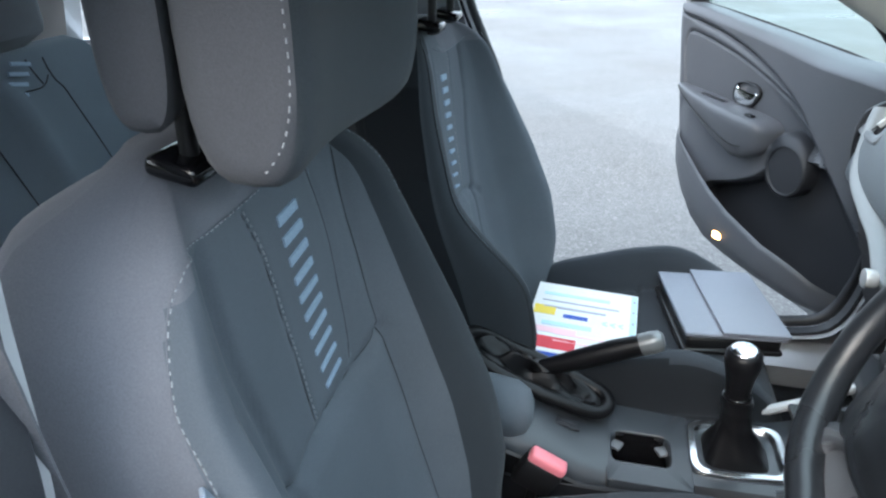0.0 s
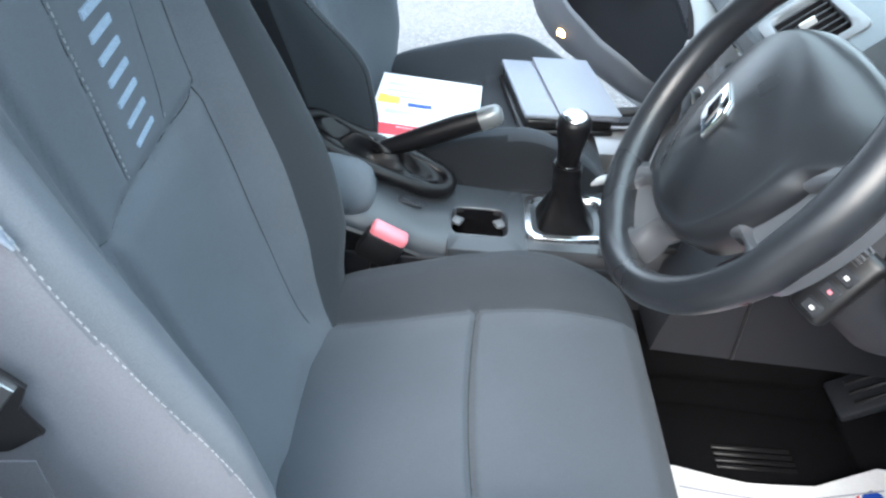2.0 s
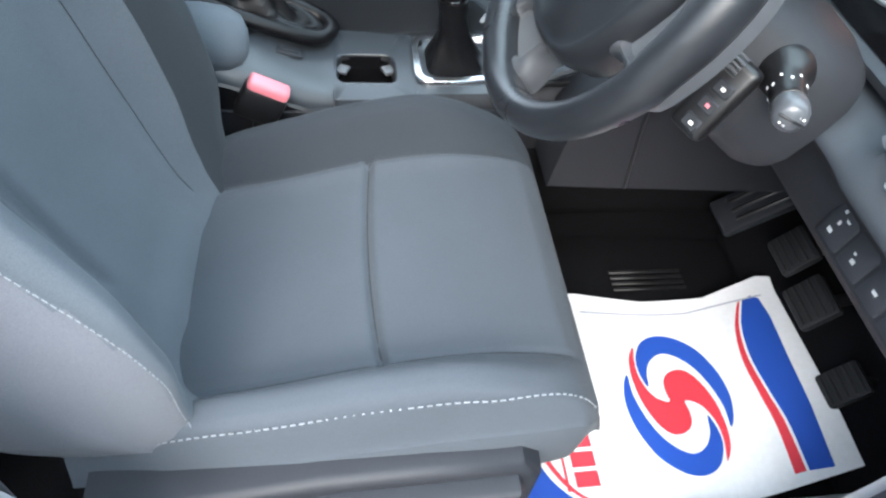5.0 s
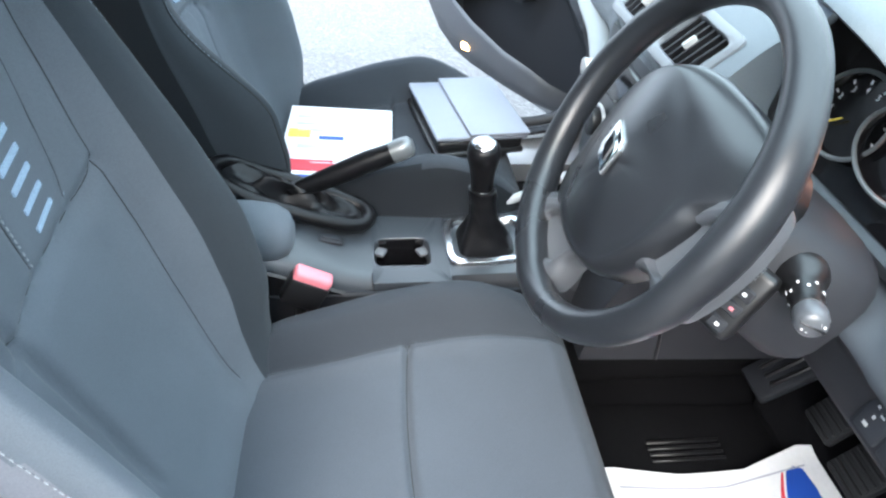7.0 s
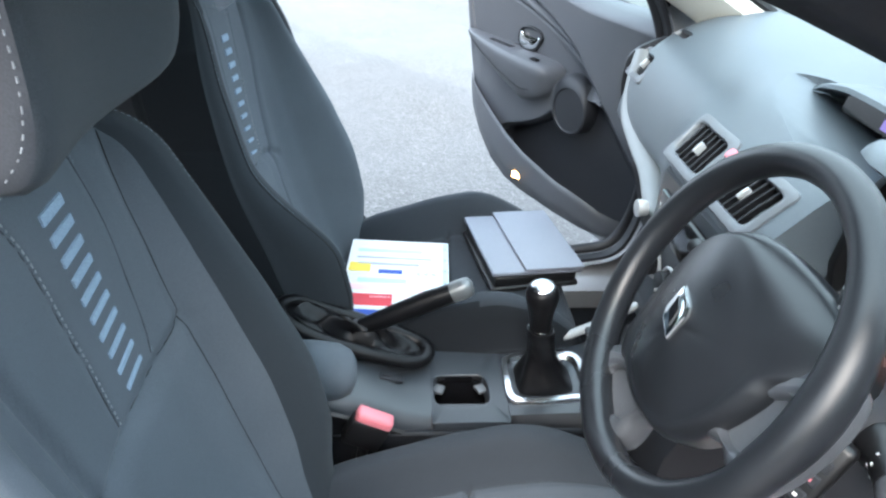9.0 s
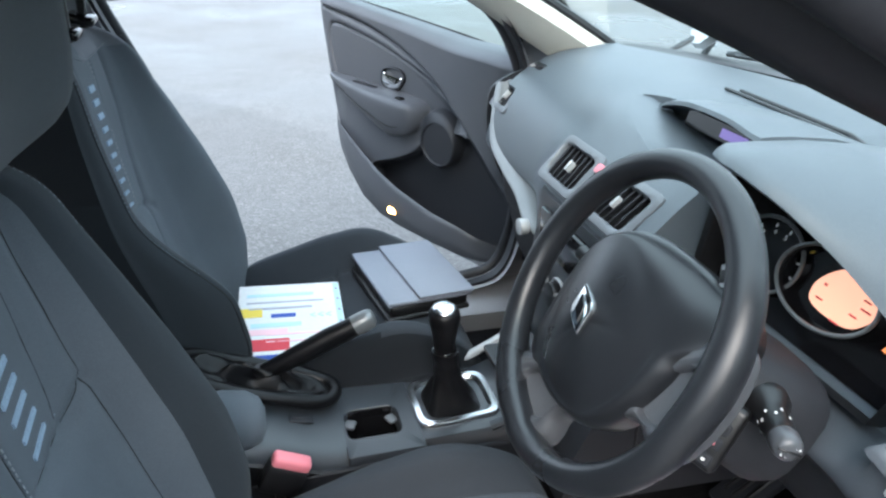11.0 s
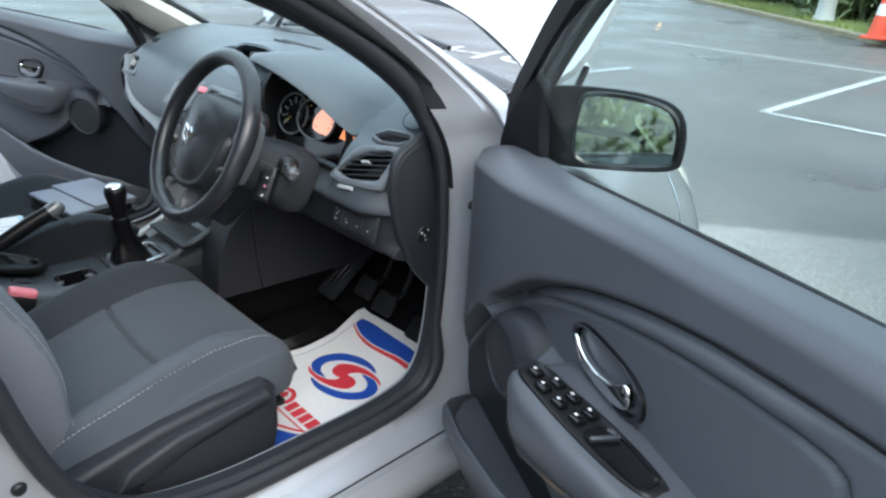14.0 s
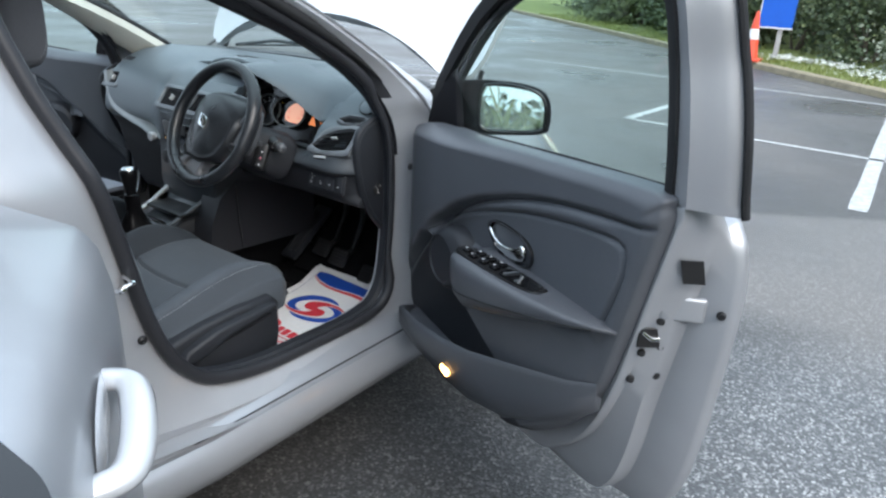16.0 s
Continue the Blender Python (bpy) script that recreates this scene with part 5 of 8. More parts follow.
# vents: centre on the dash, the way the face looks, outline across (towards the driver's door) and up, slats, slat turn
VENTS = [
    ("side_vent", "driver's side air vent with dark slats", (0.632, -0.585, 0.868), (-0.8, 0.0, 0.6), [(-0.073, -0.036), (-0.045, 0.004), (-0.007, 0.027), (0.040, 0.040), (0.064, 0.041), (0.067, 0.010), (0.060, -0.026), (0.020, -0.036), (-0.030, -0.043)], 6, 14),
    ("side_vent", "passenger side air vent with dark slats", (0.642, 0.610, 0.896), (-0.76, 0.10, 0.65), [(-0.05, -0.024), (-0.052, 0.024), (0.040, 0.024), (0.044, -0.024)], 7, 90),
    ("centre_vent", "centre air vent with dark slats", (0.583, -0.024, 0.890), (-0.73, 0.0, 0.69), [(-0.057, -0.030), (-0.050, 0.036), (0.062, 0.036), (0.055, -0.030)], 7, 84),
    ("centre_vent", "centre air vent with dark slats", (0.583, 0.140, 0.890), (-0.73, 0.0, 0.69), [(-0.052, -0.030), (-0.060, 0.036), (0.052, 0.036), (0.056, -0.030)], 7, 96),
    ("demist_vent", "side window demister vent", (0.690, -0.610, 0.924), (-0.6, -0.15, 0.78), [(-0.044, -0.020), (-0.022, 0.002), (0.030, 0.012), (0.042, 0.004), (0.020, -0.016), (-0.020, -0.026)], 4, 10),
    ("demist_vent", "side window demister vent", (0.715, 0.610, 0.958), (-0.45, 0.1, 0.89), [(-0.04, -0.011), (-0.04, 0.011), (0.04, 0.011), (0.04, -0.011)], 5, 90),
]


def vent_pose(c, facing):
    n = Vector(facing).normalized()
    across = Vector((0, -1, 0)) - n * Vector((0, -1, 0)).dot(n)
    return frame_at(c, across, n.cross(across))


def vent_rim(outline, k, n=44):
    """A rounded outline grown by k metres."""
    pts = [Vector((x, y, 0)) for x, y in outline]
    dense = [pts[i].lerp(pts[(i + 1) % len(pts)], f) for i in range(len(pts)) for f in (0.12, 0.5, 0.88)]
    c = sum(dense, Vector()) / len(dense)
    out = []
    for p in spline(dense, n, True):
        d = (p - c)
        out.append(p + Vector((math.copysign(min(1, abs(d.x) / 0.03), d.x), math.copysign(min(1, abs(d.y) / 0.012), d.y), 0)) * k)
    return out


cutters = []
for name_, label_, c_, facing_, outline_, count_, turn_ in VENTS:
    m_ = vent_pose(c_, facing_)
    cutters.append(loft([[m_ @ (p + Vector((0, 0, h))) for p in vent_rim(outline_, 0.0)] for h in (-0.035, 0.03)]))
# sunk tray in front of the central display
TRAY = [(0.650, -0.150), (0.648, 0.02), (0.668, 0.13), (0.715, 0.225), (0.745, 0.232), (0.775, 0.16), (0.790, 0.02), (0.790, -0.150)]
cutters.append(loft([[(x, y, z) for x, y, z in [(p.x, p.y, h or 0.956 + 0.036 * smooth_step(0.06, 0.22, p.y)) for p in spline([(a, b, 0) for a, b in TRAY], 48, True)]] for h in (0.0, 1.06)]))
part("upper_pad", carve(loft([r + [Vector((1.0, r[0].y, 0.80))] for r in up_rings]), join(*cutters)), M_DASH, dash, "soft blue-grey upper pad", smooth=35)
# low rear face of the pad: shade painted on as a darker dash colour
two_tone(bpy.data.objects["upper_pad"], M_DASH_SHADE, lambda c, n: c.y < -0.30 and c.z < 0.825 and c.x < 0.66)
part("lower_panel", loft([r + [Vector((1.0, r[0].y, 0.80))] for r in low_rings]), M_DASH_LOW, dash, "dark grey lower panel", smooth=50)


# bright strip that sweeps along the passenger's lip down to the middle
strip = spline([(0.655, 0.655, 0.905), (0.635, 0.62, 0.86), (0.61, 0.55, 0.80), (0.602, 0.45, 0.772), (0.592, 0.34, 0.758), (0.566, 0.22, 0.745), (0.552, 0.16, 0.735)], 40)
part("trim_strip", tube([p + Vector((0.004, 0, 0.010)) for p in strip], [0.027] * 32 + [0.025, 0.022, 0.019, 0.016, 0.013, 0.010, 0.007, 0.004], 16, flat=0.32), M_STRIP, dash, "satin silver trim strip")


def vent(name, label, c, facing, outline, count, turn):
    """A vent sunk into the dash: dark well, bezel, slats and a thumb tab."""
    m = vent_pose(c, facing)
    well = part(name, loft([[m @ (p + Vector((0, 0, h))) for p in vent_rim(outline, -0.0012)] for h in (0.001, -0.030)] + [[m @ (p * 0.3 + Vector((0, 0, -0.031))) for p in vent_rim(outline, 0)]], caps=False), M_BLACK, dash, label)
    big = len(outline) * 0 + max(x for x, y in outline) - min(x for x, y in outline) > 0.09
    w = 0.014 if big else 0.006
    part("vent_frame", loft([[m @ (p + Vector((0, 0, h))) for p in vent_rim(outline, k)] for k, h in ((-0.002, -0.008), (-0.001, 0.003), (0.001, 0.0055), (w * 0.6, 0.0055), (w, 0.003), (w + 0.001, -0.006))], caps=False), M_BEZEL, well, "pale grey vent bezel", smooth=50)
    a = radians(turn)
    along, over = Vector((math.cos(a), math.sin(a), 0)), Vector((-math.sin(a), math.cos(a), 0))
    rim_ = vent_rim(outline, 0.0, 120)
    lo_o, hi_o = min(p.dot(over) for p in rim_), max(p.dot(over) for p in rim_)
    for k in range(count):
        o = lo_o + (hi_o - lo_o) * (k + 0.55) / (count + 0.1)
        hits = [p.dot(along) for p in rim_ if abs(p.dot(over) - o) < 0.004]
        if len(hits) < 2:
            continue
        lo, hi = min(hits) + 0.001, max(hits) - 0.001
        mid = along * ((lo + hi) / 2) + over * o
        part("slat", rbox((hi - lo, 0.0026, 0.016), 0.0008, 1, m @ Matrix.Translation(mid + Vector((0, 0, -0.006))) @ pose(0, 0, 0, 0, 0, turn) @ pose(0, 0, 0, 28, 0, 0)), M_PLASTIC, well)
    if big:
        part("vent_tab", rbox((0.020, 0.006, 0.014), 0.002, 2, m @ pose(0.002, 0.002, 0.003, 0, 0, turn)), M_SATIN, well, "silver thumb tab")
    return well


for name_, label_, c_, facing_, outline_, count_, turn_ in VENTS:
    vent(name_, label_, c_, facing_, outline_, count_, turn_)
part("vent_wheel", rbox((0.010, 0.045, 0.009), 0.003, 2, pose(0.597, -0.560, 0.817, -8, 30, 0)), M_SATIN, dash, "silver vent wheel")
hz = vent_pose((0.600, 0.058, 0.912), (-0.73, 0.0, 0.69))
part("hazard_switch", rbox((0.040, 0.018, 0.010), 0.004, 2, hz), M_RED, dash, "red hazard warning switch")
# long demister slot at the foot of the screen
for x0, y1 in ((0.885, 0.166), (0.902, 0.145)):
    slot = []
    for y in np.linspace(-0.36, y1, 24):
        x = x0 - 0.055 * (0.166 - y)
        slot.append((x, y, interp(x, sorted((p[0], p[2]) for p in dash_sec(y)[:5])) + 0.0025))
    part("demist_slot", tube(slot, 0.0045, 6, flat=0.6), M_BLACK, dash, "thin black demister slot")
cap_m = vent_pose((0.731, -0.628, 0.957), (-0.52, -0.12, 0.84))
part("speaker_cap", revolve([(0.0, 0.003), (0.026, 0.003), (0.029, 0.001), (0.030, -0.004)], 32, cap_m), M_DASH, dash, "round flush cap")
part("cap_ring", tube([cap_m @ Vector((0.0305 * math.cos(a), 0.0305 * math.sin(a), 0.0005)) for a in np.linspace(0, math.tau, 33)[:-1]], 0.0012, 5, closed=True), M_BLACK, dash)

# instrument hood: its lip sweeps from the middle down to the driver's door end
LIP = [(-0.58, 0.700, 0.925), (-0.52, 0.690, 0.915), (-0.483, 0.678, 0.902), (-0.454, 0.662, 0.920), (-0.419, 0.645, 0.948), (-0.384, 0.627, 0.976), (-0.354, 0.611, 0.996), (-0.323, 0.597, 1.013), (-0.287, 0.583, 1.027), (-0.25, 0.578, 1.034), (-0.21, 0.590, 1.032), (-0.17, 0.620, 1.020), (-0.135, 0.665, 1.003)]
DASH_TOP = sorted(SEC_D[:9])


def hood_ring(y):
    """Across the hood at y: from the lip back to the screen, then its underside; it sinks into the dash towards the door."""
    x0 = interp(y, [(a, b) for a, b, c in LIP])
    z0 = interp(y, [(a, c) for a, b, c in LIP])
    sink = interp(y, [(-0.575, 1.0), (-0.47, 0.0)])
    hi = 1.010 + 0.030 * math.exp(-((y + 0.27) / 0.10) ** 2)
    out = []
    for x, z in ((x0, z0 - 0.003), (x0 + 0.005, z0 + 0.004), (x0 + 0.016, z0 + 0.010), (x0 + (0.80 - x0) * 0.35, z0 + (hi - z0) * 0.52 + 0.010), (x0 + (0.80 - x0) * 0.7, z0 + (hi - z0) * 0.86 + 0.008), (0.80, hi + 0.002), (0.855, 1.006)):
        out.append((x, y, z + (interp(x, DASH_TOP) - 0.008 - z) * sink))
    under = [(0.855, 0.985), (0.78, hi - 0.040), (x0 + 0.06, z0 - 0.002), (x0 + 0.010, z0 - 0.011)]
    return out + [(x, y, z + (interp(x, DASH_TOP) - 0.03 - z) * sink) for x, z in under]


part("instrument_hood", loft([hood_ring(y) for y in np.linspace(-0.58, -0.135, 60)]), M_DASH, dash, "blue-grey hood over the instruments", smooth=50)
part("hood_cheek", slab([(0.690, 1.0), (0.80, 1.0), (0.80, 0.80), (0.66, 0.80), (0.645, 0.86), (0.655, 0.95)], 0.012, 0.004, frame_at((0, -0.146, 0), (1, 0, 0), (0, 0, 1))), M_BLACK, dash)
# display hood in the middle of the dash
rings = []
for y in np.linspace(-0.175, 0.150, 30):
    top = interp(y, [(-0.175, 1.036), (-0.10, 1.040), (0.0, 1.034), (0.08, 1.018), (0.13, 1.003), (0.15, 0.994)])
    lip = interp(y, [(-0.175, 0.680), (-0.10, 0.688), (0.0, 0.702), (0.08, 0.718), (0.15, 0.742)])
    rings.append([(lip, y, top - 0.007), (lip + 0.003, y, top - 0.001), (lip + 0.014, y, top), (lip + 0.05, y, top - 0.001), (0.80, y, top - 0.008), (0.90, y, 1.004), (0.90, y, 0.985), (0.795, y, 0.97), (0.790, y, top - 0.030), (lip + 0.03, y, top - 0.013)])
part("display_hood", loft(rings), M_DASH, dash, "hood over the central display", smooth=50)
disp = part("display", rbox((0.006, 0.20, 0.030), 0.002, 1, pose(0.762, -0.010, 0.988, 0, 12, 0)), M_GLOSS, dash, "dark central display")
part("display_readout", rbox((0.002, 0.060, 0.014), 0, 1, pose(0.7575, -0.035, 0.988, 0, 12, 0)), M_SCREEN, disp, "dim violet readout")

# driver's lower switches and end cover
sw = part("switch_panel", rbox((0.010, 0.150, 0.060), 0.006, 3, pose(0.6115, -0.575, 0.744, 0, 12, 0)), M_DASH_LOW, dash, "small switch panel")
for k in range(4):
    y = -0.522 - 0.035 * k
    b = part("switch", rbox((0.006, 0.031, 0.044), 0.003, 2, pose(0.6065, y, 0.745, 0, 12, 0)), M_PLASTIC, sw)
    for dy, dz, w, h in (((0.005, 0.012, 0.003, 0.003), (-0.004, 0.008, 0.005, 0.002), (0.002, 0.001, 0.003, 0.004), (0.004, -0.010, 0.006, 0.004)) if k == 0 else ((0.0, -0.008, 0.005, 0.004), (0.004, -0.002, 0.003, 0.002)) if k == 1 else ((0.0, -0.006, 0.006, 0.003),)):
        part("switch_mark", rbox((0.001, w, h), 0, 1, pose(0.6033 + 0.21 * -dz * -1, y + dy, 0.745 + dz, 0, 12, 0)), M_SATIN, b)
END = [(0.64, 0.915), (0.75, 0.955), (0.90, 0.96), (0.93, 0.70), (0.86, 0.565), (0.78, 0.56), (0.715, 0.61), (0.66, 0.69), (0.625, 0.79), (0.618, 0.86)]
for s in (-1, 1):
    m = frame_at((0, s * 0.672, 0), (1, 0, 0), (0, 0, 1))
    endc = part("end_cover", slab([p.to_tuple() for p in spline([(x, z, 0) for x, z in END], 48, True)], -0.016 * s, 0.008, m, 3), M_PLASTIC, dash, "dark dashboard end cover")
    if s < 0:
        part("end_ring", tube([Vector((x, -0.688, z)) for x, z in [(p.x, p.y) for p in spline([(x * 0.93 + 0.052, z * 0.93 + 0.053, 0) for x, z in END], 48, True)]], 0.003, 6, closed=True), M_PLASTIC, endc)
        part("lock_disc", cyl(0.019, 0.003, 24, 0.017, 0, pose(0.707, -0.6885, 0.727, 90, 0, 0)), M_BLACK, endc)
        for dx, dz in ((0, 0), (0.012, 0.018), (-0.010, 0.014), (0.004, -0.016)):
            part("print_mark", cyl(0.0016, 0.002, 10, None, 0, pose(0.706 + dx * 0.8, -0.6905, 0.724 + dz * 0.6, 90, 0, 0)), M_WHITE, endc)
# knee panel and glove box faces
knee = part("knee_panel", loft([[(0.535, y, 0.60), (0.500, y, 0.52), (0.488, y, 0.418), (0.62, y, 0.411), (0.86, y, 0.400), (0.95, y, 0.40), (0.95, y, 0.66), (0.60, y, 0.66)] for y in (-0.152, -0.147, -0.06)]), M_DASH_LOW, dash, "dark side panel of the centre stack", smooth=50)
part("knee_seam", tube([(0.600, -0.153, 0.64), (0.606, -0.153, 0.52), (0.618, -0.153, 0.413)], 0.0026, 6), M_BLACK, knee)
glove = part("glove_box", loft([[(0.655, y, 0.66), (0.672, y, 0.62), (0.70, y, 0.52), (0.73, y, 0.46), (0.85, y, 0.46), (0.85, y, 0.66)] for y in (0.24, 0.42, 0.62)]), M_DASH_LOW, dash, "closed glove box", smooth=50)

# centre stack: radio, heater knobs, stowage
stack = part("radio_panel", loft([[(0.549 + dx, y, 0.845), (0.541 + dx, y, 0.72), (0.535 + dx, y, 0.62), (0.545 + dx, y, 0.56), (0.70, y, 0.56), (0.70, y, 0.84)] for y, dx in ((-0.115, 0.012), (-0.10, 0.0), (0.035, -0.004), (0.17, 0.0), (0.185, 0.012))]), M_TRIM, dash, "dark centre stack", smooth=50)
part("radio_face", rbox((0.012, 0.20, 0.075), 0.004, 2, pose(0.541, 0.035, 0.790, 0, -4, 0)), M_GLOSS, stack)
for k in range(3):
    kn = part("heater_knob", join(cyl(0.024, 0.022, 28, 0.020, 0.004, pose(0.528, 0.035 + (k - 1) * 0.072, 0.705, 0, 90, 0))), M_BLACK, stack)
    part("knob_ring", tube([(0.534, 0.035 + (k - 1) * 0.072 + 0.027 * math.cos(a), 0.705 + 0.027 * math.sin(a)) for a in np.linspace(0, math.tau, 29)[:-1]], 0.003, 6, closed=True), M_SATIN, kn)
part("small_knob", cyl(0.016, 0.02, 24, 0.014, 0.003, pose(0.535, 0.205, 0.755, 0, 90, 0)), M_SATIN, stack)
part("stow_tray", rbox((0.13, 0.20, 0.012), 0.004, 2, pose(0.51, 0.035, 0.545)), M_BLACK, stack)

# ---- instrument cluster ----
clus = thing("instrument_cluster", "instrument cluster with ringed gauge and lit orange display", "gauge")
CM = frame_at((0.705, -0.335, 0.900), (0, -1, 0), (0.35, 0, 0.94))
part("cluster_plate", slab([(-0.185, -0.085), (0.135, -0.085), (0.14, -0.02), (0.10, 0.05), (-0.05, 0.085), (-0.18, 0.05)], -0.01, 0, CM), M_GLOSS, clus)
part("cluster_well", loft([[CM @ Vector((x * k, y * k, h)) for x, y in ((-0.185, -0.095), (0.13, -0.095), (0.14, -0.03), (0.10, 0.045), (-0.05, 0.085), (-0.18, 0.06))] for k, h in ((1.0, -0.01), (1.0, 0.02), (1.0, 0.035))], caps=False), M_BLACK, clus)


def gauge(name, cx, cy, rx, ry, h, label):
    """An oval-faced gauge in its own collar, standing h off the plate."""
    def oval(k, z):
        return [CM @ Vector((cx + rx * k * math.cos(a), cy + ry * k * math.sin(a), z)) for a in np.linspace(0, math.tau, 49)[:-1]]

    g = part(name, loft([oval(1.0, -0.004), oval(1.0, h), oval(0.97, h + 0.002), oval(0.94, h), oval(0.90, 0.003), oval(0.5, 0.002), oval(0.05, 0.002)]), M_GLOSS, clus, label)
    part("gauge_ring", tube(oval(0.985, h + 0.0015), 0.0026, 8, closed=True), M_STRIP, g, "thin satin grey ring")
    return g


g1 = gauge("tachometer", -0.112, -0.010, 0.060, 0.050, 0.010, "small dark gauge with white numbers")
for k in range(9):
    a = radians(225 - k * 30)
    part("dial_mark", rbox((0.0022, 0.005, 0.001), 0, 1, CM @ Matrix.Translation((-0.112 + 0.048 * math.cos(a), -0.010 + 0.039 * math.sin(a), 0.005)) @ pose(0, 0, 0, 0, 0, math.degrees(a) - 90)), M_WHITE, g1)
    part("dial_number", text_bm(str(k), 0.010, CM @ Matrix.Translation((-0.112 + 0.038 * math.cos(a), -0.010 + 0.030 * math.sin(a), 0.005)), 0.0003), M_WHITE, g1, smooth=0)
part("needle", rbox((0.022, 0.0016, 0.002), 0, 1, CM @ Matrix.Translation((-0.130, -0.026, 0.008)) @ pose(0, 0, 0, 0, 0, 42)), M_PYEL, g1, "yellow needle")
g2 = gauge("speed_display", -0.004, -0.004, 0.074, 0.048, 0.020, "large round display glowing orange")
part("orange_face", slab([p.to_tuple()[:2] for p in spline([(-0.026, -0.027, 0), (-0.029, -0.002, 0), (-0.004, 0.025, 0), (0.032, 0.028, 0), (0.056, 0.016, 0), (0.060, 0.000, 0), (0.040, -0.029, 0), (0.008, -0.034, 0)], 40, True)], 0.002, 0, CM @ Matrix.Translation((0, 0, 0.004))), M_ORANGE, g2, "glowing orange screen", smooth=0)
for x, y, w, h in ((-0.014, -0.020, 0.010, 0.002), (0.044, -0.004, 0.014, 0.002), (0.040, 0.006, 0.010, 0.002), (-0.016, -0.002, 0.004, 0.003), (0.018, -0.034, 0.014, 0.002), (0.034, -0.016, 0.010, 0.002)):
    part("display_mark", rbox((w, h, 0.001), 0, 1, CM @ Matrix.Translation((x, y, 0.0072))), M_PRED, g2)
part("side_display", slab([(0.086, -0.028), (0.132, -0.030), (0.138, -0.012), (0.096, 0.003)], 0.002, 0, CM @ Matrix.Translation((0, 0, 0.010))), M_ORANGE2, clus, "small orange side display", smooth=0)

for x, col_ in ((-0.070, M_PRED), (-0.058, M_PYEL)):
    part("warning_lamp", cyl(0.0035, 0.002, 12, None, 0, CM @ Matrix.Translation((x, 0.018 + 0.4 * (x + 0.07), 0.005))), col_, g1, "small coloured warning lamp")

# ---- steering wheel ----
WC = Vector((0.409, -0.324, 0.905))
WT = 0.4875
wheel = thing("steering_wheel", "worn black three-spoke steering wheel with airbag", "steering wheel", frame_at(WC, (-math.sin(0.047), -math.cos(0.047), 0), (math.sin(WT), 0, math.cos(WT))) @ pose(0, 0, 0, 0, 0, 38))
# local x to the driver's right, y up the wheel, z towards the driver
R = 0.1705
rings = []
for k in range(72):
    a = k / 72 * math.tau
    ca, sa = math.cos(a), math.sin(a)
    thick = 0.0165 + 0.0022 * math.exp(-((abs((math.degrees(a) + 90) % 360 - 180) - 115) / 22) ** 2)
    rings.append([((R + thick * math.cos(b)) * ca, (R + thick * math.cos(b)) * sa - 0.004 * (sa < -0.75), thick * 1.12 * math.sin(b)) for b in np.linspace(0, math.tau, 15)[:-1]])
part("rim", loft(rings, path_closed=True), M_WHEEL, wheel, "worn black leather rim", smooth=70)
# cover: a raised shield whose creased shoulders slope down to the side spokes; each row: outer edge x, y, height and inner crease x, y, height
SHIELD = [(0.0, 0.094, -0.006, 0.0, 0.080, 0.015), (0.042, 0.086, -0.009, 0.030, 0.070, 0.015), (0.090, 0.054, -0.014, 0.056, 0.040, 0.015), (0.132, 0.016, -0.018, 0.074, 0.004, 0.014), (0.157, -0.010, -0.021, 0.082, -0.022, 0.013),
          (0.154, -0.044, -0.021, 0.084, -0.042, 0.012), (0.114, -0.055, -0.008, 0.080, -0.056, 0.012), (0.096, -0.074, -0.006, 0.072, -0.068, 0.012), (0.062, -0.100, -0.005, 0.050, -0.090, 0.012), (0.018, -0.120, -0.004, 0.014, -0.108, 0.012)]
SHIELD += [(-a, b, c, -d, e, f) for a, b, c, d, e, f in SHIELD[:0:-1]]
edge_o = spline([(a, b, c) for a, b, c, d, e, f in SHIELD], 96, True)
edge_i = spline([(d, e, f) for a, b, c, d, e, f in SHIELD], 96, True)


def between(f, lift=0.0, k=1.0):
    return [((p.x + (q.x - p.x) * f) * k, -0.02 + ((p.y + (q.y - p.y) * f) + 0.02) * k, p.z + (q.z - p.z) * f + lift) for p, q in zip(edge_o, edge_i)]


part("airbag_cover", loft([between(0, -0.030, 0.97), between(0, -0.006), between(0.03, 0.0)] + [between(f, 0.006 * math.sin(math.pi * f)) for f in (0.15, 0.30, 0.45, 0.60, 0.75, 0.90)] + [between(1.0, 0.0175 * (1 - k * k), k) for k in (1.0, 0.92, 0.82, 0.70, 0.56, 0.40, 0.24, 0.08)]), M_WHEEL, wheel, "black airbag cover with sloping shoulders", smooth=80)
hub = spline([(x, y, 0) for x, y in ((0.0, 0.06), (0.07, 0.03), (0.09, -0.03), (0.06, -0.085), (0.0, -0.105), (-0.06, -0.085), (-0.09, -0.03), (-0.07, 0.03))], 48, True)
part("hub", loft([[(p.x * k, p.y * k, h) for p in hub] for k, h in ((0.75, -0.075), (0.92, -0.055), (1.0, -0.028), (0.9, -0.018))]), M_BLACK, wheel)
# plain lozenge badge in bright metal
badge = part("badge", slab([(0, 0.019), (0.0165, -0.003), (0.0165, -0.014), (0, -0.037), (-0.0165, -0.014), (-0.0165, -0.003)], 0.006, 0.0025, Matrix.Translation((0, 0, 0.0310)), 2), M_BRIGHT, wheel, "bright metal lozenge badge", smooth=30)
part("badge_core", slab([(0, 0.007), (0.007, -0.008), (0, -0.024), (-0.007, -0.008)], 0.0015, 0, Matrix.Translation((0, 0, 0.0367))), M_GLOSS, badge, smooth=0)


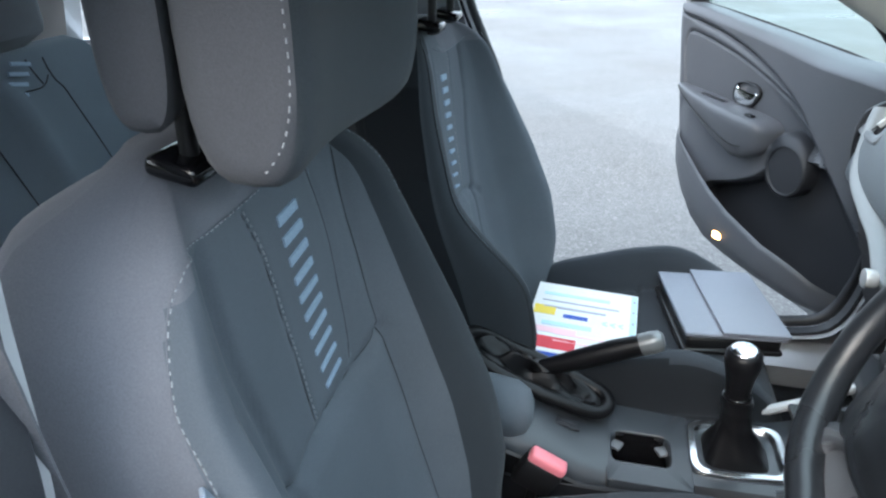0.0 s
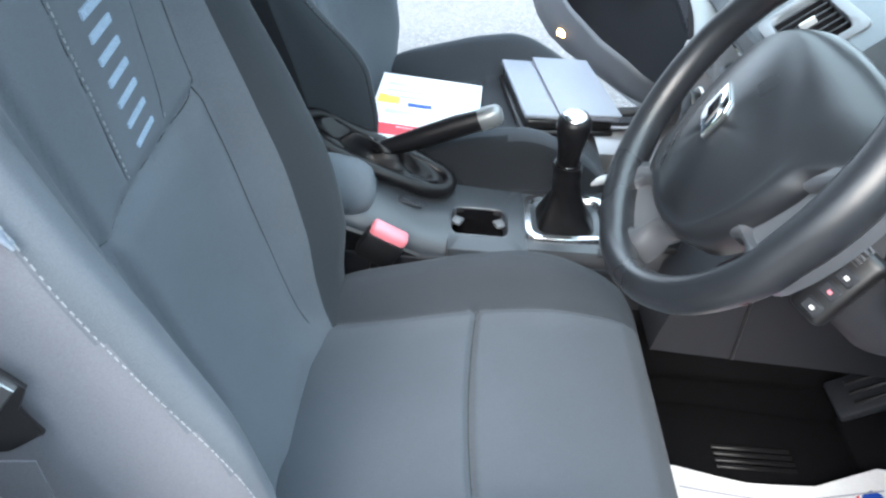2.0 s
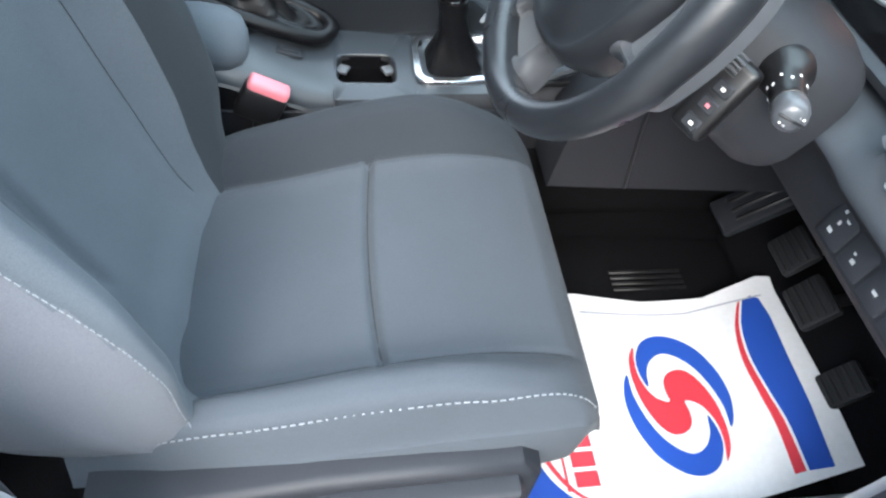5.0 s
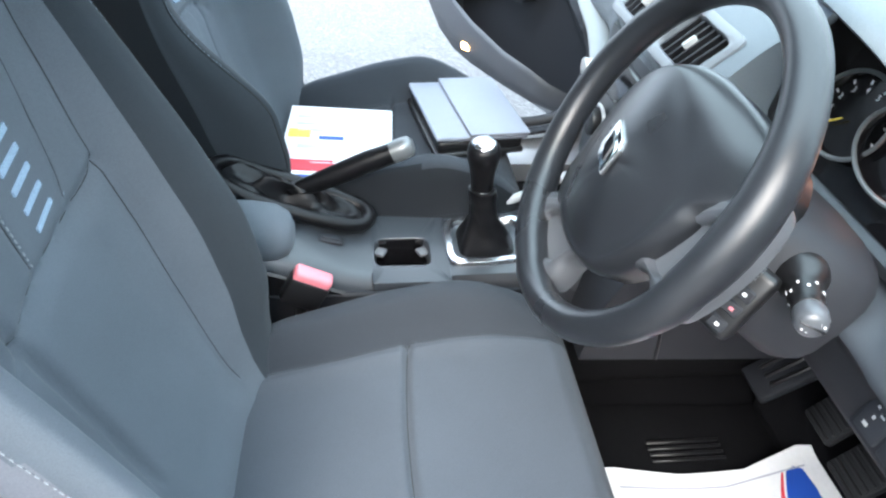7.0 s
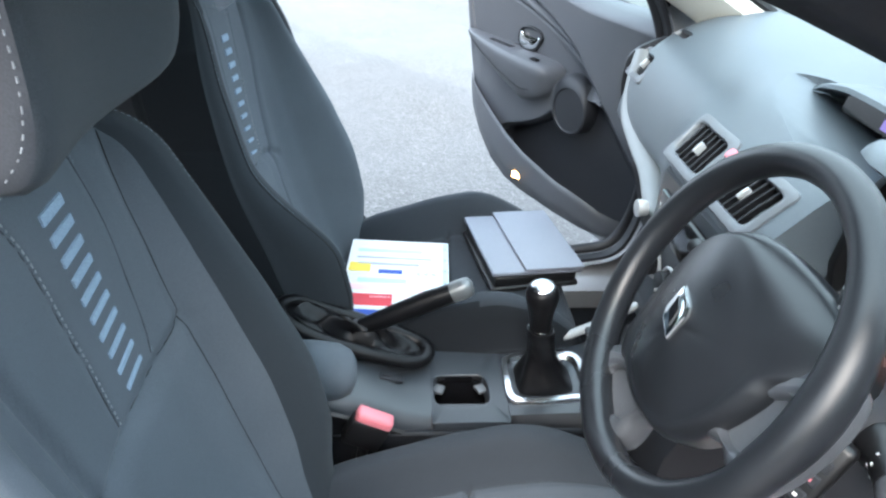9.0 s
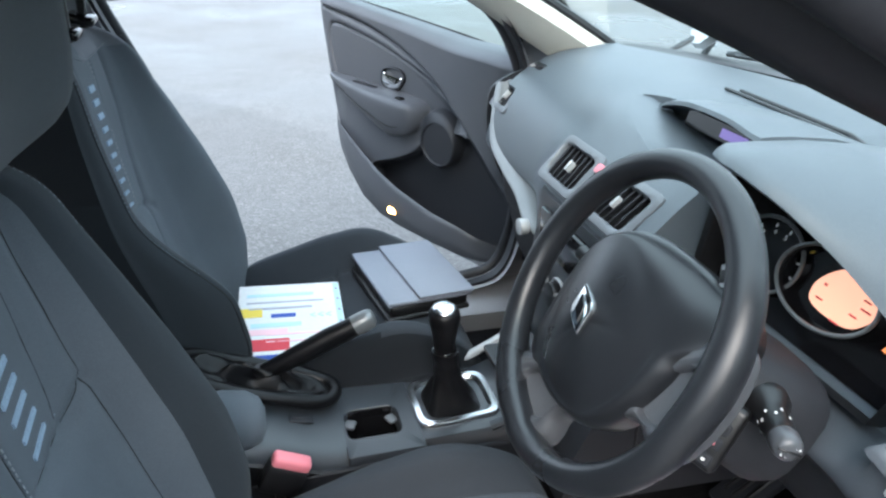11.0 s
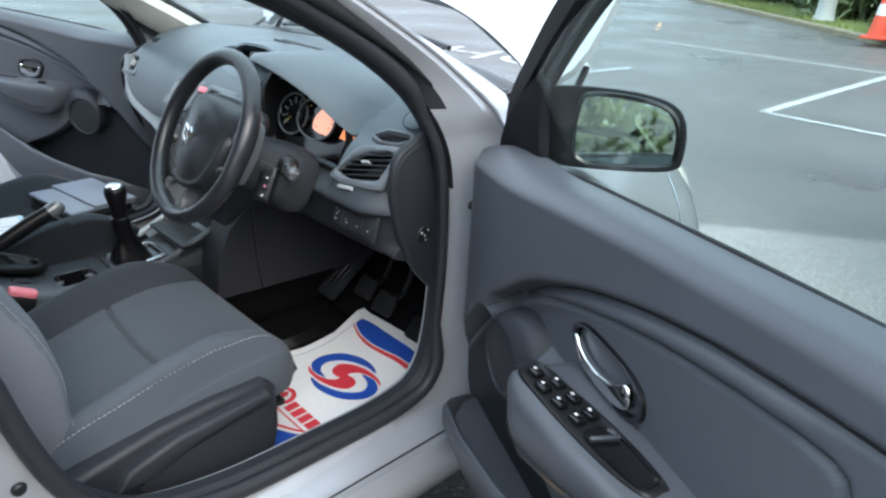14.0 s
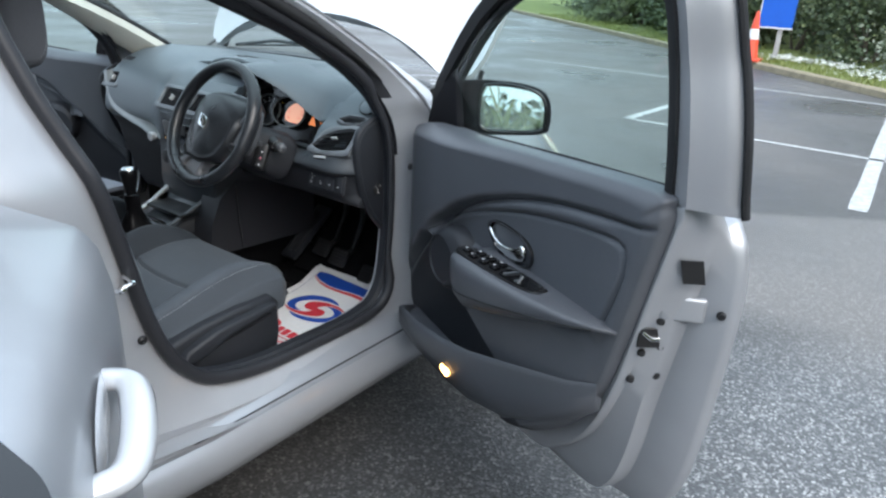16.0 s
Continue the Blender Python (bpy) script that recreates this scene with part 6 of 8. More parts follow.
def polar(outline, c, n):
    """An outline sampled at even angles round c."""
    pts = spline([(x, y, 0) for x, y in outline], 240, True)
    out = []
    for k in range(n):
        a = k / n * math.tau
        out.append(min(pts, key=lambda p: abs((math.atan2(p.y - c[1], p.x - c[0]) - a + math.pi) % math.tau - math.pi)))
    return out


SPOKE = [(0.030, -0.050), (0.070, -0.044), (0.110, -0.040), (0.150, -0.034), (0.170, -0.046), (0.162, -0.076), (0.143, -0.106), (0.118, -0.132), (0.094, -0.146), (0.076, -0.132), (0.067, -0.116), (0.050, -0.109), (0.030, -0.108), (0.024, -0.080)]
SCOOP = [(0.060, -0.092), (0.080, -0.074), (0.105, -0.064), (0.130, -0.064), (0.138, -0.074), (0.128, -0.096), (0.108, -0.114), (0.088, -0.117), (0.068, -0.108)]
SC = (0.098, -0.090)
for s in (-1, 1):
    so, si = polar(SPOKE, SC, 64), polar(SCOOP, SC, 64)

    def web(f, h, k=1.0):
        """A ring between the spoke's outline and its scoop."""
        return [(s * (SC[0] + (p.x + (q.x - p.x) * f - SC[0]) * k), SC[1] + (p.y + (q.y - p.y) * f - SC[1]) * k, h) for p, q in zip(so, si)]

    spoke = part("spoke", loft([web(0, -0.034, 0.94), web(0, -0.024), web(0, -0.012), web(0.12, -0.005), web(0.5, -0.001), web(0.85, 0.0), web(1.0, -0.003), web(1.0, -0.009, 0.94)], caps=False), M_SPOKE, wheel, smooth=60)
    part("spoke_recess", loft([web(1.0, -0.0085, 0.95), web(1.0, -0.016, 0.84), web(1.0, -0.022, 0.62), web(1.0, -0.025, 0.3), web(1.0, -0.0255, 0.05)]), M_SCOOP, spoke, "satin grey scooped spoke inlay", smooth=60)
    inl = [(s * x, y) for x, y in ((0.100, -0.0475), (0.146, -0.0455), (0.150, -0.060), (0.142, -0.066), (0.120, -0.060), (0.100, -0.061))]
    part("spoke_plate", slab(inl if s > 0 else inl[::-1], 0.0030, 0.001, Matrix.Translation((0, 0, -0.0035)), 1), M_SCOOP, spoke, "smooth grey plate on the spoke", smooth=30)
    part("spoke_switch", rbox((0.016, 0.030, 0.012), 0.004, 2, pose(s * 0.128, 0.030, -0.026)), M_BLACK, wheel)
    for q in (-0.009, 0.009):
        part("switch_mark", rbox((0.006, 0.004, 0.002), 0, 1, pose(s * 0.128, 0.030 + q, -0.0193)), M_SATIN, wheel)

# ---- column shroud, stalk, control pod, ignition ----
col = thing("steering_column", "dark plastic steering column shroud with stalks", "steering column")
AX = Vector((math.cos(WT), 0, -math.sin(WT)))
rings = []
for f, w, h in ((0.0, 0.050, 0.048), (0.25, 0.068, 0.058), (0.6, 0.086, 0.068), (0.9, 0.094, 0.075), (1.0, 0.090, 0.070)):
    c = WC + AX * (0.055 + 0.16 * f) + Vector((0, -0.012 - 0.028 * f, 0.0))
    upv = Vector((math.sin(WT), 0, math.cos(WT)))
    rings.append([c + Vector((0, w * math.copysign(abs(math.cos(a)) ** 0.6, math.cos(a)), 0)) + upv * (h * math.copysign(abs(math.sin(a)) ** 0.6, math.sin(a)) - 0.02) for a in np.linspace(0, math.tau, 25)[:-1]])
part("shroud", loft(rings), M_DASH_LOW, col, "dark grey column shroud", smooth=60)
part("shroud_seam", tube([WC + AX * f + Vector((0, -0.090, -0.018)) for f in (0.09, 0.14, 0.20)], 0.0025, 6), M_BLACK, col)
# right-hand stalk, pointing at the driver's door
S0, S1 = Vector((0.548, -0.415, 0.838)), Vector((0.505, -0.515, 0.846))
dS = (S1 - S0).normalized()
rings_d = [(0.0, 0.022), (0.012, 0.0245), (0.022, 0.0235), (0.030, 0.018), (0.038, 0.0150), (0.056, 0.0146), (0.060, 0.0138), (0.066, 0.0138), (0.070, 0.0145), (0.072, 0.010)]
mS = frame_at(S0, dS.orthogonal(), dS.cross(dS.orthogonal()))
if (mS.to_3x3() @ Vector((0, 0, 1))).dot(dS) < 0:
    mS = mS @ pose(0, 0, 0, 180, 0, 0)
stalk = part("stalk", join(revolve([(r, h) for h, r in rings_d] + [(0.0, 0.072)], 28, mS)), M_BLACK, col, "black light stalk with white marks")
cap = part("stalk_tip", revolve([(0.0135, 0.069), (0.0146, 0.073), (0.0144, 0.083), (0.0126, 0.089), (0.008, 0.092), (0.0, 0.0930)], 28, mS), M_SPOKE, stalk, "grey twist tip", smooth=70)
part("tip_slot", rbox((0.0026, 0.024, 0.003), 0.001, 1, mS @ pose(0, 0, 0.0922, 0, 0, 30)), M_BLACK, cap)
for x, y in ((0.007, 0.002), (0.0095, -0.002), (-0.007, 0.001), (-0.0095, 0.004)):
    part("tip_mark", cyl(0.0010, 0.002, 8, None, 0, mS @ pose(x * 0.85, y, 0.0912)), M_WHITE, cap)
for k in range(12):
    a = k * 0.52
    part("stalk_mark", rbox((0.0022, 0.001, 0.0026), 0, 1, mS @ pose(0, 0, 0, 0, 0, math.degrees(a)) @ pose(0, 0.0150, 0.044 + 0.007 * (k % 2))), M_WHITE, stalk)
part("wiper_stalk", tube([(0.50, -0.235, 0.85), (0.49, -0.16, 0.86), (0.485, -0.115, 0.865)], [0.012, 0.009, 0.011], 12), M_BLACK, col)
# audio pod below the wheel
PM = frame_at((0.490, -0.430, 0.812), (0.42, 0.05, 0.90), (-0.78, -0.56, 0.28))
pod = part("audio_pod", rbox((0.078, 0.024, 0.036), 0.007, 3, PM), M_BLACK, col, "black audio control pod with marked buttons")
for k, (x, mtl) in enumerate(((-0.026, M_WHITE), (-0.006, M_RED), (0.012, M_WHITE), (0.028, M_SATIN))):
    if k == 3:
        for j in range(5):
            part("thumb_rib", cyl(0.0016, 0.022, 8, None, 0, PM @ pose(0.024 + 0.0042 * j, 0.013 - 0.0006 * (j - 2) ** 2, -0.010)), M_SPOKE, pod)
        continue
    part("pod_button", rbox((0.014, 0.004, 0.018), 0.002, 1, PM @ pose(x, 0.012, 0.002)), M_PLASTIC, pod)
    part("button_mark", rbox((0.003, 0.001, 0.004), 0, 1, PM @ pose(x, 0.0145, 0.003)), mtl, pod)
# ---- centre console ----
cons = thing("centre_console", "grey plastic centre console with cup holder", "console")
rings = []
for x, zt, w0, w1 in ((-0.30, 0.590, -0.045, 0.135), (-0.05, 0.572, -0.048, 0.138), (0.05, 0.540, -0.050, 0.140), (0.12, 0.512, -0.050, 0.142), (0.16, 0.502, -0.050, 0.143), (0.166, 0.500, -0.05, 0.143)):
    rings.append([(x, w0, 0.30), (x, w0, zt - 0.030), (x, w0 + 0.010, zt - 0.010), (x, w0 + 0.028, zt), (x, w1 - 0.02, zt), (x, w1 - 0.008, zt - 0.006), (x, w1, zt - 0.025), (x, w1, 0.30)])
part("rear_body", loft(rings), M_TRIM, cons, "grey plastic console body", smooth=50)
# frame round the cup holder, and the forward plate
def squircle(cx, cy, kx, ky, e, z):
    return [(cx + kx * math.copysign(abs(math.cos(a)) ** (2 / e), math.cos(a)), cy + ky * math.copysign(abs(math.sin(a)) ** (2 / e), math.sin(a)), z) for a in np.linspace(0, math.tau, 65)[:-1]]


part("cup_plate", loft([squircle(0.2265, 0.0475, 0.0640, 0.0985, 40, 0.480), squircle(0.2265, 0.0475, 0.0640, 0.0985, 40, 0.4995), squircle(0.2265, 0.0475, 0.0630, 0.0975, 30, 0.5008), squircle(0.214, 0.026, 0.0475, 0.0385, 5, 0.5012), squircle(0.214, 0.026, 0.0455, 0.0365, 5, 0.4990), squircle(0.214, 0.026, 0.0440, 0.0350, 5, 0.470)], caps=False), M_TRIM, cons, smooth=40)
rings = []
for x, zt, w0, w1 in ((0.288, 0.499, -0.05, 0.145), (0.42, 0.505, -0.052, 0.148), (0.50, 0.53, -0.056, 0.152), (0.55, 0.565, -0.065, 0.16)):
    rings.append([(x, w0, 0.30), (x, w0, zt - 0.02), (x, w0 + 0.016, zt), (x, w1 - 0.016, zt), (x, w1, zt - 0.02), (x, w1, 0.30)])
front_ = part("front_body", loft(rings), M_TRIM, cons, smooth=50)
# faces that look sideways are darker than the top
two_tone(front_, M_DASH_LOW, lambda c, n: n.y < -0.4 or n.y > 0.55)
part("side_skirt", join(rbox((0.86, 0.012, 0.22), 0.004, 1, pose(0.12, -0.052, 0.375)), rbox((0.86, 0.012, 0.22), 0.004, 1, pose(0.12, 0.146, 0.375))), M_DASH_LOW, cons)
# black sheet stands for the shade between seat and console
part("gap_shade", loft([[(x, y, 0.29), (x, y, zt - 0.026), (x, y - 0.004, zt - 0.030), (x, y - 0.004, 0.29)] for x, zt, y in ((-0.28, 0.588, -0.0470), (-0.05, 0.572, -0.0500), (0.05, 0.540, -0.0520), (0.12, 0.512, -0.0520), (0.166, 0.500, -0.0520))]), M_BLACK, cons, "black sheet for the shaded gap beside the console", smooth=40)
cup = part("cup_holder", join(rbox((0.100, 0.078, 0.004), 0, 1, pose(0.214, 0.024, 0.415)), rbox((0.004, 0.080, 0.09), 0, 1, pose(0.165, 0.024, 0.455)), rbox((0.004, 0.080, 0.09), 0, 1, pose(0.263, 0.024, 0.455)),
                              rbox((0.10, 0.004, 0.09), 0, 1, pose(0.214, -0.010, 0.455)), rbox((0.10, 0.004, 0.09), 0, 1, pose(0.214, 0.060, 0.455))), M_GLOSS, cons, "deep black cup holder")
for x, y, r in ((0.178, 0.044, -25), (0.250, 0.044, 25)):
    part("cup_tab", rbox((0.018, 0.020, 0.006), 0.002, 2, pose(x, y, 0.486, 0, 0, r)), M_SCOOP, cup)
part("console_button", join(rbox((0.042, 0.020, 0.006), 0.003, 2, pose(0.097, 0.034, 0.524, 0, 14, 0)), rbox((0.030, 0.010, 0.004), 0.001, 1, pose(0.097, 0.034, 0.5275, 0, 14, 0))), M_PLASTIC, cons)
# long rail towards the stack on the passenger side
part("edge_rail", tube([(0.40, 0.142, 0.515), (0.47, 0.147, 0.545), (0.545, 0.153, 0.585)], 0.008, 8), M_SATIN, cons, "pale edge rail")
part("edge_rail", tube([(0.40, -0.046, 0.515), (0.47, -0.052, 0.545), (0.548, -0.060, 0.585)], 0.008, 8), M_TRIM, cons)

part("armrest", loft([[(x, 0.0 + w * math.cos(a) * 1.0, 0.565 + h * math.sin(a)) for a in np.linspace(0, math.tau, 21)[:-1]] for x, w, h in ((-0.32, 0.048, 0.050), (-0.10, 0.050, 0.054), (-0.02, 0.050, 0.052), (0.015, 0.046, 0.046), (0.034, 0.036, 0.034), (0.042, 0.018, 0.016))]), M_FABRIC, cons, "dark cloth armrest end", smooth=70)

# ---- gear lever ----
gear = thing("gear_lever", "black gear lever with leather gaiter and chrome surround", "gear lever")
bez = spline([(0.297, 0.0, 0), (0.293, 0.05, 0), (0.297, 0.10, 0), (0.335, 0.112, 0), (0.39, 0.110, 0), (0.425, 0.098, 0), (0.430, 0.05, 0), (0.425, 0.0, 0), (0.39, -0.008, 0), (0.335, -0.010, 0)], 60, True)
part("surround", loft([[((p.x - 0.36) * k + 0.36, (p.y - 0.05) * k + 0.05, 0.500 + h + (p.x - 0.36) * 0.06) for p in bez] for k, h in ((1.09, 0.0), (1.09, 0.005), (1.04, 0.010), (0.90, 0.010), (0.83, 0.002))], caps=False), M_CHROME, gear, "satin chrome surround", smooth=50)
rings = []
top = Vector((0.338, 0.030, 0.625))
for f in np.linspace(0, 1, 12):
    c = Vector((0.358, 0.050, 0.502)).lerp(top, f)
    ring = []
    for k in range(40):
        p = bez[int(k / 40 * 60)]
        base = Vector(((p.x - 0.36) * 0.86, (p.y - 0.05) * 0.86, 0))
        ang = math.atan2(base.y, base.x)
        tgt = Vector((0.022 * math.cos(ang), 0.022 * math.sin(ang), 0))
        g = smooth_step(-0.32, 0.62, f)
        q = base.lerp(tgt, g)
        q *= 1 + 0.10 * math.sin(ang * 5 + f * 7) * math.sin(math.pi * min(1, f * 1.3)) * (1 - 0.5 * f) + 0.06 * math.sin(f * 22) * f
        ring.append(c + q)
    rings.append(ring)
part("gaiter", loft(rings), M_LEATHER, gear, "creased black leather gaiter", smooth=60)
part("collar", revolve([(0.018, -0.012), (0.020, -0.006), (0.020, 0.006), (0.016, 0.010)], 24, pose(0.338, 0.030, 0.622)), M_GLOSS, gear)
part("knob", revolve([(0.0170, 0.0), (0.0172, 0.016), (0.0180, 0.034), (0.0205, 0.052), (0.0240, 0.068), (0.0262, 0.080), (0.0252, 0.091), (0.0205, 0.099), (0.010, 0.1015), (0.0, 0.102)], 32, pose(0.338, 0.030, 0.615, 6, -4, 0)), M_LEATHER, gear, "black leather gear knob", smooth=70)
part("knob_cap", revolve([(0.0195, 0.0985), (0.0190, 0.1005), (0.0140, 0.1032), (0.006, 0.1040), (0.0, 0.1042)], 32, pose(0.338, 0.030, 0.615, 6, -4, 0)), M_CHROME, gear, "satin chrome cap", smooth=70)

# ---- handbrake ----
hb = thing("handbrake", "black handbrake lever with chrome tip and creased gaiter", "handbrake")
part("grip", tube([(0.045, 0.098, 0.580), (0.10, 0.096, 0.606), (0.16, 0.094, 0.636), (0.205, 0.092, 0.656)], [0.0125, 0.0155, 0.0165, 0.015], 16, flat=1.15), M_LEATHER, hb, "black leather grip", smooth=60)
part("tip", tube([(0.198, 0.0923, 0.653), (0.214, 0.0915, 0.661), (0.226, 0.091, 0.667), (0.231, 0.0908, 0.669)], [0.0162, 0.0164, 0.0150, 0.009], 16, flat=1.15), M_STRIP, hb, "satin chrome tip", smooth=60)
base = spline([(-0.07, 0.070, 0.602), (-0.01, 0.058, 0.572), (0.07, 0.055, 0.545), (0.135, 0.062, 0.522), (0.160, 0.090, 0.518), (0.145, 0.120, 0.522), (0.08, 0.134, 0.545), (0.0, 0.138, 0.575), (-0.06, 0.130, 0.606), (-0.088, 0.10, 0.614)], 60, True)
part("slot_rim", tube([p + Vector((0, 0, 0.008)) for p in base], 0.012, 10, closed=True), M_LEATHER, hb, "rubber slot rim")
ctr = Vector((0.02, 0.095, 0.545))
rings = []
for f in np.linspace(0, 1, 12):
    tip = Vector((0.045, 0.098, 0.585))
    ring = []
    for k, p in enumerate(base):
        a = k / 60 * math.tau
        q = p.lerp(tip + Vector((0.020 * math.cos(a), 0.020 * math.sin(a), 0.0)), f ** 0.8)
        q.z += 0.012 * math.sin(a * 4 + f * 6) * math.sin(math.pi * f) + 0.010 * math.sin(f * 16) * (1 - f)
        ring.append(q)
    rings.append(ring)
part("gaiter", loft(rings), M_LEATHER, hb, "creased black leather gaiter", smooth=60)

# ---- belt buckle ----
bk = thing("belt_buckle", "black seat belt buckle with red release button", "buckle")
BM = frame_at((0.073, -0.088, 0.548), (0.86, 0.0, -0.42), (0.0, 1.0, 0.1))
part("housing", rbox((0.062, 0.030, 0.055), 0.007, 2, BM @ pose(0, 0, -0.030)), M_BLACK, bk)
part("release_button", rbox((0.058, 0.024, 0.020), 0.006, 3, BM @ pose(0, 0, 0.002)), M_RED, bk, "red release button")
part("stem", tube([(0.06, -0.085, 0.52), (0.045, -0.08, 0.42), (0.04, -0.08, 0.32)], 0.012, 8, flat=0.5), M_BLACK, bk)

# ---- things on the passenger seat ----
wl = thing("document_wallet", "dark grey vinyl document wallet, closed, on the seat", "wallet", pose(0.366, 0.420, 0.520, 0, 0, 9))
part("wallet_back", rbox((0.186, 0.245, 0.012), 0.005, 3, pose(0, 0, 0.006)), M_BLACK, wl)
part("wallet_body", rbox((0.176, 0.235, 0.026), 0.008, 3, pose(0.002, 0, 0.022)), M_BLACK, wl)
part("wallet_front", rbox((0.190, 0.245, 0.010), 0.004, 3, pose(0.003, 0, 0.040, 0, 2, 0)), M_WALLET, wl)
part("wallet_flap", rbox((0.126, 0.252, 0.007), 0.003, 2, pose(0.038, 0.0, 0.048, 0, 2, 0)), M_WALLET, wl, "overlapping flap")
lf = thing("leaflet", "white printed leaflet with pink and blue blocks, on the seat", "leaflet", pose(0.105, 0.350, 0.5165, 0, 1.5, -3))
part("sheet", rbox((0.215, 0.300, 0.0016), 0, 1, pose(0, 0, 0.0010)), M_PAPERW, lf)
for x, y, w, h, mt in ((-0.055, -0.085, 0.100, 0.040, M_PRED), (-0.055, -0.040, 0.095, 0.020, M_PPINK), (-0.080, 0.035, 0.045, 0.035, M_PYEL), (-0.03, -0.015, 0.10, 0.014, M_PCYAN), (0.10, 0.0, 0.012, 0.29, M_PCYAN),
                       (0.02, -0.05, 0.14, 0.006, M_PPINK), (-0.02, 0.05, 0.13, 0.007, M_PGREY), (-0.01, 0.075, 0.16, 0.005, M_PGREY), (-0.02, 0.105, 0.14, 0.010, M_PCYAN), (-0.055, -0.13, 0.10, 0.022, M_PBLUE), (0.02, -0.075, 0.14, 0.005, M_PPINK),
                       (-0.015, 0.02, 0.05, 0.014, M_PBLUE)):
    part("print_block", rbox((w, h, 0.0008), 0, 1, pose(x, y, 0.0022)), mt, lf, smooth=0)
for k in range(6):
    part("print_dot", rbox((0.006, 0.010, 0.0008), 0, 1, pose(0.100, 0.12 - 0.045 * k, 0.0030)), M_PGREY, lf, smooth=0)
for k in range(3):
    part("print_arrow", join(rbox((0.012, 0.003, 0.0008), 0, 1, pose(0.045 + 0.016 * k, 0.019, 0.0022, 0, 0, 35)), rbox((0.012, 0.003, 0.0008), 0, 1, pose(0.045 + 0.016 * k, 0.012, 0.0022, 0, 0, -35))), M_PCYAN, lf, smooth=0)

# ---- pedals and the driver's paper mat ----
for name, x, y, z, w in (("clutch_pedal", 0.90, -0.250, 0.362, 0.07), ("brake_pedal", 0.89, -0.345, 0.352, 0.075), ("accelerator_pedal", 0.90, -0.470, 0.318, 0.055)):
    pd = thing(name, "ribbed black rubber pedal on a steel arm", "pedal", pose(x, y, z, 0, -52, 0), group="pedals")
    part("pad", rbox((0.065, w, 0.018), 0.006, 2), M_RUBBER, pd)
    for k in range(5):
        part("rib", rbox((0.005, w * 0.86, 0.005), 0.001, 1, pose(-0.024 + 0.012 * k, 0, 0.011)), M_RUBBER, pd)
    part("arm", tube([(0.0, 0, -0.01), (0.05, 0, -0.05), (0.16, 0.0, -0.03), (0.26, 0, 0.04)], 0.010, 8), M_BLACK, pd)
rest_ = thing("footrest", "ribbed black plastic footrest beside the pedals", "footrest", pose(0.93, -0.135, 0.385, 0, -38, 0))
part("plate", rbox((0.25, 0.075, 0.02), 0.006, 2), M_PLASTIC, rest_)
for k in range(3):
    part("groove", rbox((0.19, 0.008, 0.006), 0.002, 1, pose(0.0, -0.02 + 0.02 * k, 0.011)), M_BLACK, rest_)

MZ = 0.2600


def mat_z(x, y):
    """The paper mat rises towards the pedals and curls a little at its inner edge."""
    return MZ + 0.032 * max(0.0, (x - 0.66) / 0.22) ** 1.5 + 0.03 * max(0.0, (y + 0.28) / 0.08) ** 1.5 + 0.0025 * math.sin(x * 21 + y * 9)


MAT = [(0.886, -0.254), (0.889, -0.50), (0.886, -0.583), (0.68, -0.614), (0.36, -0.62), (0.33, -0.26), (0.55, -0.254), (0.66, -0.270), (0.764, -0.276), (0.862, -0.250)]


def mat_patch(outline, lift, n=26):
    """A patch of thin paper over the mat's surface, cut to an outline."""
    bm = bmesh.new()
    vs = [bm.verts.new((x, y, 0)) for x, y in outline]
    bm.faces.new(vs)
    xs = [p[0] for p in outline]
    yy = [p[1] for p in outline]
    for k in range(1, n):
        x = min(xs) + (max(xs) - min(xs)) * k / n
        bmesh.ops.bisect_plane(bm, geom=bm.verts[:] + bm.edges[:] + bm.faces[:], plane_co=(x, 0, 0), plane_no=(1, 0, 0))
    for k in range(1, n):
        y = min(yy) + (max(yy) - min(yy)) * k / n
        bmesh.ops.bisect_plane(bm, geom=bm.verts[:] + bm.edges[:] + bm.faces[:], plane_co=(0, y, 0), plane_no=(0, 1, 0))
    for v in bm.verts:
        v.co.z = mat_z(v.co.x, v.co.y) + lift
    return bm


pm = thing("paper_floor_mat", "white paper floor mat printed with a red and blue swirl", "floor mat")
sheet = mat_patch(MAT, 0.0)
bmesh.ops.solidify(sheet, geom=list(sheet.faces), thickness=0.0012)
part("paper", sheet, M_PAPERW, pm, smooth=60)
LC, LR = Vector((0.664, -0.453)), 0.090


def logo(pts, lift=0.0022):
    """Points to the right and up as the mat is read, smoothed."""
    sm = spline([(x, y, 0) for x, y in pts], len(pts) * 4, True)
    return mat_patch([(LC.x + LR * p.y, LC.y - LR * p.x) for p in sm], lift, 14)


HALF = [(-1.08, -0.46), (-0.88, -0.60), (-0.56, -0.67), (-0.15, -0.66), (0.17, -0.58), (0.42, -0.46), (0.57, -0.30), (0.58, -0.12), (0.50, 0.04), (0.36, 0.13), (0.18, 0.15), (0.0, 0.14), (0.07, 0.35), (0.25, 0.47), (0.49, 0.54), (0.78, 0.53)]
part("print_swirl", logo(HALF + [(-x, -y) for x, y in HALF]), M_PRED, pm, smooth=0)
CRES = [(-0.28, -0.43), (-0.54, -0.51), (-0.84, -0.49), (-1.15, -0.31), (-1.28, -0.02), (-1.22, 0.31), (-0.94, 0.65), (-0.5, 0.86), (-0.04, 0.93), (0.33, 0.86), (0.53, 0.74), (0.17, 0.75), (-0.24, 0.66), (-0.59, 0.50), (-0.83, 0.27), (-0.92, 0.03), (-0.81, -0.21), (-0.58, -0.36)]
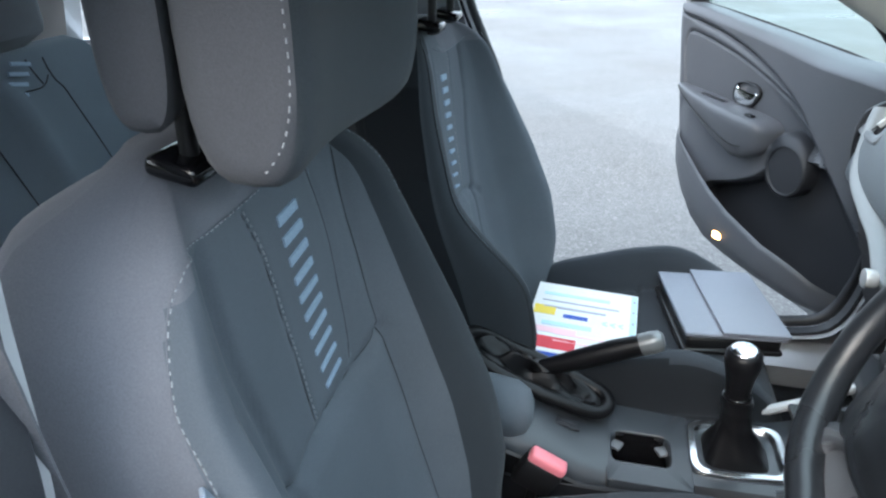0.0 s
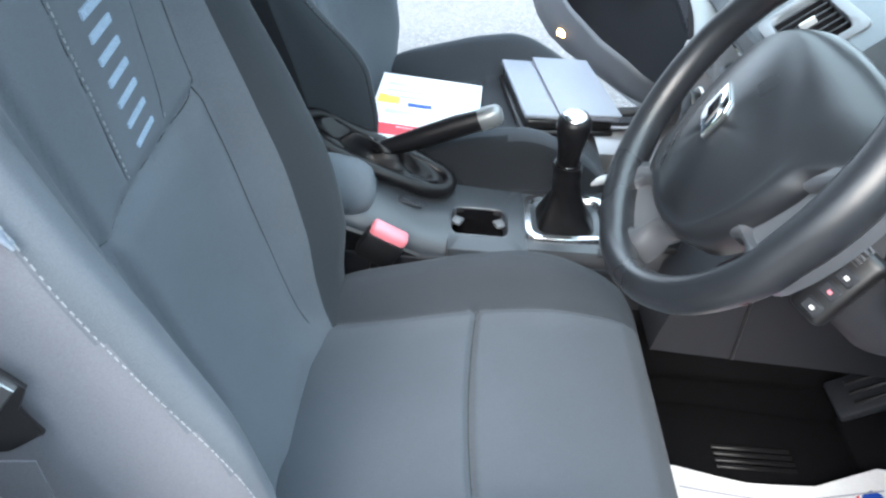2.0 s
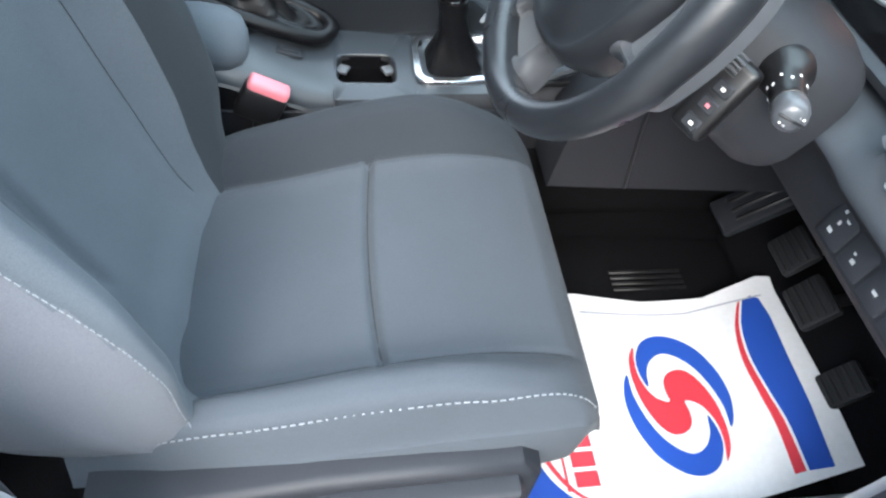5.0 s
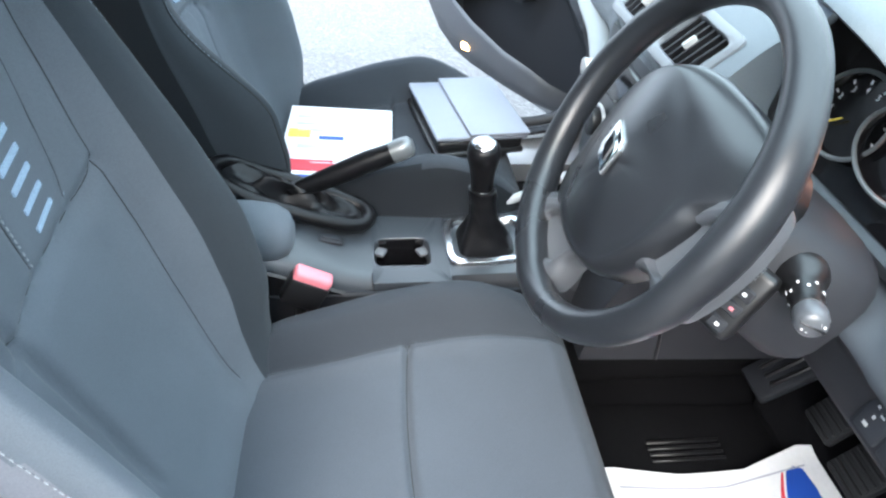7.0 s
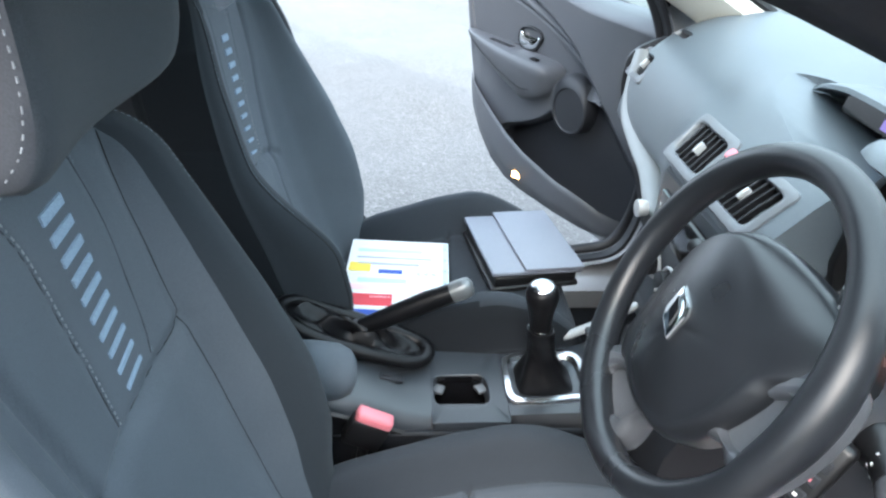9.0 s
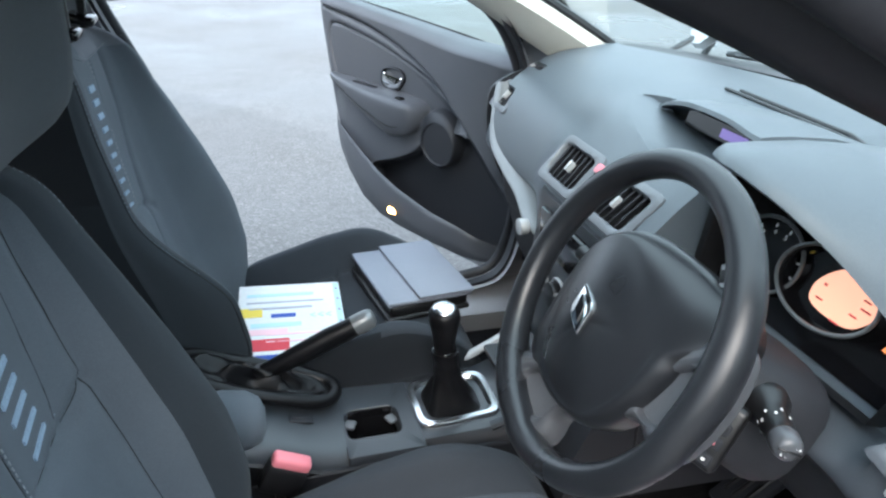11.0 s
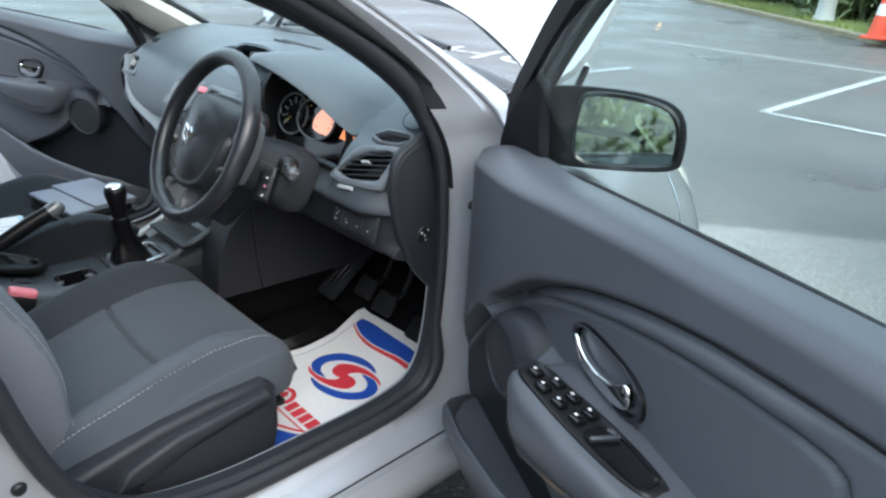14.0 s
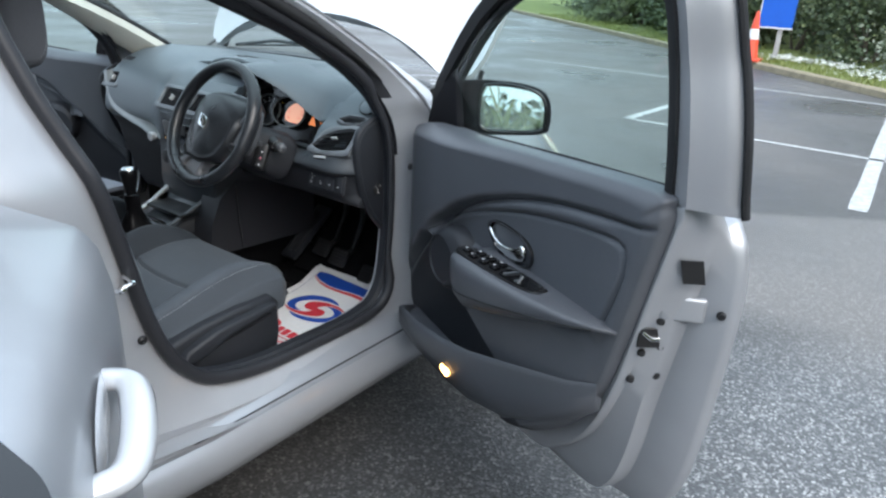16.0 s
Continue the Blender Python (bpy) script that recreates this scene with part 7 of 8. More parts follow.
for k in (1, -1):
    part("print_swirl", logo([(k * x, k * y) for x, y in CRES]), M_PBLUE, pm, smooth=0)
# blue corner wave with a red edge line
wave = spline([(0.826, -0.292, 0), (0.807, -0.339, 0), (0.800, -0.394, 0), (0.806, -0.452, 0), (0.813, -0.505, 0), (0.813, -0.578, 0)], 24)
part("print_band", mat_patch([(p.x, p.y) for p in wave] + [(0.848, -0.578), (0.854, -0.486), (0.855, -0.403), (0.858, -0.327), (0.854, -0.291), (0.842, -0.284)], 0.0022, 14), M_PBLUE, pm, smooth=0)
part("print_band", mat_patch([(p.x - 0.004, p.y) for p in wave] + [(p.x - 0.009 - 0.012 * max(0.0, -0.29 - p.y) / 0.29, p.y - 0.002) for p in wave[::-1]], 0.0022, 14), M_PRED, pm, smooth=0)
part("print_line", mat_patch([(0.55, -0.286), (0.727, -0.300), (0.86, -0.284), (0.86, -0.287), (0.727, -0.303), (0.55, -0.289)], 0.0024, 14), M_PGREY, pm, smooth=0)
wave2 = spline([(0.500, -0.60, 0), (0.46, -0.575, 0), (0.43, -0.53, 0), (0.40, -0.45, 0), (0.385, -0.36, 0)], 24)
part("print_band", mat_patch([(p.x, p.y) for p in wave2] + [(0.35, -0.36), (0.37, -0.605)], 0.0022, 14), M_PBLUE, pm, smooth=0)
part("print_band", mat_patch([(p.x + 0.010, p.y) for p in wave2] + [(p.x + 0.018, p.y) for p in wave2[::-1]], 0.0022, 14), M_PRED, pm, smooth=0)
# worn print below the swirl, as plain bars
part("print_ring", mat_patch([(0.500 + 0.034 * math.cos(a), -0.425 + 0.034 * math.sin(a)) for a in np.linspace(0, math.tau, 25)[:-1]], 0.0024, 6), M_PRED, pm, smooth=0)
part("print_ring", mat_patch([(0.500 + 0.022 * math.cos(a), -0.425 + 0.022 * math.sin(a)) for a in np.linspace(0, math.tau, 25)[:-1]], 0.0032, 6), M_PAPERW, pm, smooth=0)
part("print_ring", mat_patch([(0.500 + 0.018 * math.cos(a), -0.425 + 0.010 * math.sin(a)) for a in np.linspace(0, math.tau, 25)[:-1]], 0.0040, 6), M_PRED, pm, smooth=0)
for y0 in (-0.464, -0.492, -0.520, -0.548):
    part("print_bar", mat_patch([(0.512, y0), (0.512, y0 - 0.022), (0.478, y0 - 0.022), (0.478, y0)], 0.0024, 5), M_PRED, pm, smooth=0)
part("print_line", mat_patch([(0.468, -0.40), (0.468, -0.575), (0.464, -0.575), (0.464, -0.40)], 0.0024, 4), M_PRED, pm, smooth=0)
fm = thing("carpet_mat", "black carpet mat under the paper mat", "floor mat")
part("pad", slab([(0.32, -0.64), (0.90, -0.60), (0.92, -0.14), (0.60, -0.12), (0.32, -0.12)], 0.010, 0.003, pose(0, 0, 0.2455)), M_CARPET, fm)
part("heel_pad", join(*[rbox((0.13, 0.006, 0.004), 0.001, 1, pose(0.69, -0.205 - 0.012 * k, 0.2572)) for k in range(4)]), M_BLACK, fm)
# ---- doors ----
def door_pose(hx, hy, s, deg):
    """The frame of an open door: x runs from hinge to latch, z up; its y is mirrored between the sides by s."""
    a = radians(deg)
    u = Vector((-math.cos(a), s * math.sin(a), 0))
    o = Vector((math.sin(a), s * math.cos(a), 0))
    return Matrix(((u.x, -s * o.x, 0, hx), (u.y, -s * o.y, 0, hy), (0, 0, 1, 0), (0, 0, 0, 1)))


CARD = [(-0.035, 0.915), (0.30, 0.955), (0.65, 0.985), (0.94, 1.005), (0.972, 0.98), (0.968, 0.93), (0.943, 0.82), (0.913, 0.69), (0.876, 0.565), (0.81, 0.45), (0.72, 0.365), (0.62, 0.325), (0.45, 0.312), (0.20, 0.312), (0.02, 0.33), (-0.050, 0.42), (-0.058, 0.55), (-0.045, 0.70)]
# the shut edge of the shell, from its inner lip out to its skin
SHELL_A = [(-0.045, 0.88), (0.30, 0.922), (0.65, 0.952), (0.945, 0.985), (0.986, 0.978), (0.978, 0.92), (0.955, 0.82), (0.926, 0.69), (0.892, 0.56), (0.835, 0.43), (0.75, 0.335), (0.66, 0.285), (0.45, 0.265), (0.20, 0.262), (0.0, 0.27), (-0.04, 0.40), (-0.045, 0.70)]
SHELL_B = [(-0.045, 0.88), (0.30, 0.915), (0.65, 0.945), (0.945, 0.985), (0.990, 0.962), (0.992, 0.90), (0.976, 0.80), (0.957, 0.69), (0.934, 0.56), (0.912, 0.41), (0.875, 0.31), (0.80, 0.265), (0.50, 0.255), (0.20, 0.252), (0.0, 0.26), (-0.04, 0.40), (-0.045, 0.70)]
SHELL_C = [(-0.03, 0.88), (0.30, 0.905), (0.65, 0.93), (0.95, 0.955), (1.005, 0.935), (1.028, 0.88), (1.036, 0.80), (1.031, 0.68), (1.019, 0.52), (0.998, 0.38), (0.955, 0.295), (0.88, 0.262), (0.50, 0.252), (0.20, 0.250), (0.0, 0.26), (-0.03, 0.40), (-0.03, 0.70)]


def shut_x(d, z):
    """How far the shut face stands from the hinge at depth d and height z."""
    def at(out):
        pts = sorted((p[1], p[0]) for p in out[4:11])
        return interp(z, pts)
    return interp(d, [(0.03, at(SHELL_A)), (0.09, at(SHELL_B)), (0.15, at(SHELL_C))])


BELT = [(-0.05, 0.452), (0.0, 0.505), (0.067, 0.576), (0.12, 0.630), (0.186, 0.691), (0.25, 0.742), (0.31, 0.783), (0.37, 0.815), (0.443, 0.846), (0.52, 0.872), (0.59, 0.892), (0.66, 0.908), (0.735, 0.922), (0.849, 0.936), (0.92, 0.942), (1.0, 0.952)]
INSERT = [(0.262, 0.735), (0.30, 0.758), (0.368, 0.785), (0.45, 0.813), (0.533, 0.837), (0.60, 0.853), (0.667, 0.867), (0.778, 0.885), (0.840, 0.892), (0.880, 0.893), (0.899, 0.886), (0.907, 0.870), (0.909, 0.839), (0.894, 0.782), (0.870, 0.715)]
LOWER = [(0.28, 0.66), (0.36, 0.595), (0.42, 0.550), (0.50, 0.510), (0.60, 0.470), (0.70, 0.38)]


def card_h(x, z):
    """How far the door lining swells into the cabin."""
    zb = interp(x, BELT)
    panel = interp(x, [(-0.05, 0.004), (0.0, 0.024), (0.08, 0.054), (0.18, 0.060), (0.35, 0.045), (0.6, 0.026), (0.97, 0.019)])
    above = (z - zb) * interp(x, [(0.0, 0.70), (0.15, 0.74), (0.30, 0.82), (0.45, 0.90), (0.7, 0.97)])
    band = 0.012 + 0.009 * math.exp(-((above + 0.024) / 0.014) ** 2) * (1 - smooth_step(0.80, 0.92, x))
    inner = band - 0.0085 * math.exp(-(line_gap(x, z, INSERT) / 0.0048) ** 2) - 0.008 * math.exp(-((above + 0.007) / 0.005) ** 2)
    low = 0.0
    if z < 0.74:
        edge = interp(x, LOWER)
        low = 0.058 * smooth_step(-0.012, 0.012, z - edge) * interp(x, [(0.30, 1.0), (0.62, 0.92), (0.78, 0.62), (0.90, 0.12), (0.95, 0.0)]) * (1 - smooth_step(0.66, 0.72, z))
        if x > 0.62:
            low = max(low, 0.058 * interp(x, [(0.62, 0.92), (0.78, 0.62), (0.90, 0.12), (0.95, 0.0)]) * (1 - smooth_step(0.66, 0.72, z)))
    inner = max(inner * smooth_step(0.40, 0.60, z), low)
    front = 1 - smooth_step(-0.06, -0.03, x)
    return inner + (panel - inner) * max(smooth_step(-0.006, 0.008, above), front * smooth_step(0.40, 0.52, z))


def front_door(s, name, label):
    """s = -1 driver's side, 1 passenger's. Local y is -s times the way out of the car, so outward is y = -s * d."""
    th = thing(name, label, "car door", door_pose(0.777, s * 0.789, s, 63), group="front doors")

    def P(x, d, z):
        """d: outward from the inner face."""
        return Vector((x, -s * d, z))

    def flat(d):
        """Outlines in x, z become shapes in the door; raised away from the outer side."""
        return Matrix(((1, 0, 0, 0), (0, 0, s * 1.0, -s * d), (0, 1, 0, 0), (0, 0, 0, 1)))

    def ring(outline, d, k=1.0, n=72, dz=0.0):
        c = Vector((sum(p[0] for p in outline) / len(outline), sum(p[1] for p in outline) / len(outline)))
        return [P(c.x + (p.x - c.x) * k, d, c.y + (p.y - c.y) * k + dz) for p in spline([(x, z, 0) for x, z in outline], n, True)]

    # painted shell: outer skin, rolled edge and shut face
    shell = part("shell", loft([ring(SHELL_A, 0.036, 0.90), ring(SHELL_A, 0.026, 0.985), ring(SHELL_A, 0.030, 1.0), ring(SHELL_A, 0.050, 1.003), ring(SHELL_B, 0.072, 0.992), ring(SHELL_B, 0.092, 0.998), ring(SHELL_B, 0.112, 1.004), ring(SHELL_C, 0.136, 0.984), ring(SHELL_C, 0.148, 1.0), ring(SHELL_C, 0.158, 1.004), ring(SHELL_C, 0.168, 0.995), ring(SHELL_C, 0.178, 0.95), ring(SHELL_C, 0.20, 0.80), ring(SHELL_C, 0.205, 0.4)]), M_JAMB, th, "silver painted door shell", smooth=50)
    # dark lining, moulded in one piece: deep upper and front panel, sunk insert, swelling lower panel
    up = 0.03 if s > 0 else 0.0
    n_ = 260
    ctr_ = (sum(p[0] for p in CARD) / len(CARD), sum(p[1] for p in CARD) / len(CARD))
    rim_ = spline([(x, z, 0) for x, z in CARD], n_, True)
    rings_ = [ring(CARD, 0.058, 0.995, n_), ring(CARD, 0.020, 1.0, n_), ring(CARD, 0.006, 0.996, n_)]
    for k in [0.990, 0.983, 0.976, 0.968, 0.960] + [0.952 - 0.0058 * j for j in range(162)]:
        fade = math.sin(0.5 * math.pi * min(1.0, (1.0 - k) / 0.085))
        rings_.append([P(x, -card_h(x, z - up) * fade, z) for x, z in ((ctr_[0] + (p.x - ctr_[0]) * k, ctr_[1] + (p.y - ctr_[1]) * k) for p in rim_)])
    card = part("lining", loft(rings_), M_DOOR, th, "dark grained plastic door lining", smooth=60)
    # the recess round pocket and speaker takes a darker plastic for its shade
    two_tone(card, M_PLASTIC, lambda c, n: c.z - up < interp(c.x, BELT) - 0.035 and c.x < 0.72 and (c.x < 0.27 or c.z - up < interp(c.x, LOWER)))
    belt_ = [(x, z - 0.009) for x, z in [(p.x, p.y) for p in spline([(x, z, 0) for x, z in BELT], 90)] if 0.0 < x < 0.935]
    part("belt_seam", tube([P(x, -card_h(x, z) + 0.0005, z + up) for x, z in belt_], 0.0021, 6), M_SEAM, card, "dark joint below the upper panel")
    part("insert_seam", tube([P(p.x, -card_h(p.x, p.y) + 0.0004, p.y + up) for p in spline([(x, z, 0) for x, z in INSERT], 80)], 0.0015, 6), M_SEAM, card, "dark joint round the insert")
    # armrest
    arm_pts = [(0.430, 0.700, 0.085, 0.660), (0.438, 0.714, 0.108, 0.645), (0.452, 0.723, 0.122, 0.630), (0.475, 0.728, 0.131, 0.618), (0.52, 0.730, 0.137, 0.612), (0.63, 0.731, 0.130, 0.645), (0.75, 0.731, 0.104, 0.680), (0.84, 0.730, 0.072, 0.705), (0.887, 0.728, 0.045, 0.718), (0.912, 0.722, 0.010, 0.715)]
    if s > 0:
        arm_pts = [(0.372 + (x - 0.43) * 1.10, z + up, d * 0.86, zl + up) for x, z, d, zl in arm_pts]
    rings_ = []
    for x, zt, d, zl in arm_pts:
        rings_.append([P(x, 0.01, zt - 0.004), P(x, -d * 0.55, zt), P(x, -d * 0.86, zt), P(x, -d * 0.95, zt - 0.04 * (zt - zl)), P(x, -d * 0.99, zt - 0.13 * (zt - zl)), P(x, -d, zt - 0.26 * (zt - zl)), P(x, -d * 0.97, zl + 0.30 * (zt - zl)), P(x, -d * 0.92, zl + 0.10 * (zt - zl)), P(x, -d * 0.84, zl), P(x, 0.01, zl - 0.004)])
    arm = part("armrest", loft(rings_), M_DOOR, card, "dark padded armrest", smooth=50)
    seam_ = [P(x, -d * 0.972 - 0.0008, zl + 0.31 * (zt - zl)) for x, zt, d, zl in arm_pts[3:-1]]
    part("armrest_seam", tube(spline(seam_, 30), 0.0014, 6), M_SEAM, arm)
    if s < 0:
        ZP = 0.7300
        PLATE = [(0.456, -0.092), (0.462, -0.074), (0.521, -0.061), (0.621, -0.043), (0.716, -0.037), (0.730, -0.046), (0.728, -0.076), (0.654, -0.098), (0.525, -0.114), (0.466, -0.112)]
        pl_ = [p.to_tuple()[:2] for p in spline([(x, d, 0) for x, d in PLATE], 60, True)]
        plate = part("switch_plate", loft([[P(0.59 + (x - 0.59) * k, -0.076 + (d + 0.076) * k, z) for x, d in pl_] for k, z in ((1.02, ZP - 0.010), (1.02, ZP + 0.0025), (1.0, ZP + 0.0048), (0.97, ZP + 0.0050), (0.94, ZP + 0.0032), (0.2, ZP + 0.0032))]), M_BLACK, arm, "black window switch plate", smooth=40)
        for x, d in ((0.484, 0.094), (0.516, 0.076), (0.520, 0.099), (0.553, 0.070), (0.558, 0.093), (0.590, 0.064), (0.595, 0.086)):
            b = part("switch", rbox((0.024, 0.017, 0.010), 0.0035, 2, Matrix.Translation(P(x, -d, ZP + 0.0065)) @ pose(0, 0, 0, 0, -6, 9)), M_GLOSS, plate)
            part("switch_mark", rbox((0.005, 0.0035, 0.001), 0, 1, Matrix.Translation(P(x - 0.003, -d, ZP + 0.0119)) @ pose(0, 0, 0, 0, -6, 9)), M_WHITE, b)
        WELL = [(0.622, -0.088), (0.625, -0.052), (0.712, -0.044), (0.722, -0.055), (0.720, -0.074), (0.655, -0.090)]
        wl_ = [p.to_tuple()[:2] for p in spline([(x, d, 0) for x, d in WELL], 44, True)]
        part("pull_pocket", loft([[P(0.67 + (x - 0.67) * k, -0.067 + (d + 0.067) * k, z) for x, d in wl_] for k, z in ((1.06, ZP + 0.003), (1.04, ZP + 0.0062), (0.99, ZP + 0.0062), (0.93, ZP + 0.0040), (0.86, ZP + 0.0036), (0.2, ZP + 0.0036))]), M_GLOSS, plate, "glossy black pull pocket", smooth=40)
        part("pocket_divider", rbox((0.006, 0.040, 0.010), 0.002, 2, Matrix.Translation(P(0.640, -0.071, ZP + 0.0075)) @ pose(0, 0, 0, 0, 24, -10)), M_TRIM, plate)
    else:
        part("grab_slot", rbox((0.12, 0.022, 0.012), 0.004, 2, Matrix.Translation(P(0.655, -0.052, 0.757))), M_GLOSS, arm)
        part("switch", rbox((0.03, 0.018, 0.012), 0.003, 2, Matrix.Translation(P(0.445, -0.078, 0.759))), M_GLOSS, arm)
    # inner handle in its sunk bowl
    HB = [(0.446, 0.774), (0.462, 0.790), (0.500, 0.797), (0.570, 0.795), (0.612, 0.784), (0.626, 0.764), (0.622, 0.744), (0.600, 0.732), (0.545, 0.724), (0.505, 0.728), (0.466, 0.752)]
    if s > 0:
        HB = [(0.553 + (x - 0.535) * 0.62, z + 0.028) for x, z in HB]
    hk_, hx_, hz_ = (0.62, 0.018, 0.028) if s > 0 else (1.0, 0.0, 0.0)
    hb_ = part("handle_bowl", loft([ring(HB, -0.006, 1.10), ring(HB, -0.019, 1.07), ring(HB, -0.0205, 1.03), ring(HB, -0.0195, 0.97), ring(HB, -0.012, 0.90), ring(HB, -0.009, 0.6), ring(HB, -0.009, 0.1)], caps=True), M_GLOSS, card, "dark handle bowl", smooth=40)
    two_tone(hb_, M_PLASTIC, lambda c, n: c.y * s > 0.0186)
    CHR = [(0.452, 0.771), (0.462, 0.760), (0.480, 0.744), (0.510, 0.736), (0.545, 0.733), (0.575, 0.735), (0.604, 0.745), (0.610, 0.760), (0.604, 0.778), (0.592, 0.779), (0.578, 0.768), (0.556, 0.760), (0.525, 0.755), (0.495, 0.757), (0.474, 0.766), (0.462, 0.777)]
    ch_ = [(0.535 + (p.x - 0.535) * hk_ + hx_, p.y + hz_) for p in spline([(x, z, 0) for x, z in CHR], 56, True)]
    part("inner_handle", slab(ch_, 0.010, 0.0045, flat(-0.016), 3), M_BRIGHT, hb_, "bright chrome inner handle", smooth=70)
    # speaker pod, standing well off the lining
    sc = P(0.288, 0.0, 0.632 + up * 0.7)
    ms = Matrix(((1, 0, 0, sc.x), (0, 0, s, sc.y), (0, 1, 0, sc.z), (0, 0, 0, 1)))
    spk = part("speaker", loft([[ms @ Vector((r * 1.02 * math.cos(a) + ox, r * math.sin(a) + oz, h)) for a in np.linspace(0, math.tau, 49)[:-1]] for r, h, ox, oz in ((0.090, 0.0, 0.024, 0.008), (0.086, 0.040, 0.018, 0.006), (0.080, 0.054, 0.010, 0.004), (0.072, 0.060, 0.002, 0.0), (0.068, 0.064, 0.0, 0.0), (0.064, 0.065, 0.0, 0.0), (0.061, 0.061, 0.0, 0.0), (0.03, 0.064, 0.0, 0.0))]), M_PLASTIC, card, "round speaker grille", smooth=50)
    # storage pocket along the bottom, with its lit lamp
    outer_lip = [(0.045, 0.372, 0.012), (0.06, 0.384, 0.045), (0.09, 0.404, 0.084), (0.14, 0.430, 0.114), (0.255, 0.440, 0.121), (0.42, 0.468, 0.118), (0.53, 0.490, 0.104), (0.64, 0.522, 0.086), (0.75, 0.553, 0.062), (0.83, 0.572, 0.038), (0.885, 0.590, 0.008)]
    rings_ = []
    for x, z, d in outer_lip:
        z += up * 0.5
        zb = 0.325 + 0.20 * max(0, (x - 0.50) / 0.385) ** 2
        rings_.append([P(x, 0.01, zb), P(x, -d * 0.60, zb + 0.010), P(x, -d * 0.88, zb + 0.030), P(x, -d * 0.98, zb + (z - zb) * 0.55), P(x, -d, z - 0.012), P(x, -d * 0.985, z), P(x, -d * 0.93, z + 0.003), P(x, -d * 0.87, z - 0.006), P(x, -d * 0.76, zb + 0.04), P(x, 0.01, zb + 0.03)])
    pk = part("door_pocket", loft(rings_), M_DOOR, card, "deep door pocket", smooth=60)
    lamp = P(0.440, -0.112, 0.392 + up * 0.3)
    part("door_lamp", rbox((0.036, 0.010, 0.020), 0.004, 2, Matrix.Translation(lamp) @ pose(0, 0, 0, 0, 8, 0)), M_LAMP, pk, "small lit orange door lamp")
    # window frame and pane
    front_ = [P(x, d, z) for x, z, d in ((-0.02, 0.945, 0.065), (0.01, 1.025, 0.058), (0.07, 1.090, 0.052), (0.20, 1.188, 0.030), (0.34, 1.268, 0.004), (0.50, 1.332, -0.018), (0.70, 1.370, -0.030), (0.87, 1.372, -0.032), (0.945, 1.335, -0.022), (0.958, 1.22, 0.008), (0.968, 1.10, 0.024), (0.962, 0.99, 0.046))]
    fr = spline(front_, 80)
    rings_, edge_ = [], []
    for k, p in enumerate(fr):
        a, b = fr[max(k - 1, 0)], fr[min(k + 1, 79)]
        d = (b - a).normalized()
        across = Vector((d.z, 0, -d.x)).normalized()
        w = 0.018
        wo = 0.033 if k < 46 else 0.033 + (k - 46) / 33 * 0.058
        out_ = P(0, 1, 0)
        rings_.append([p - across * wo * 0.35 + out_ * -0.022, p - across * wo * 0.55 + out_ * 0.0, p - across * wo * 0.80 + out_ * 0.016, p - across * wo + out_ * 0.045, p - across * wo * 0.96 + out_ * 0.056, p + across * w * 0.6 + out_ * 0.050, p + across * w + out_ * 0.0, p + across * w + out_ * -0.016])
        edge_.append(p - across * (wo + 0.003) + out_ * 0.048)
    wf = part("window_frame", loft(rings_[:55]), M_RUBBER, th, "black window frame", smooth=50)
    part("latch_pillar", loft(rings_[54:]), M_JAMB, th, "silver painted rear window pillar", smooth=50)
    ins_ = []
    for k, p in enumerate(fr):
        a, b = fr[max(k - 1, 0)], fr[min(k + 1, 79)]
        d = (b - a).normalized()
        ins_.append(p + Vector((d.z, 0, -d.x)).normalized() * 0.026 + P(0, 0.012, 0))
    part("pane_seal", tube(ins_, 0.0125, 8), M_RUBBER, wf, "black rubber pane seal")
    strip_ = []
    for k in range(50, 80):
        p, d = fr[k], (fr[min(k + 1, 79)] - fr[k - 1]).normalized()
        across, out_ = Vector((d.z, 0, -d.x)).normalized(), P(0, 1, 0)
        strip_.append([p + across * 0.030 + out_ * 0.004, p + across * 0.028 + out_ * -0.016, p + across * 0.016 + out_ * -0.024, p + across * 0.002 + out_ * -0.025, p - across * 0.001 + out_ * -0.012])
    part("inner_seal", loft(strip_), M_RUBBER, wf, "black rubber strip beside the pane", smooth=50)
    part("outer_seal", tube(edge_, 0.009, 8, flat=0.7), M_RUBBER, wf, "black rubber outer seal")
    face = [P(p.x, 0.073 - 0.235 * (p.z - 0.94), p.z) for p in ins_[::2] + [Vector((0.95, 0, 0.965)), Vector((0.30, 0, 0.92)), Vector((0.0, 0, 0.90))]]
    bm = flat_pane(face, P(0.0, 1.0, 0.235))
    pane = part("pane", bm, G_SIDE, th, "green tinted door glass", smooth=0)
    pane.visible_shadow = False
    part("waist_seal", tube([P(x, 0.054, z) for x, z in ((0.0, 0.918), (0.30, 0.953), (0.65, 0.983), (0.945, 1.003))], 0.005, 8), M_RUBBER, th, "black waist seal")
    # mirror mount
    SAIL = [(-0.045, 0.90), (-0.03, 0.97), (0.015, 1.045), (0.055, 1.078), (0.098, 1.098), (0.116, 1.080), (0.130, 1.0), (0.140, 0.94), (0.08, 0.920)]
    part("mirror_mount", loft([ring(SAIL, 0.062, 0.96), ring(SAIL, 0.048, 1.0), ring(SAIL, 0.042, 0.95), ring(SAIL, 0.040, 0.5)]), M_SAIL, th, "black triangular mirror mount", smooth=40)
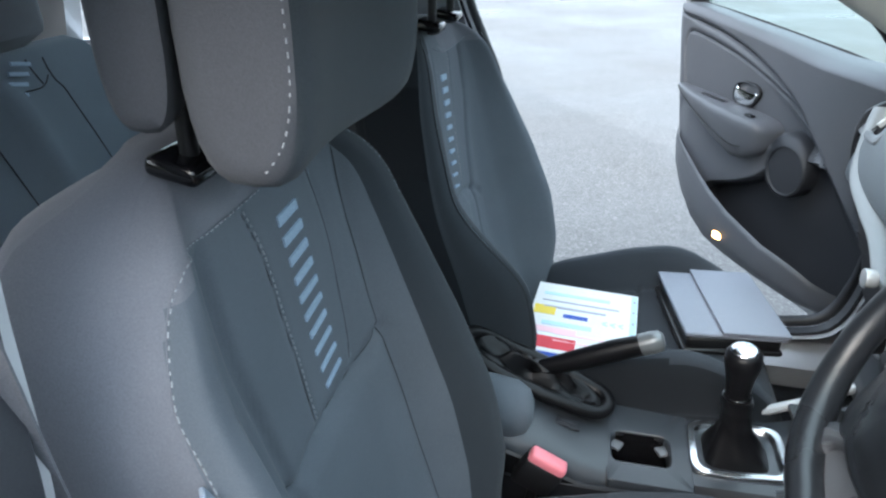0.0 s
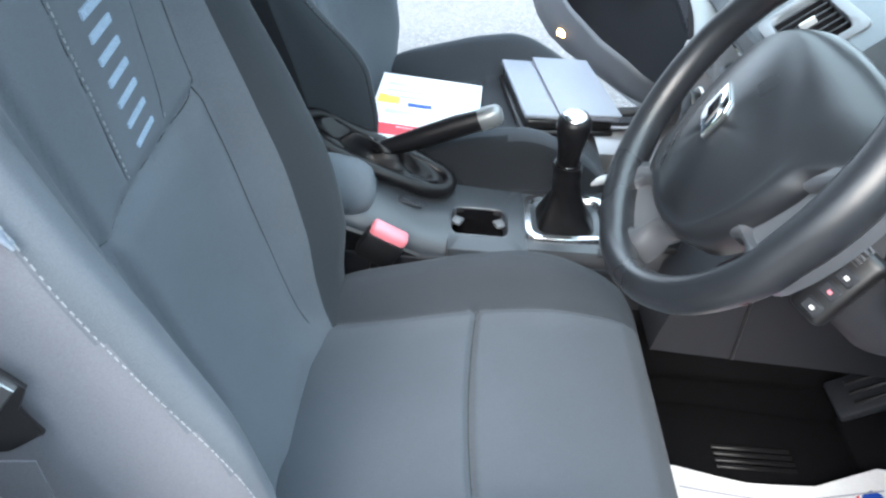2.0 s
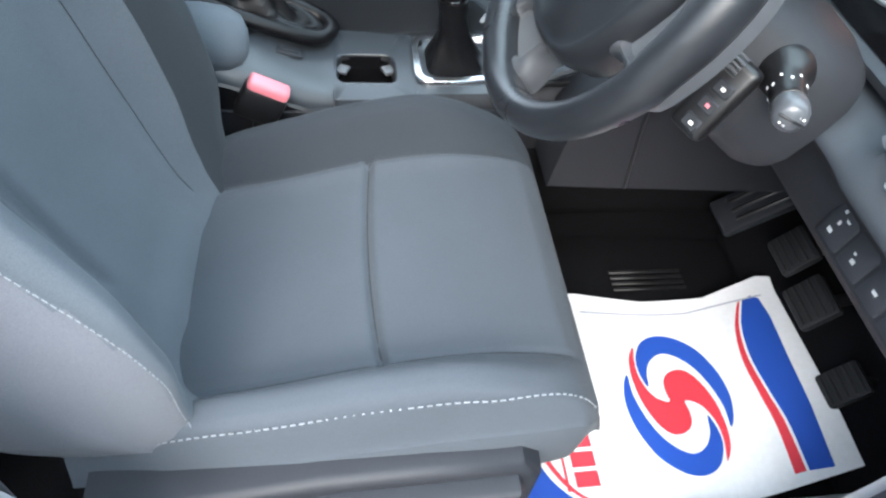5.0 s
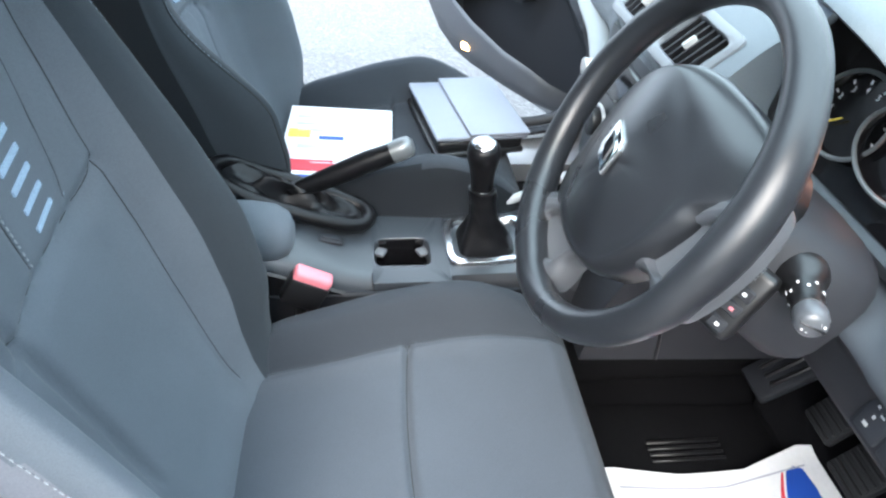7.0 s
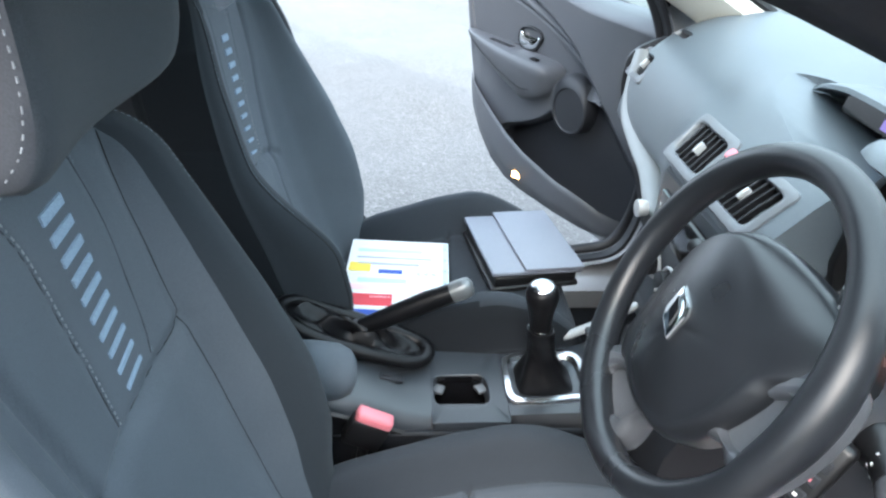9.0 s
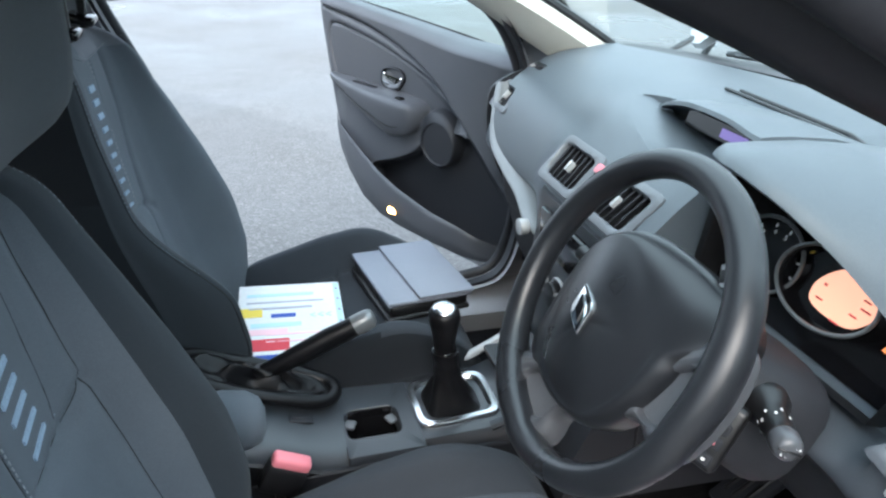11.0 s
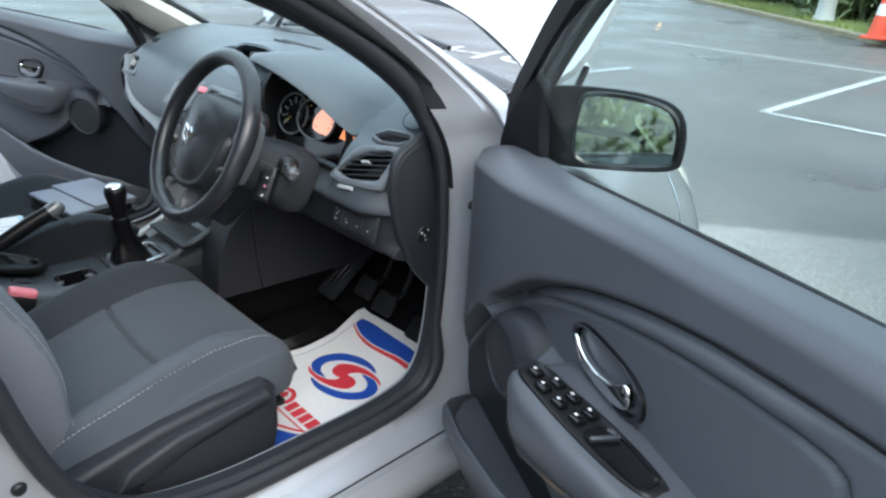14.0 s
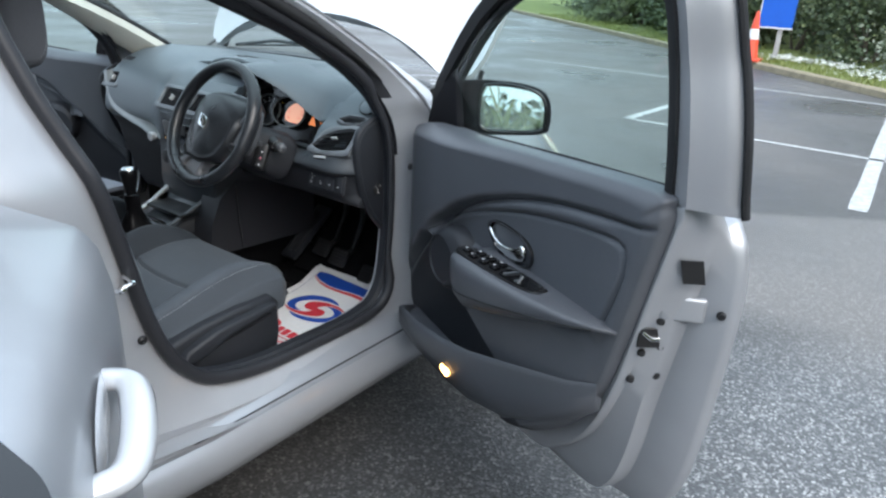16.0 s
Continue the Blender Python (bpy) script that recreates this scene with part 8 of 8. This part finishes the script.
    # latch, bolts and label on the shut face
    def on_shut(d, z, lift=0.0):
        """A pose on the shut face: local x stands off it."""
        a_, b_ = Vector((shut_x(d - 0.015, z), d - 0.015)), Vector((shut_x(d + 0.015, z), d + 0.015))
        ang = math.degrees(math.atan2(b_.x - a_.x, 0.03))
        return Matrix.Translation(P(shut_x(d, z), d, z)) @ pose(0, 0, 0, 0, 0, s * ang) @ pose(0.004 + lift, 0, 0)

    part("shut_label", rbox((0.002, 0.040, 0.044), 0, 1, on_shut(0.078, 0.865, 0.005) @ Matrix(((1, 0, 0, 0), (0, 1, 0.25 * s, 0), (0, 0, 1, 0), (0, 0, 0, 1)))), M_BLACK, th, "black square label")
    part("shut_pressing", rbox((0.014, 0.082, 0.050), 0.0068, 4, on_shut(0.088, 0.782, -0.006)), M_JAMB, th)
    latch = part("latch", rbox((0.006, 0.045, 0.042), 0.002, 1, on_shut(0.052, 0.715)), M_BLACK, th, "dark door latch")
    lm = on_shut(0.052, 0.715, 0.003)
    part("latch_claw", tube([lm @ Vector((0, -0.016 * -s, 0.012)), lm @ Vector((0.004, 0.0, 0.0)), lm @ Vector((0, 0.018 * -s, -0.002))], 0.004, 8), M_BRIGHT, latch, "bright latch claw")
    for d, z in ((0.062, 0.752), (0.050, 0.676), (0.075, 0.695), (0.130, 0.785), (0.05, 0.608), (0.085, 0.625), (0.085, 0.372)):
        part("bolt", cyl(0.0088, 0.006, 14, 0.006, 0, on_shut(d, z) @ pose(0, 0, 0, 0, 90, 0)), M_BLACK, th)
    part("card_screw", cyl(0.009, 0.005, 14, 0.007, 0, flat(-0.004) @ Matrix.Translation((0.932, 0.855, 0))), M_BLACK, card)
    part("hinge", join(rbox((0.06, 0.03, 0.05), 0.006, 2, Matrix.Translation(P(-0.02, 0.07, 0.80))), rbox((0.06, 0.03, 0.05), 0.006, 2, Matrix.Translation(P(-0.02, 0.07, 0.42)))), M_JAMB, th)
    return th


driver_door = front_door(-1, "driver_door", "open silver driver's door with dark lining")
passenger_door = front_door(1, "passenger_door", "open silver passenger door with dark lining")

# ---- driver's door mirror ----
mir = thing("door_mirror", "black door mirror with chrome-backed glass", "mirror")
mc = Vector((0.885, -1.020, 0.990))
mirror_face = Vector((-0.83, -0.54, 0.15)).normalized()
MM = frame_at(mc, mirror_face.cross(Vector((0, 0, 1))) * -1, Vector((0, 0, 1)) - mirror_face * mirror_face.z)
zdir = (MM.to_3x3() @ Vector((0, 0, 1))).dot(mirror_face)
k_ = 1 if zdir > 0 else -1
MO = [(-0.088, -0.02), (-0.085, 0.044), (-0.068, 0.062), (0.0, 0.062), (0.06, 0.050), (0.086, 0.022), (0.090, -0.028), (0.076, -0.050), (0.0, -0.058), (-0.072, -0.056)]
if (MM.to_3x3() @ Vector((1, 0, 0))).y > 0:
    MO = [(-x, y) for x, y in MO]
mo = spline([(x, y, 0) for x, y in MO], 56, True)
side_ = 1.0 if (MM.to_3x3() @ Vector((1, 0, 0))).y > 0 else -1.0
part("housing", loft([[MM @ Vector((p.x * k + side_ * e * smooth_step(0.0, 0.085, p.x * side_), p.y * k * (1 - 0.9 * e * smooth_step(0.04, 0.095, p.x * side_)), h * k_)) for p in mo] for k, h, e in ((1.0, 0.002, 0.0), (1.09, 0.007, 0.004), (1.16, 0.004, 0.030), (1.21, -0.012, 0.060), (1.19, -0.05, 0.075), (1.0, -0.09, 0.075), (0.5, -0.115, 0.06))]), M_SAIL, mir, "black mirror housing", smooth=70)
part("mirror_glass", slab([(p.x, p.y) for p in mo], 0.003 * k_, 0, MM @ Matrix.Translation((0, 0, 0.002 * k_))), M_MIRROR, mir, "reflecting glass", smooth=0)
part("mirror_rim", tube([MM @ Vector((p.x * 1.03, p.y * 1.03, 0.006 * k_)) for p in mo], 0.005, 8, closed=True), M_GLOSS, mir)
part("mirror_arm", tube([mc + Vector((0.03, 0.10, -0.03)), mc + Vector((0.02, 0.165, -0.035)), mc + Vector((-0.03, 0.215, -0.03))], [0.028, 0.026, 0.03], 12, flat=1.2), M_PLASTIC, mir)

# ---- driver's side rear door, open ----
rd = thing("rear_door", "open silver rear door with pull handle", "car door", door_pose(-0.322, -0.852, -1, 59))
RDO = [(0.03, 0.90), (0.12, 0.935), (0.35, 0.95), (0.80, 0.965), (0.93, 0.95), (0.965, 0.86), (0.955, 0.75), (0.88, 0.62), (0.80, 0.50), (0.73, 0.36), (0.66, 0.275), (0.30, 0.262), (0.02, 0.275), (-0.02, 0.45), (-0.02, 0.75)]


def rdring(d, k, n=64):
    # the shoulder rises inwards to the glass
    return [Vector((0.45 + (p.x - 0.45) * k, d, 0.62 + (p.y - 0.62) * k + max(0.0, 0.088 - d) * 0.45 * min(1.0, max(0.0, (p.y - 0.80) / 0.12)))) for p in spline([(x, z, 0) for x, z in RDO], n, True)]


part("shell", loft([rdring(-0.04, 0.955), rdring(-0.06, 0.98), rdring(-0.05, 1.0), rdring(0.0, 1.0), rdring(0.05, 1.0), rdring(0.075, 1.0), rdring(0.088, 0.985), rdring(0.105, 0.93), rdring(0.122, 0.80), rdring(0.130, 0.55), rdring(0.132, 0.2)]), M_JAMB, rd, "silver painted door shell", smooth=60)
part("lining", loft([rdring(-0.045, 0.95), rdring(-0.075, 0.93), rdring(-0.08, 0.88)]), M_PLASTIC, rd, "dark door lining")
part("edge_seal", tube([p + Vector((0, 0.02, 0)) for p in rdring(0.02, 0.992)[20:48]], 0.014, 8), M_RUBBER, rd, "black rubber edge seal")
part("handle", tube(spline([(0.425, 0.122, 0.865), (0.44, 0.150, 0.865), (0.48, 0.160, 0.864), (0.56, 0.161, 0.863), (0.605, 0.150, 0.862), (0.62, 0.118, 0.862)], 30), [0.016 + 0.003 * math.sin(k / 29 * math.pi) for k in range(30)], 12, flat=0.75), M_SILVER, rd, "silver pull handle", smooth=70)
part("handle_recess", revolve([(0.0, 0.004), (0.045, 0.003), (0.055, 0.0)], 28, pose(0.52, 0.126, 0.862, -90, 0, 0) @ Matrix.Diagonal((1.5, 0.8, 1, 1))), M_SILVER, rd)
part("window_frame", loft([[Vector((x, d, z)), Vector((x + w, d, z)), Vector((x + w, d + 0.035, z)), Vector((x, d + 0.035, z))] for x, z, d, w in ((0.0, 0.90, -0.06, 0.22), (0.03, 1.05, -0.08, 0.20), (0.08, 1.25, -0.13, 0.12), (0.12, 1.33, -0.15, 0.06))]), M_JAMB, rd)
part("window_frame", tube([(0.10, -0.14, 1.32), (0.40, -0.15, 1.35), (0.75, -0.14, 1.28), (0.90, -0.08, 1.10), (0.93, -0.05, 0.95)], 0.022, 8), M_JAMB, rd)
bm = flat_pane([(x, -0.030 - 0.24 * (z - 0.93), z) for x, z in ((0.06, 0.93), (0.14, 1.31), (0.42, 1.335), (0.74, 1.27), (0.88, 1.09), (0.91, 0.95))], (0, 1, 0.24))
# black corner piece at the rear end of the shoulder
arc_ = [(0.60, -0.03), (0.635, 0.025), (0.665, 0.060), (0.70, 0.090), (0.74, 0.112), (0.80, 0.124), (0.93, 0.122), (0.93, -0.06), (0.60, -0.06)]
part("corner_piece", loft([[Vector((p.x, p.y, z + max(0.0, 0.088 - p.y) * 0.45 + 0.02 * (p.x - 0.6))) for p in spline([(x, d, 0) for x, d in arc_], 50, True)] for z in (0.90, 0.962, 0.968)]), M_GLOSS, rd, "black corner piece behind the glass")
rp = part("pane", bm, G_SIDE, rd, "green tinted door glass", smooth=0)
rp.visible_shadow = False
# ---- car park beyond: markings, kerb, planting, sign and cones ----
def line(name, pts, w, material, label):
    bm = bmesh.new()
    rng = random.Random(len(pts) * 7 + int(w * 1000))
    for a, b in zip(pts, pts[1:]):
        a, b = Vector((*a, 0)), Vector((*b, 0))
        d = (b - a).normalized()
        sd = Vector((-d.y, d.x, 0)) * w / 2
        n = max(2, int((b - a).length / 0.25))
        prev = None
        for k in range(n + 1):
            p = a.lerp(b, k / n)
            e0, e1 = rng.uniform(-0.008, 0.008), rng.uniform(-0.008, 0.008)
            cur = [bm.verts.new(p + sd * (1 + e0 * 8) + Vector((0, 0, 0.004))), bm.verts.new(p - sd * (1 + e1 * 8) + Vector((0, 0, 0.004)))]
            if prev:
                bm.faces.new((prev[0], prev[1], cur[1], cur[0]))
            prev = cur
    ob = part(name, bm, material, smooth=0)
    tagged(ob, label, "road marking", kind="structure")


line("bay_line", [(6.38, 0.78), (10.4, 0.74)], 0.10, M_LINE, "worn white parking bay line")
line("bay_line", [(6.38, 0.83), (6.35, -5.0)], 0.08, M_LINE, "worn white parking bay line")
line("bay_line", [(4.45, -1.66), (10.4, -1.38)], 0.12, M_LINE, "worn white parking bay line")
line("bay_line", [(10.45, 4.5), (10.41, -1.6)], 0.09, M_LINE, "worn white parking bay line")
tb = text_bm("HGV", 1.25, frame_at((6.72, 3.95, 0.0045), (0.28, -0.96, 0), (0.96, 0.28, 0)), 0.0, 0.0)
tagged(part("ground_letters", tb, M_PALE, smooth=0), "faded white painted letters on the tarmac", "road marking", kind="structure")

bm = bmesh.new()
bm.faces.new([bm.verts.new((x, y, 0.003)) for x, y in ((-0.68, 12.9), (1.20, 12.9), (1.30, 15.3), (-0.72, 15.3))])
tagged(part("painted_box", bm, M_PINKBOX, smooth=0), "faded pink painted box on the tarmac", "road marking", kind="structure")
line("box_line", [(-0.75, 12.85), (1.25, 12.85), (1.36, 15.4)], 0.10, M_PALE, "faded white edge of the painted box")

# kerb and lawn run along the far side
K0, K1 = Vector((23.0, 10.8, 0)), Vector((3.2, -9.2, 0))
KD = (K1 - K0).normalized()
KN = Vector((-KD.y, KD.x, 0))
if KN.x < 0:
    KN = -KN
kerb_bm = loft([[K0 + KD * t + KN * a + Vector((0, 0, z)) for a, z in ((0.0, -0.05), (0.0, 0.09), (0.03, 0.115), (0.13, 0.12), (0.14, -0.05))] for t in np.linspace(-60, 45, 30)])
tagged(part("kerb", kerb_bm, M_KERB, smooth=30), "low mossy concrete kerb along the lawn", "kerb", kind="structure")
rng = random.Random(5)
bm = bmesh.new()
grid = []
for t in np.linspace(-60, 45, 60):
    grid.append([bm.verts.new(K0 + KD * t + KN * a + Vector((0, 0, 0.10 + 0.05 * noise.noise(Vector((t, a, 0)) * 0.6) + 0.02 * a))) for a in (0.13, 0.5, 1.0, 1.6, 2.4, 4, 8, 20, 60)])
for a, b in zip(grid, grid[1:]):
    for i in range(8):
        bm.faces.new((a[i], a[i + 1], b[i + 1], b[i]))
tagged(part("lawn", bm, M_GRASS_SOIL), "rough green lawn behind the kerb", "lawn", kind="structure")


def tufts(name, material, n, t0, t1, a0, a1, h, w, label, cat, per=3, seed=1):
    r = random.Random(seed)
    verts, faces = [], []
    for _ in range(n):
        p = K0 + KD * r.uniform(t0, t1) + KN * (a0 + (a1 - a0) * r.random() ** 1.2) + Vector((0, 0, 0.10))
        for _ in range(per):
            a = r.uniform(0, math.tau)
            d = Vector((math.cos(a), math.sin(a), 0))
            hh = h * r.uniform(0.5, 1.2)
            tip = p + d * hh * r.uniform(0.2, 0.7) + Vector((0, 0, hh))
            sd = Vector((-d.y, d.x, 0)) * w
            i = len(verts)
            verts += [p - sd, p + sd, tip]
            faces.append((i, i + 1, i + 2))
    me = bpy.data.meshes.new(name)
    me.from_pydata(verts, [], faces)
    me.materials.append(material)
    return tagged(new(name, me), label, cat, kind="stuff")


tufts("grass", F_GRASS, 9000, -2, 34, 0.12, 2.6, 0.10, 0.008, "short green grass blades", "grass")


def flowers():
    r = random.Random(9)
    verts, faces = [], []
    for _ in range(900):
        cl = r.choice(((13.0, 1.0), (14.0, 1.3), (15.4, 0.9), (16.2, 1.4), (17.0, 1.0), (18.6, 1.2)))
        p = K0 + KD * r.gauss(cl[0], 0.35) + KN * abs(r.gauss(cl[1], 0.22)) + Vector((0, 0, r.uniform(0.14, 0.20)))
        for k in range(3):
            a = r.uniform(0, math.tau)
            d = Vector((math.cos(a), math.sin(a), r.uniform(0.0, 0.5))) * 0.035
            e = Vector((-d.y, d.x, 0.004)) * 0.6
            i = len(verts)
            verts += [p, p + d + e, p + d * 1.4, p + d - e]
            faces.append((i, i + 1, i + 2, i + 3))
    me = bpy.data.meshes.new("daisies")
    me.from_pydata(verts, [], faces)
    me.materials.append(F_FLOWER)
    tagged(new("daisies", me), "patches of small white flowers in the grass", "flowers", kind="stuff")


flowers()


def shrub(name, label, t, a, size, material, n, leaf, seed, strap=False):
    """A shrub: forked stems and a crown of many single leaves in uneven clumps."""
    r = random.Random(seed)
    base = K0 + KD * t + KN * a + Vector((0, 0, 0.10))
    th = thing(name, label, "shrub", Matrix.Translation(base), group="shrubs along the lawn")
    clumps = []
    for k in range(7):
        an = r.uniform(0, math.tau)
        out = Vector((math.cos(an), math.sin(an), 0)) * size[0] * r.uniform(0.25, 0.75)
        top = out + Vector((0, 0, size[1] * r.uniform(0.45, 0.85)))
        part("stem", tube([(0.04 * math.cos(an), 0.04 * math.sin(an), -0.02), top * 0.45, top], [0.035, 0.022, 0.008], 6), M_BARK, th)
        clumps.append(top)
    for _ in range(26):
        an, el = r.uniform(0, math.tau), r.random()
        rad = size[0] * (1 - 0.5 * el * el) * r.uniform(0.45, 1.0)
        clumps.append(Vector((math.cos(an) * rad, math.sin(an) * rad, size[1] * (0.12 + 0.85 * el) * r.uniform(0.8, 1.1))))
    verts, faces = [], []
    for _ in range(n):
        c = r.choice(clumps)
        p = c + Vector((r.gauss(0, 1), r.gauss(0, 1), r.gauss(0, 0.8))) * size[0] * 0.17
        if p.z < 0.02:
            p.z = 0.02 + r.random() * 0.1
        d = Vector((r.gauss(0, 1), r.gauss(0, 1), r.gauss(0.3 if not strap else 0.9, 0.7))).normalized()
        sd = d.cross(Vector((r.gauss(0, 1), r.gauss(0, 1), r.gauss(0, 1)))).normalized()
        ln = leaf * r.uniform(0.6, 1.3)
        w = ln * (0.28 if not strap else 0.06)
        i = len(verts)
        if strap:
            mid = p + d * ln * 0.6
            tip = p + d * ln + Vector((0, 0, -0.35 * ln))
            verts += [p - sd * w, p + sd * w, mid + sd * w, mid - sd * w, tip]
            faces += [(i, i + 1, i + 2, i + 3), (i + 3, i + 2, i + 4)]
        else:
            verts += [p, p + d * ln * 0.5 + sd * w, p + d * ln, p + d * ln * 0.5 - sd * w]
            faces.append((i, i + 1, i + 2, i + 3))
    me = bpy.data.meshes.new("crown")
    me.from_pydata(verts, [], faces)
    me.materials.append(material)
    cr = new("crown", me)
    cr.parent = th
    return th


shrub("shrub", "grey-green rounded shrub behind the flowers", 15.8, 2.6, (1.5, 1.15), F_SILVER, 7000, 0.10, 2)
shrub("shrub", "grey-green rounded shrub behind the flowers", 18.4, 2.8, (1.5, 1.2), F_SILVER, 6000, 0.10, 3)
shrub("shrub", "dark green shrub behind the sign", 13.2, 2.6, (1.2, 1.7), F_DARK, 6000, 0.10, 4)
shrub("shrub", "dark green shrub by the kerb", 10.5, 2.8, (1.5, 1.9), F_DARK, 6000, 0.11, 6)
shrub("shrub", "strap-leaved shrub by the kerb", 8.0, 2.4, (1.3, 1.5), F_PALM, 2600, 0.55, 7, True)
shrub("shrub", "dark green shrub by the kerb", 5.2, 2.8, (1.6, 1.8), F_DARK, 6000, 0.11, 8)
shrub("shrub", "strap-leaved shrub by the kerb", 2.6, 2.4, (1.3, 1.4), F_PALM, 2400, 0.55, 9, True)
shrub("shrub", "dark green shrub by the kerb", -0.5, 3.0, (1.8, 1.9), F_DARK, 6000, 0.12, 10)
shrub("shrub", "dark green shrub by the kerb", 21.5, 3.0, (1.8, 2.0), F_DARK, 5000, 0.12, 11)


def wood(name, label, pts, h, n, seed, leaf=F_DARK, long=1.0):
    """A far belt of trees and hedge, one body of leaves."""
    r = random.Random(seed)
    verts, faces = [], []
    for _ in range(n):
        f = r.random()
        a = Vector(pts[0]).lerp(Vector(pts[1]), f)
        top = h * (0.65 + 0.35 * noise.noise(Vector((f * 17 + seed, seed, 0))))
        z = top * r.random() ** 0.8
        p = a + Vector((r.gauss(0, 0.9), r.gauss(0, 0.9), z))
        d = Vector((r.gauss(0, 1), r.gauss(0, 1), r.gauss(0, 1))).normalized()
        sd = d.orthogonal().normalized()
        ln = r.uniform(0.12, 0.34) * long
        sd *= ln * 0.3 / long ** 1.35
        i = len(verts)
        verts += [p, p + d * ln * 0.5 + sd, p + d * ln, p + d * ln * 0.5 - sd]
        faces.append((i, i + 1, i + 2, i + 3))
    me = bpy.data.meshes.new(name)
    me.from_pydata(verts, [], faces)
    me.materials.append(leaf)
    tagged(new(name, me), label, "hedge", kind="stuff")


wood("far_hedge", "dark tree belt behind the lawn", ((34.0, 15.0, 0), (10.0, -9.5, 0)), 5.0, 24000, 3)
wood("near_hedge", "green hedge beside the car park", ((-3.2, -9.0, 0), (-8.2, -3.0, 0)), 2.35, 15000, 6, F_HEDGE, 3.0)
# the second hedge below is unseen, added to cut low sky and darken reflections
wood("unseen_hedge", "unseen dark green hedge added to block low sky", ((11.0, -9.6, 0), (-3.0, -10.6, 0)), 4.6, 12000, 8, F_DARK, 1.6)
wood("rear_hedge", "green hedge behind the car", ((-9.0, -14.0, 0), (-11.0, 10.0, 0)), 4.0, 16000, 4)

# sign, cones
def tree(at, h, seed):
    """A pale-barked tree: tapered trunk, forked limbs and a loose crown of single leaves."""
    r = random.Random(seed)
    th = thing("tree", "tree with a pale grey trunk on the lawn", "tree", Matrix.Translation(at))
    part("trunk", tube(spline([(0, 0, -0.05), (0.03, 0.02, 0.8), (-0.02, 0.05, 2.0), (0.05, 0.0, h * 0.55)], 16), [0.20 - 0.09 * k / 15 + 0.06 * max(0, 1 - k / 2) for k in range(16)], 12), M_POST, th, "pale grey bark trunk", smooth=70)
    tips = []
    for k in range(9):
        a = k * 2.4 + r.uniform(-0.3, 0.3)
        z0 = h * r.uniform(0.34, 0.54)
        tip = Vector((math.cos(a) * h * r.uniform(0.18, 0.34), math.sin(a) * h * r.uniform(0.18, 0.34), h * r.uniform(0.62, 0.98)))
        part("limb", tube([(0, 0.02, z0), (tip.x * 0.45, tip.y * 0.45, z0 + (tip.z - z0) * 0.4), tip], [0.075, 0.045, 0.015], 8), M_POST, th)
        tips += [tip, tip * 0.8 + Vector((0, 0, 0.1 * h)), tip.lerp(Vector((0, 0, z0)), 0.35)]
    verts, faces = [], []
    for _ in range(5000):
        p = r.choice(tips) + Vector((r.gauss(0, 1), r.gauss(0, 1), r.gauss(0, 0.7))) * h * 0.075
        d = Vector((r.gauss(0, 1), r.gauss(0, 1), r.gauss(-0.2, 0.7))).normalized()
        sd = d.cross(Vector((r.gauss(0, 1), r.gauss(0, 1), 1.0))).normalized()
        ln, i = r.uniform(0.08, 0.17), len(verts)
        verts += [p, p + d * ln * 0.5 + sd * ln * 0.3, p + d * ln, p + d * ln * 0.5 - sd * ln * 0.3]
        faces.append((i, i + 1, i + 2, i + 3))
    me = bpy.data.meshes.new("crown")
    me.from_pydata(verts, [], faces)
    me.materials.append(F_DARK)
    new("crown", me).parent = th


tree(Vector((17.0, 3.9, 0.10)), 6.5, 12)
sg = thing("car_park_sign", "blue panel sign on a grey post", "sign", Matrix.Translation(Vector((14.55, 1.12, 0.11))))
part("post", rbox((0.07, 0.09, 2.6), 0.01, 1, pose(0, 0, 1.3)), M_POST, sg)
part("panel", rbox((0.03, 0.62, 1.3), 0.006, 1, pose(-0.05, 0.10, 1.25)), M_SIGNB, sg)
part("panel_edge", join(rbox((0.032, 0.64, 0.03), 0, 1, pose(-0.052, 0.10, 0.60)), rbox((0.032, 0.02, 1.3), 0, 1, pose(-0.052, 0.42, 1.25))), M_WHITE, sg)
for k, (x, y) in enumerate(((13.72, 1.40), (14.05, 2.02), (14.55, 1.95))):
    cn = thing("traffic_cone", "orange traffic cone with white band", "traffic cone", Matrix.Translation((x, y, 0.115)), group="traffic cones")
    part("base", rbox((0.42, 0.42, 0.05), 0.015, 2, pose(0, 0, 0.025)), M_CONE, cn)
    part("cone", revolve([(0.15, 0.05), (0.105, 0.35), (0.06, 0.70), (0.03, 0.90), (0.0, 0.91)], 24), M_CONE, cn)
    part("band", revolve([(0.101, 0.40), (0.1025, 0.395), (0.078, 0.58), (0.076, 0.585)], 24), M_WHITE, cn)
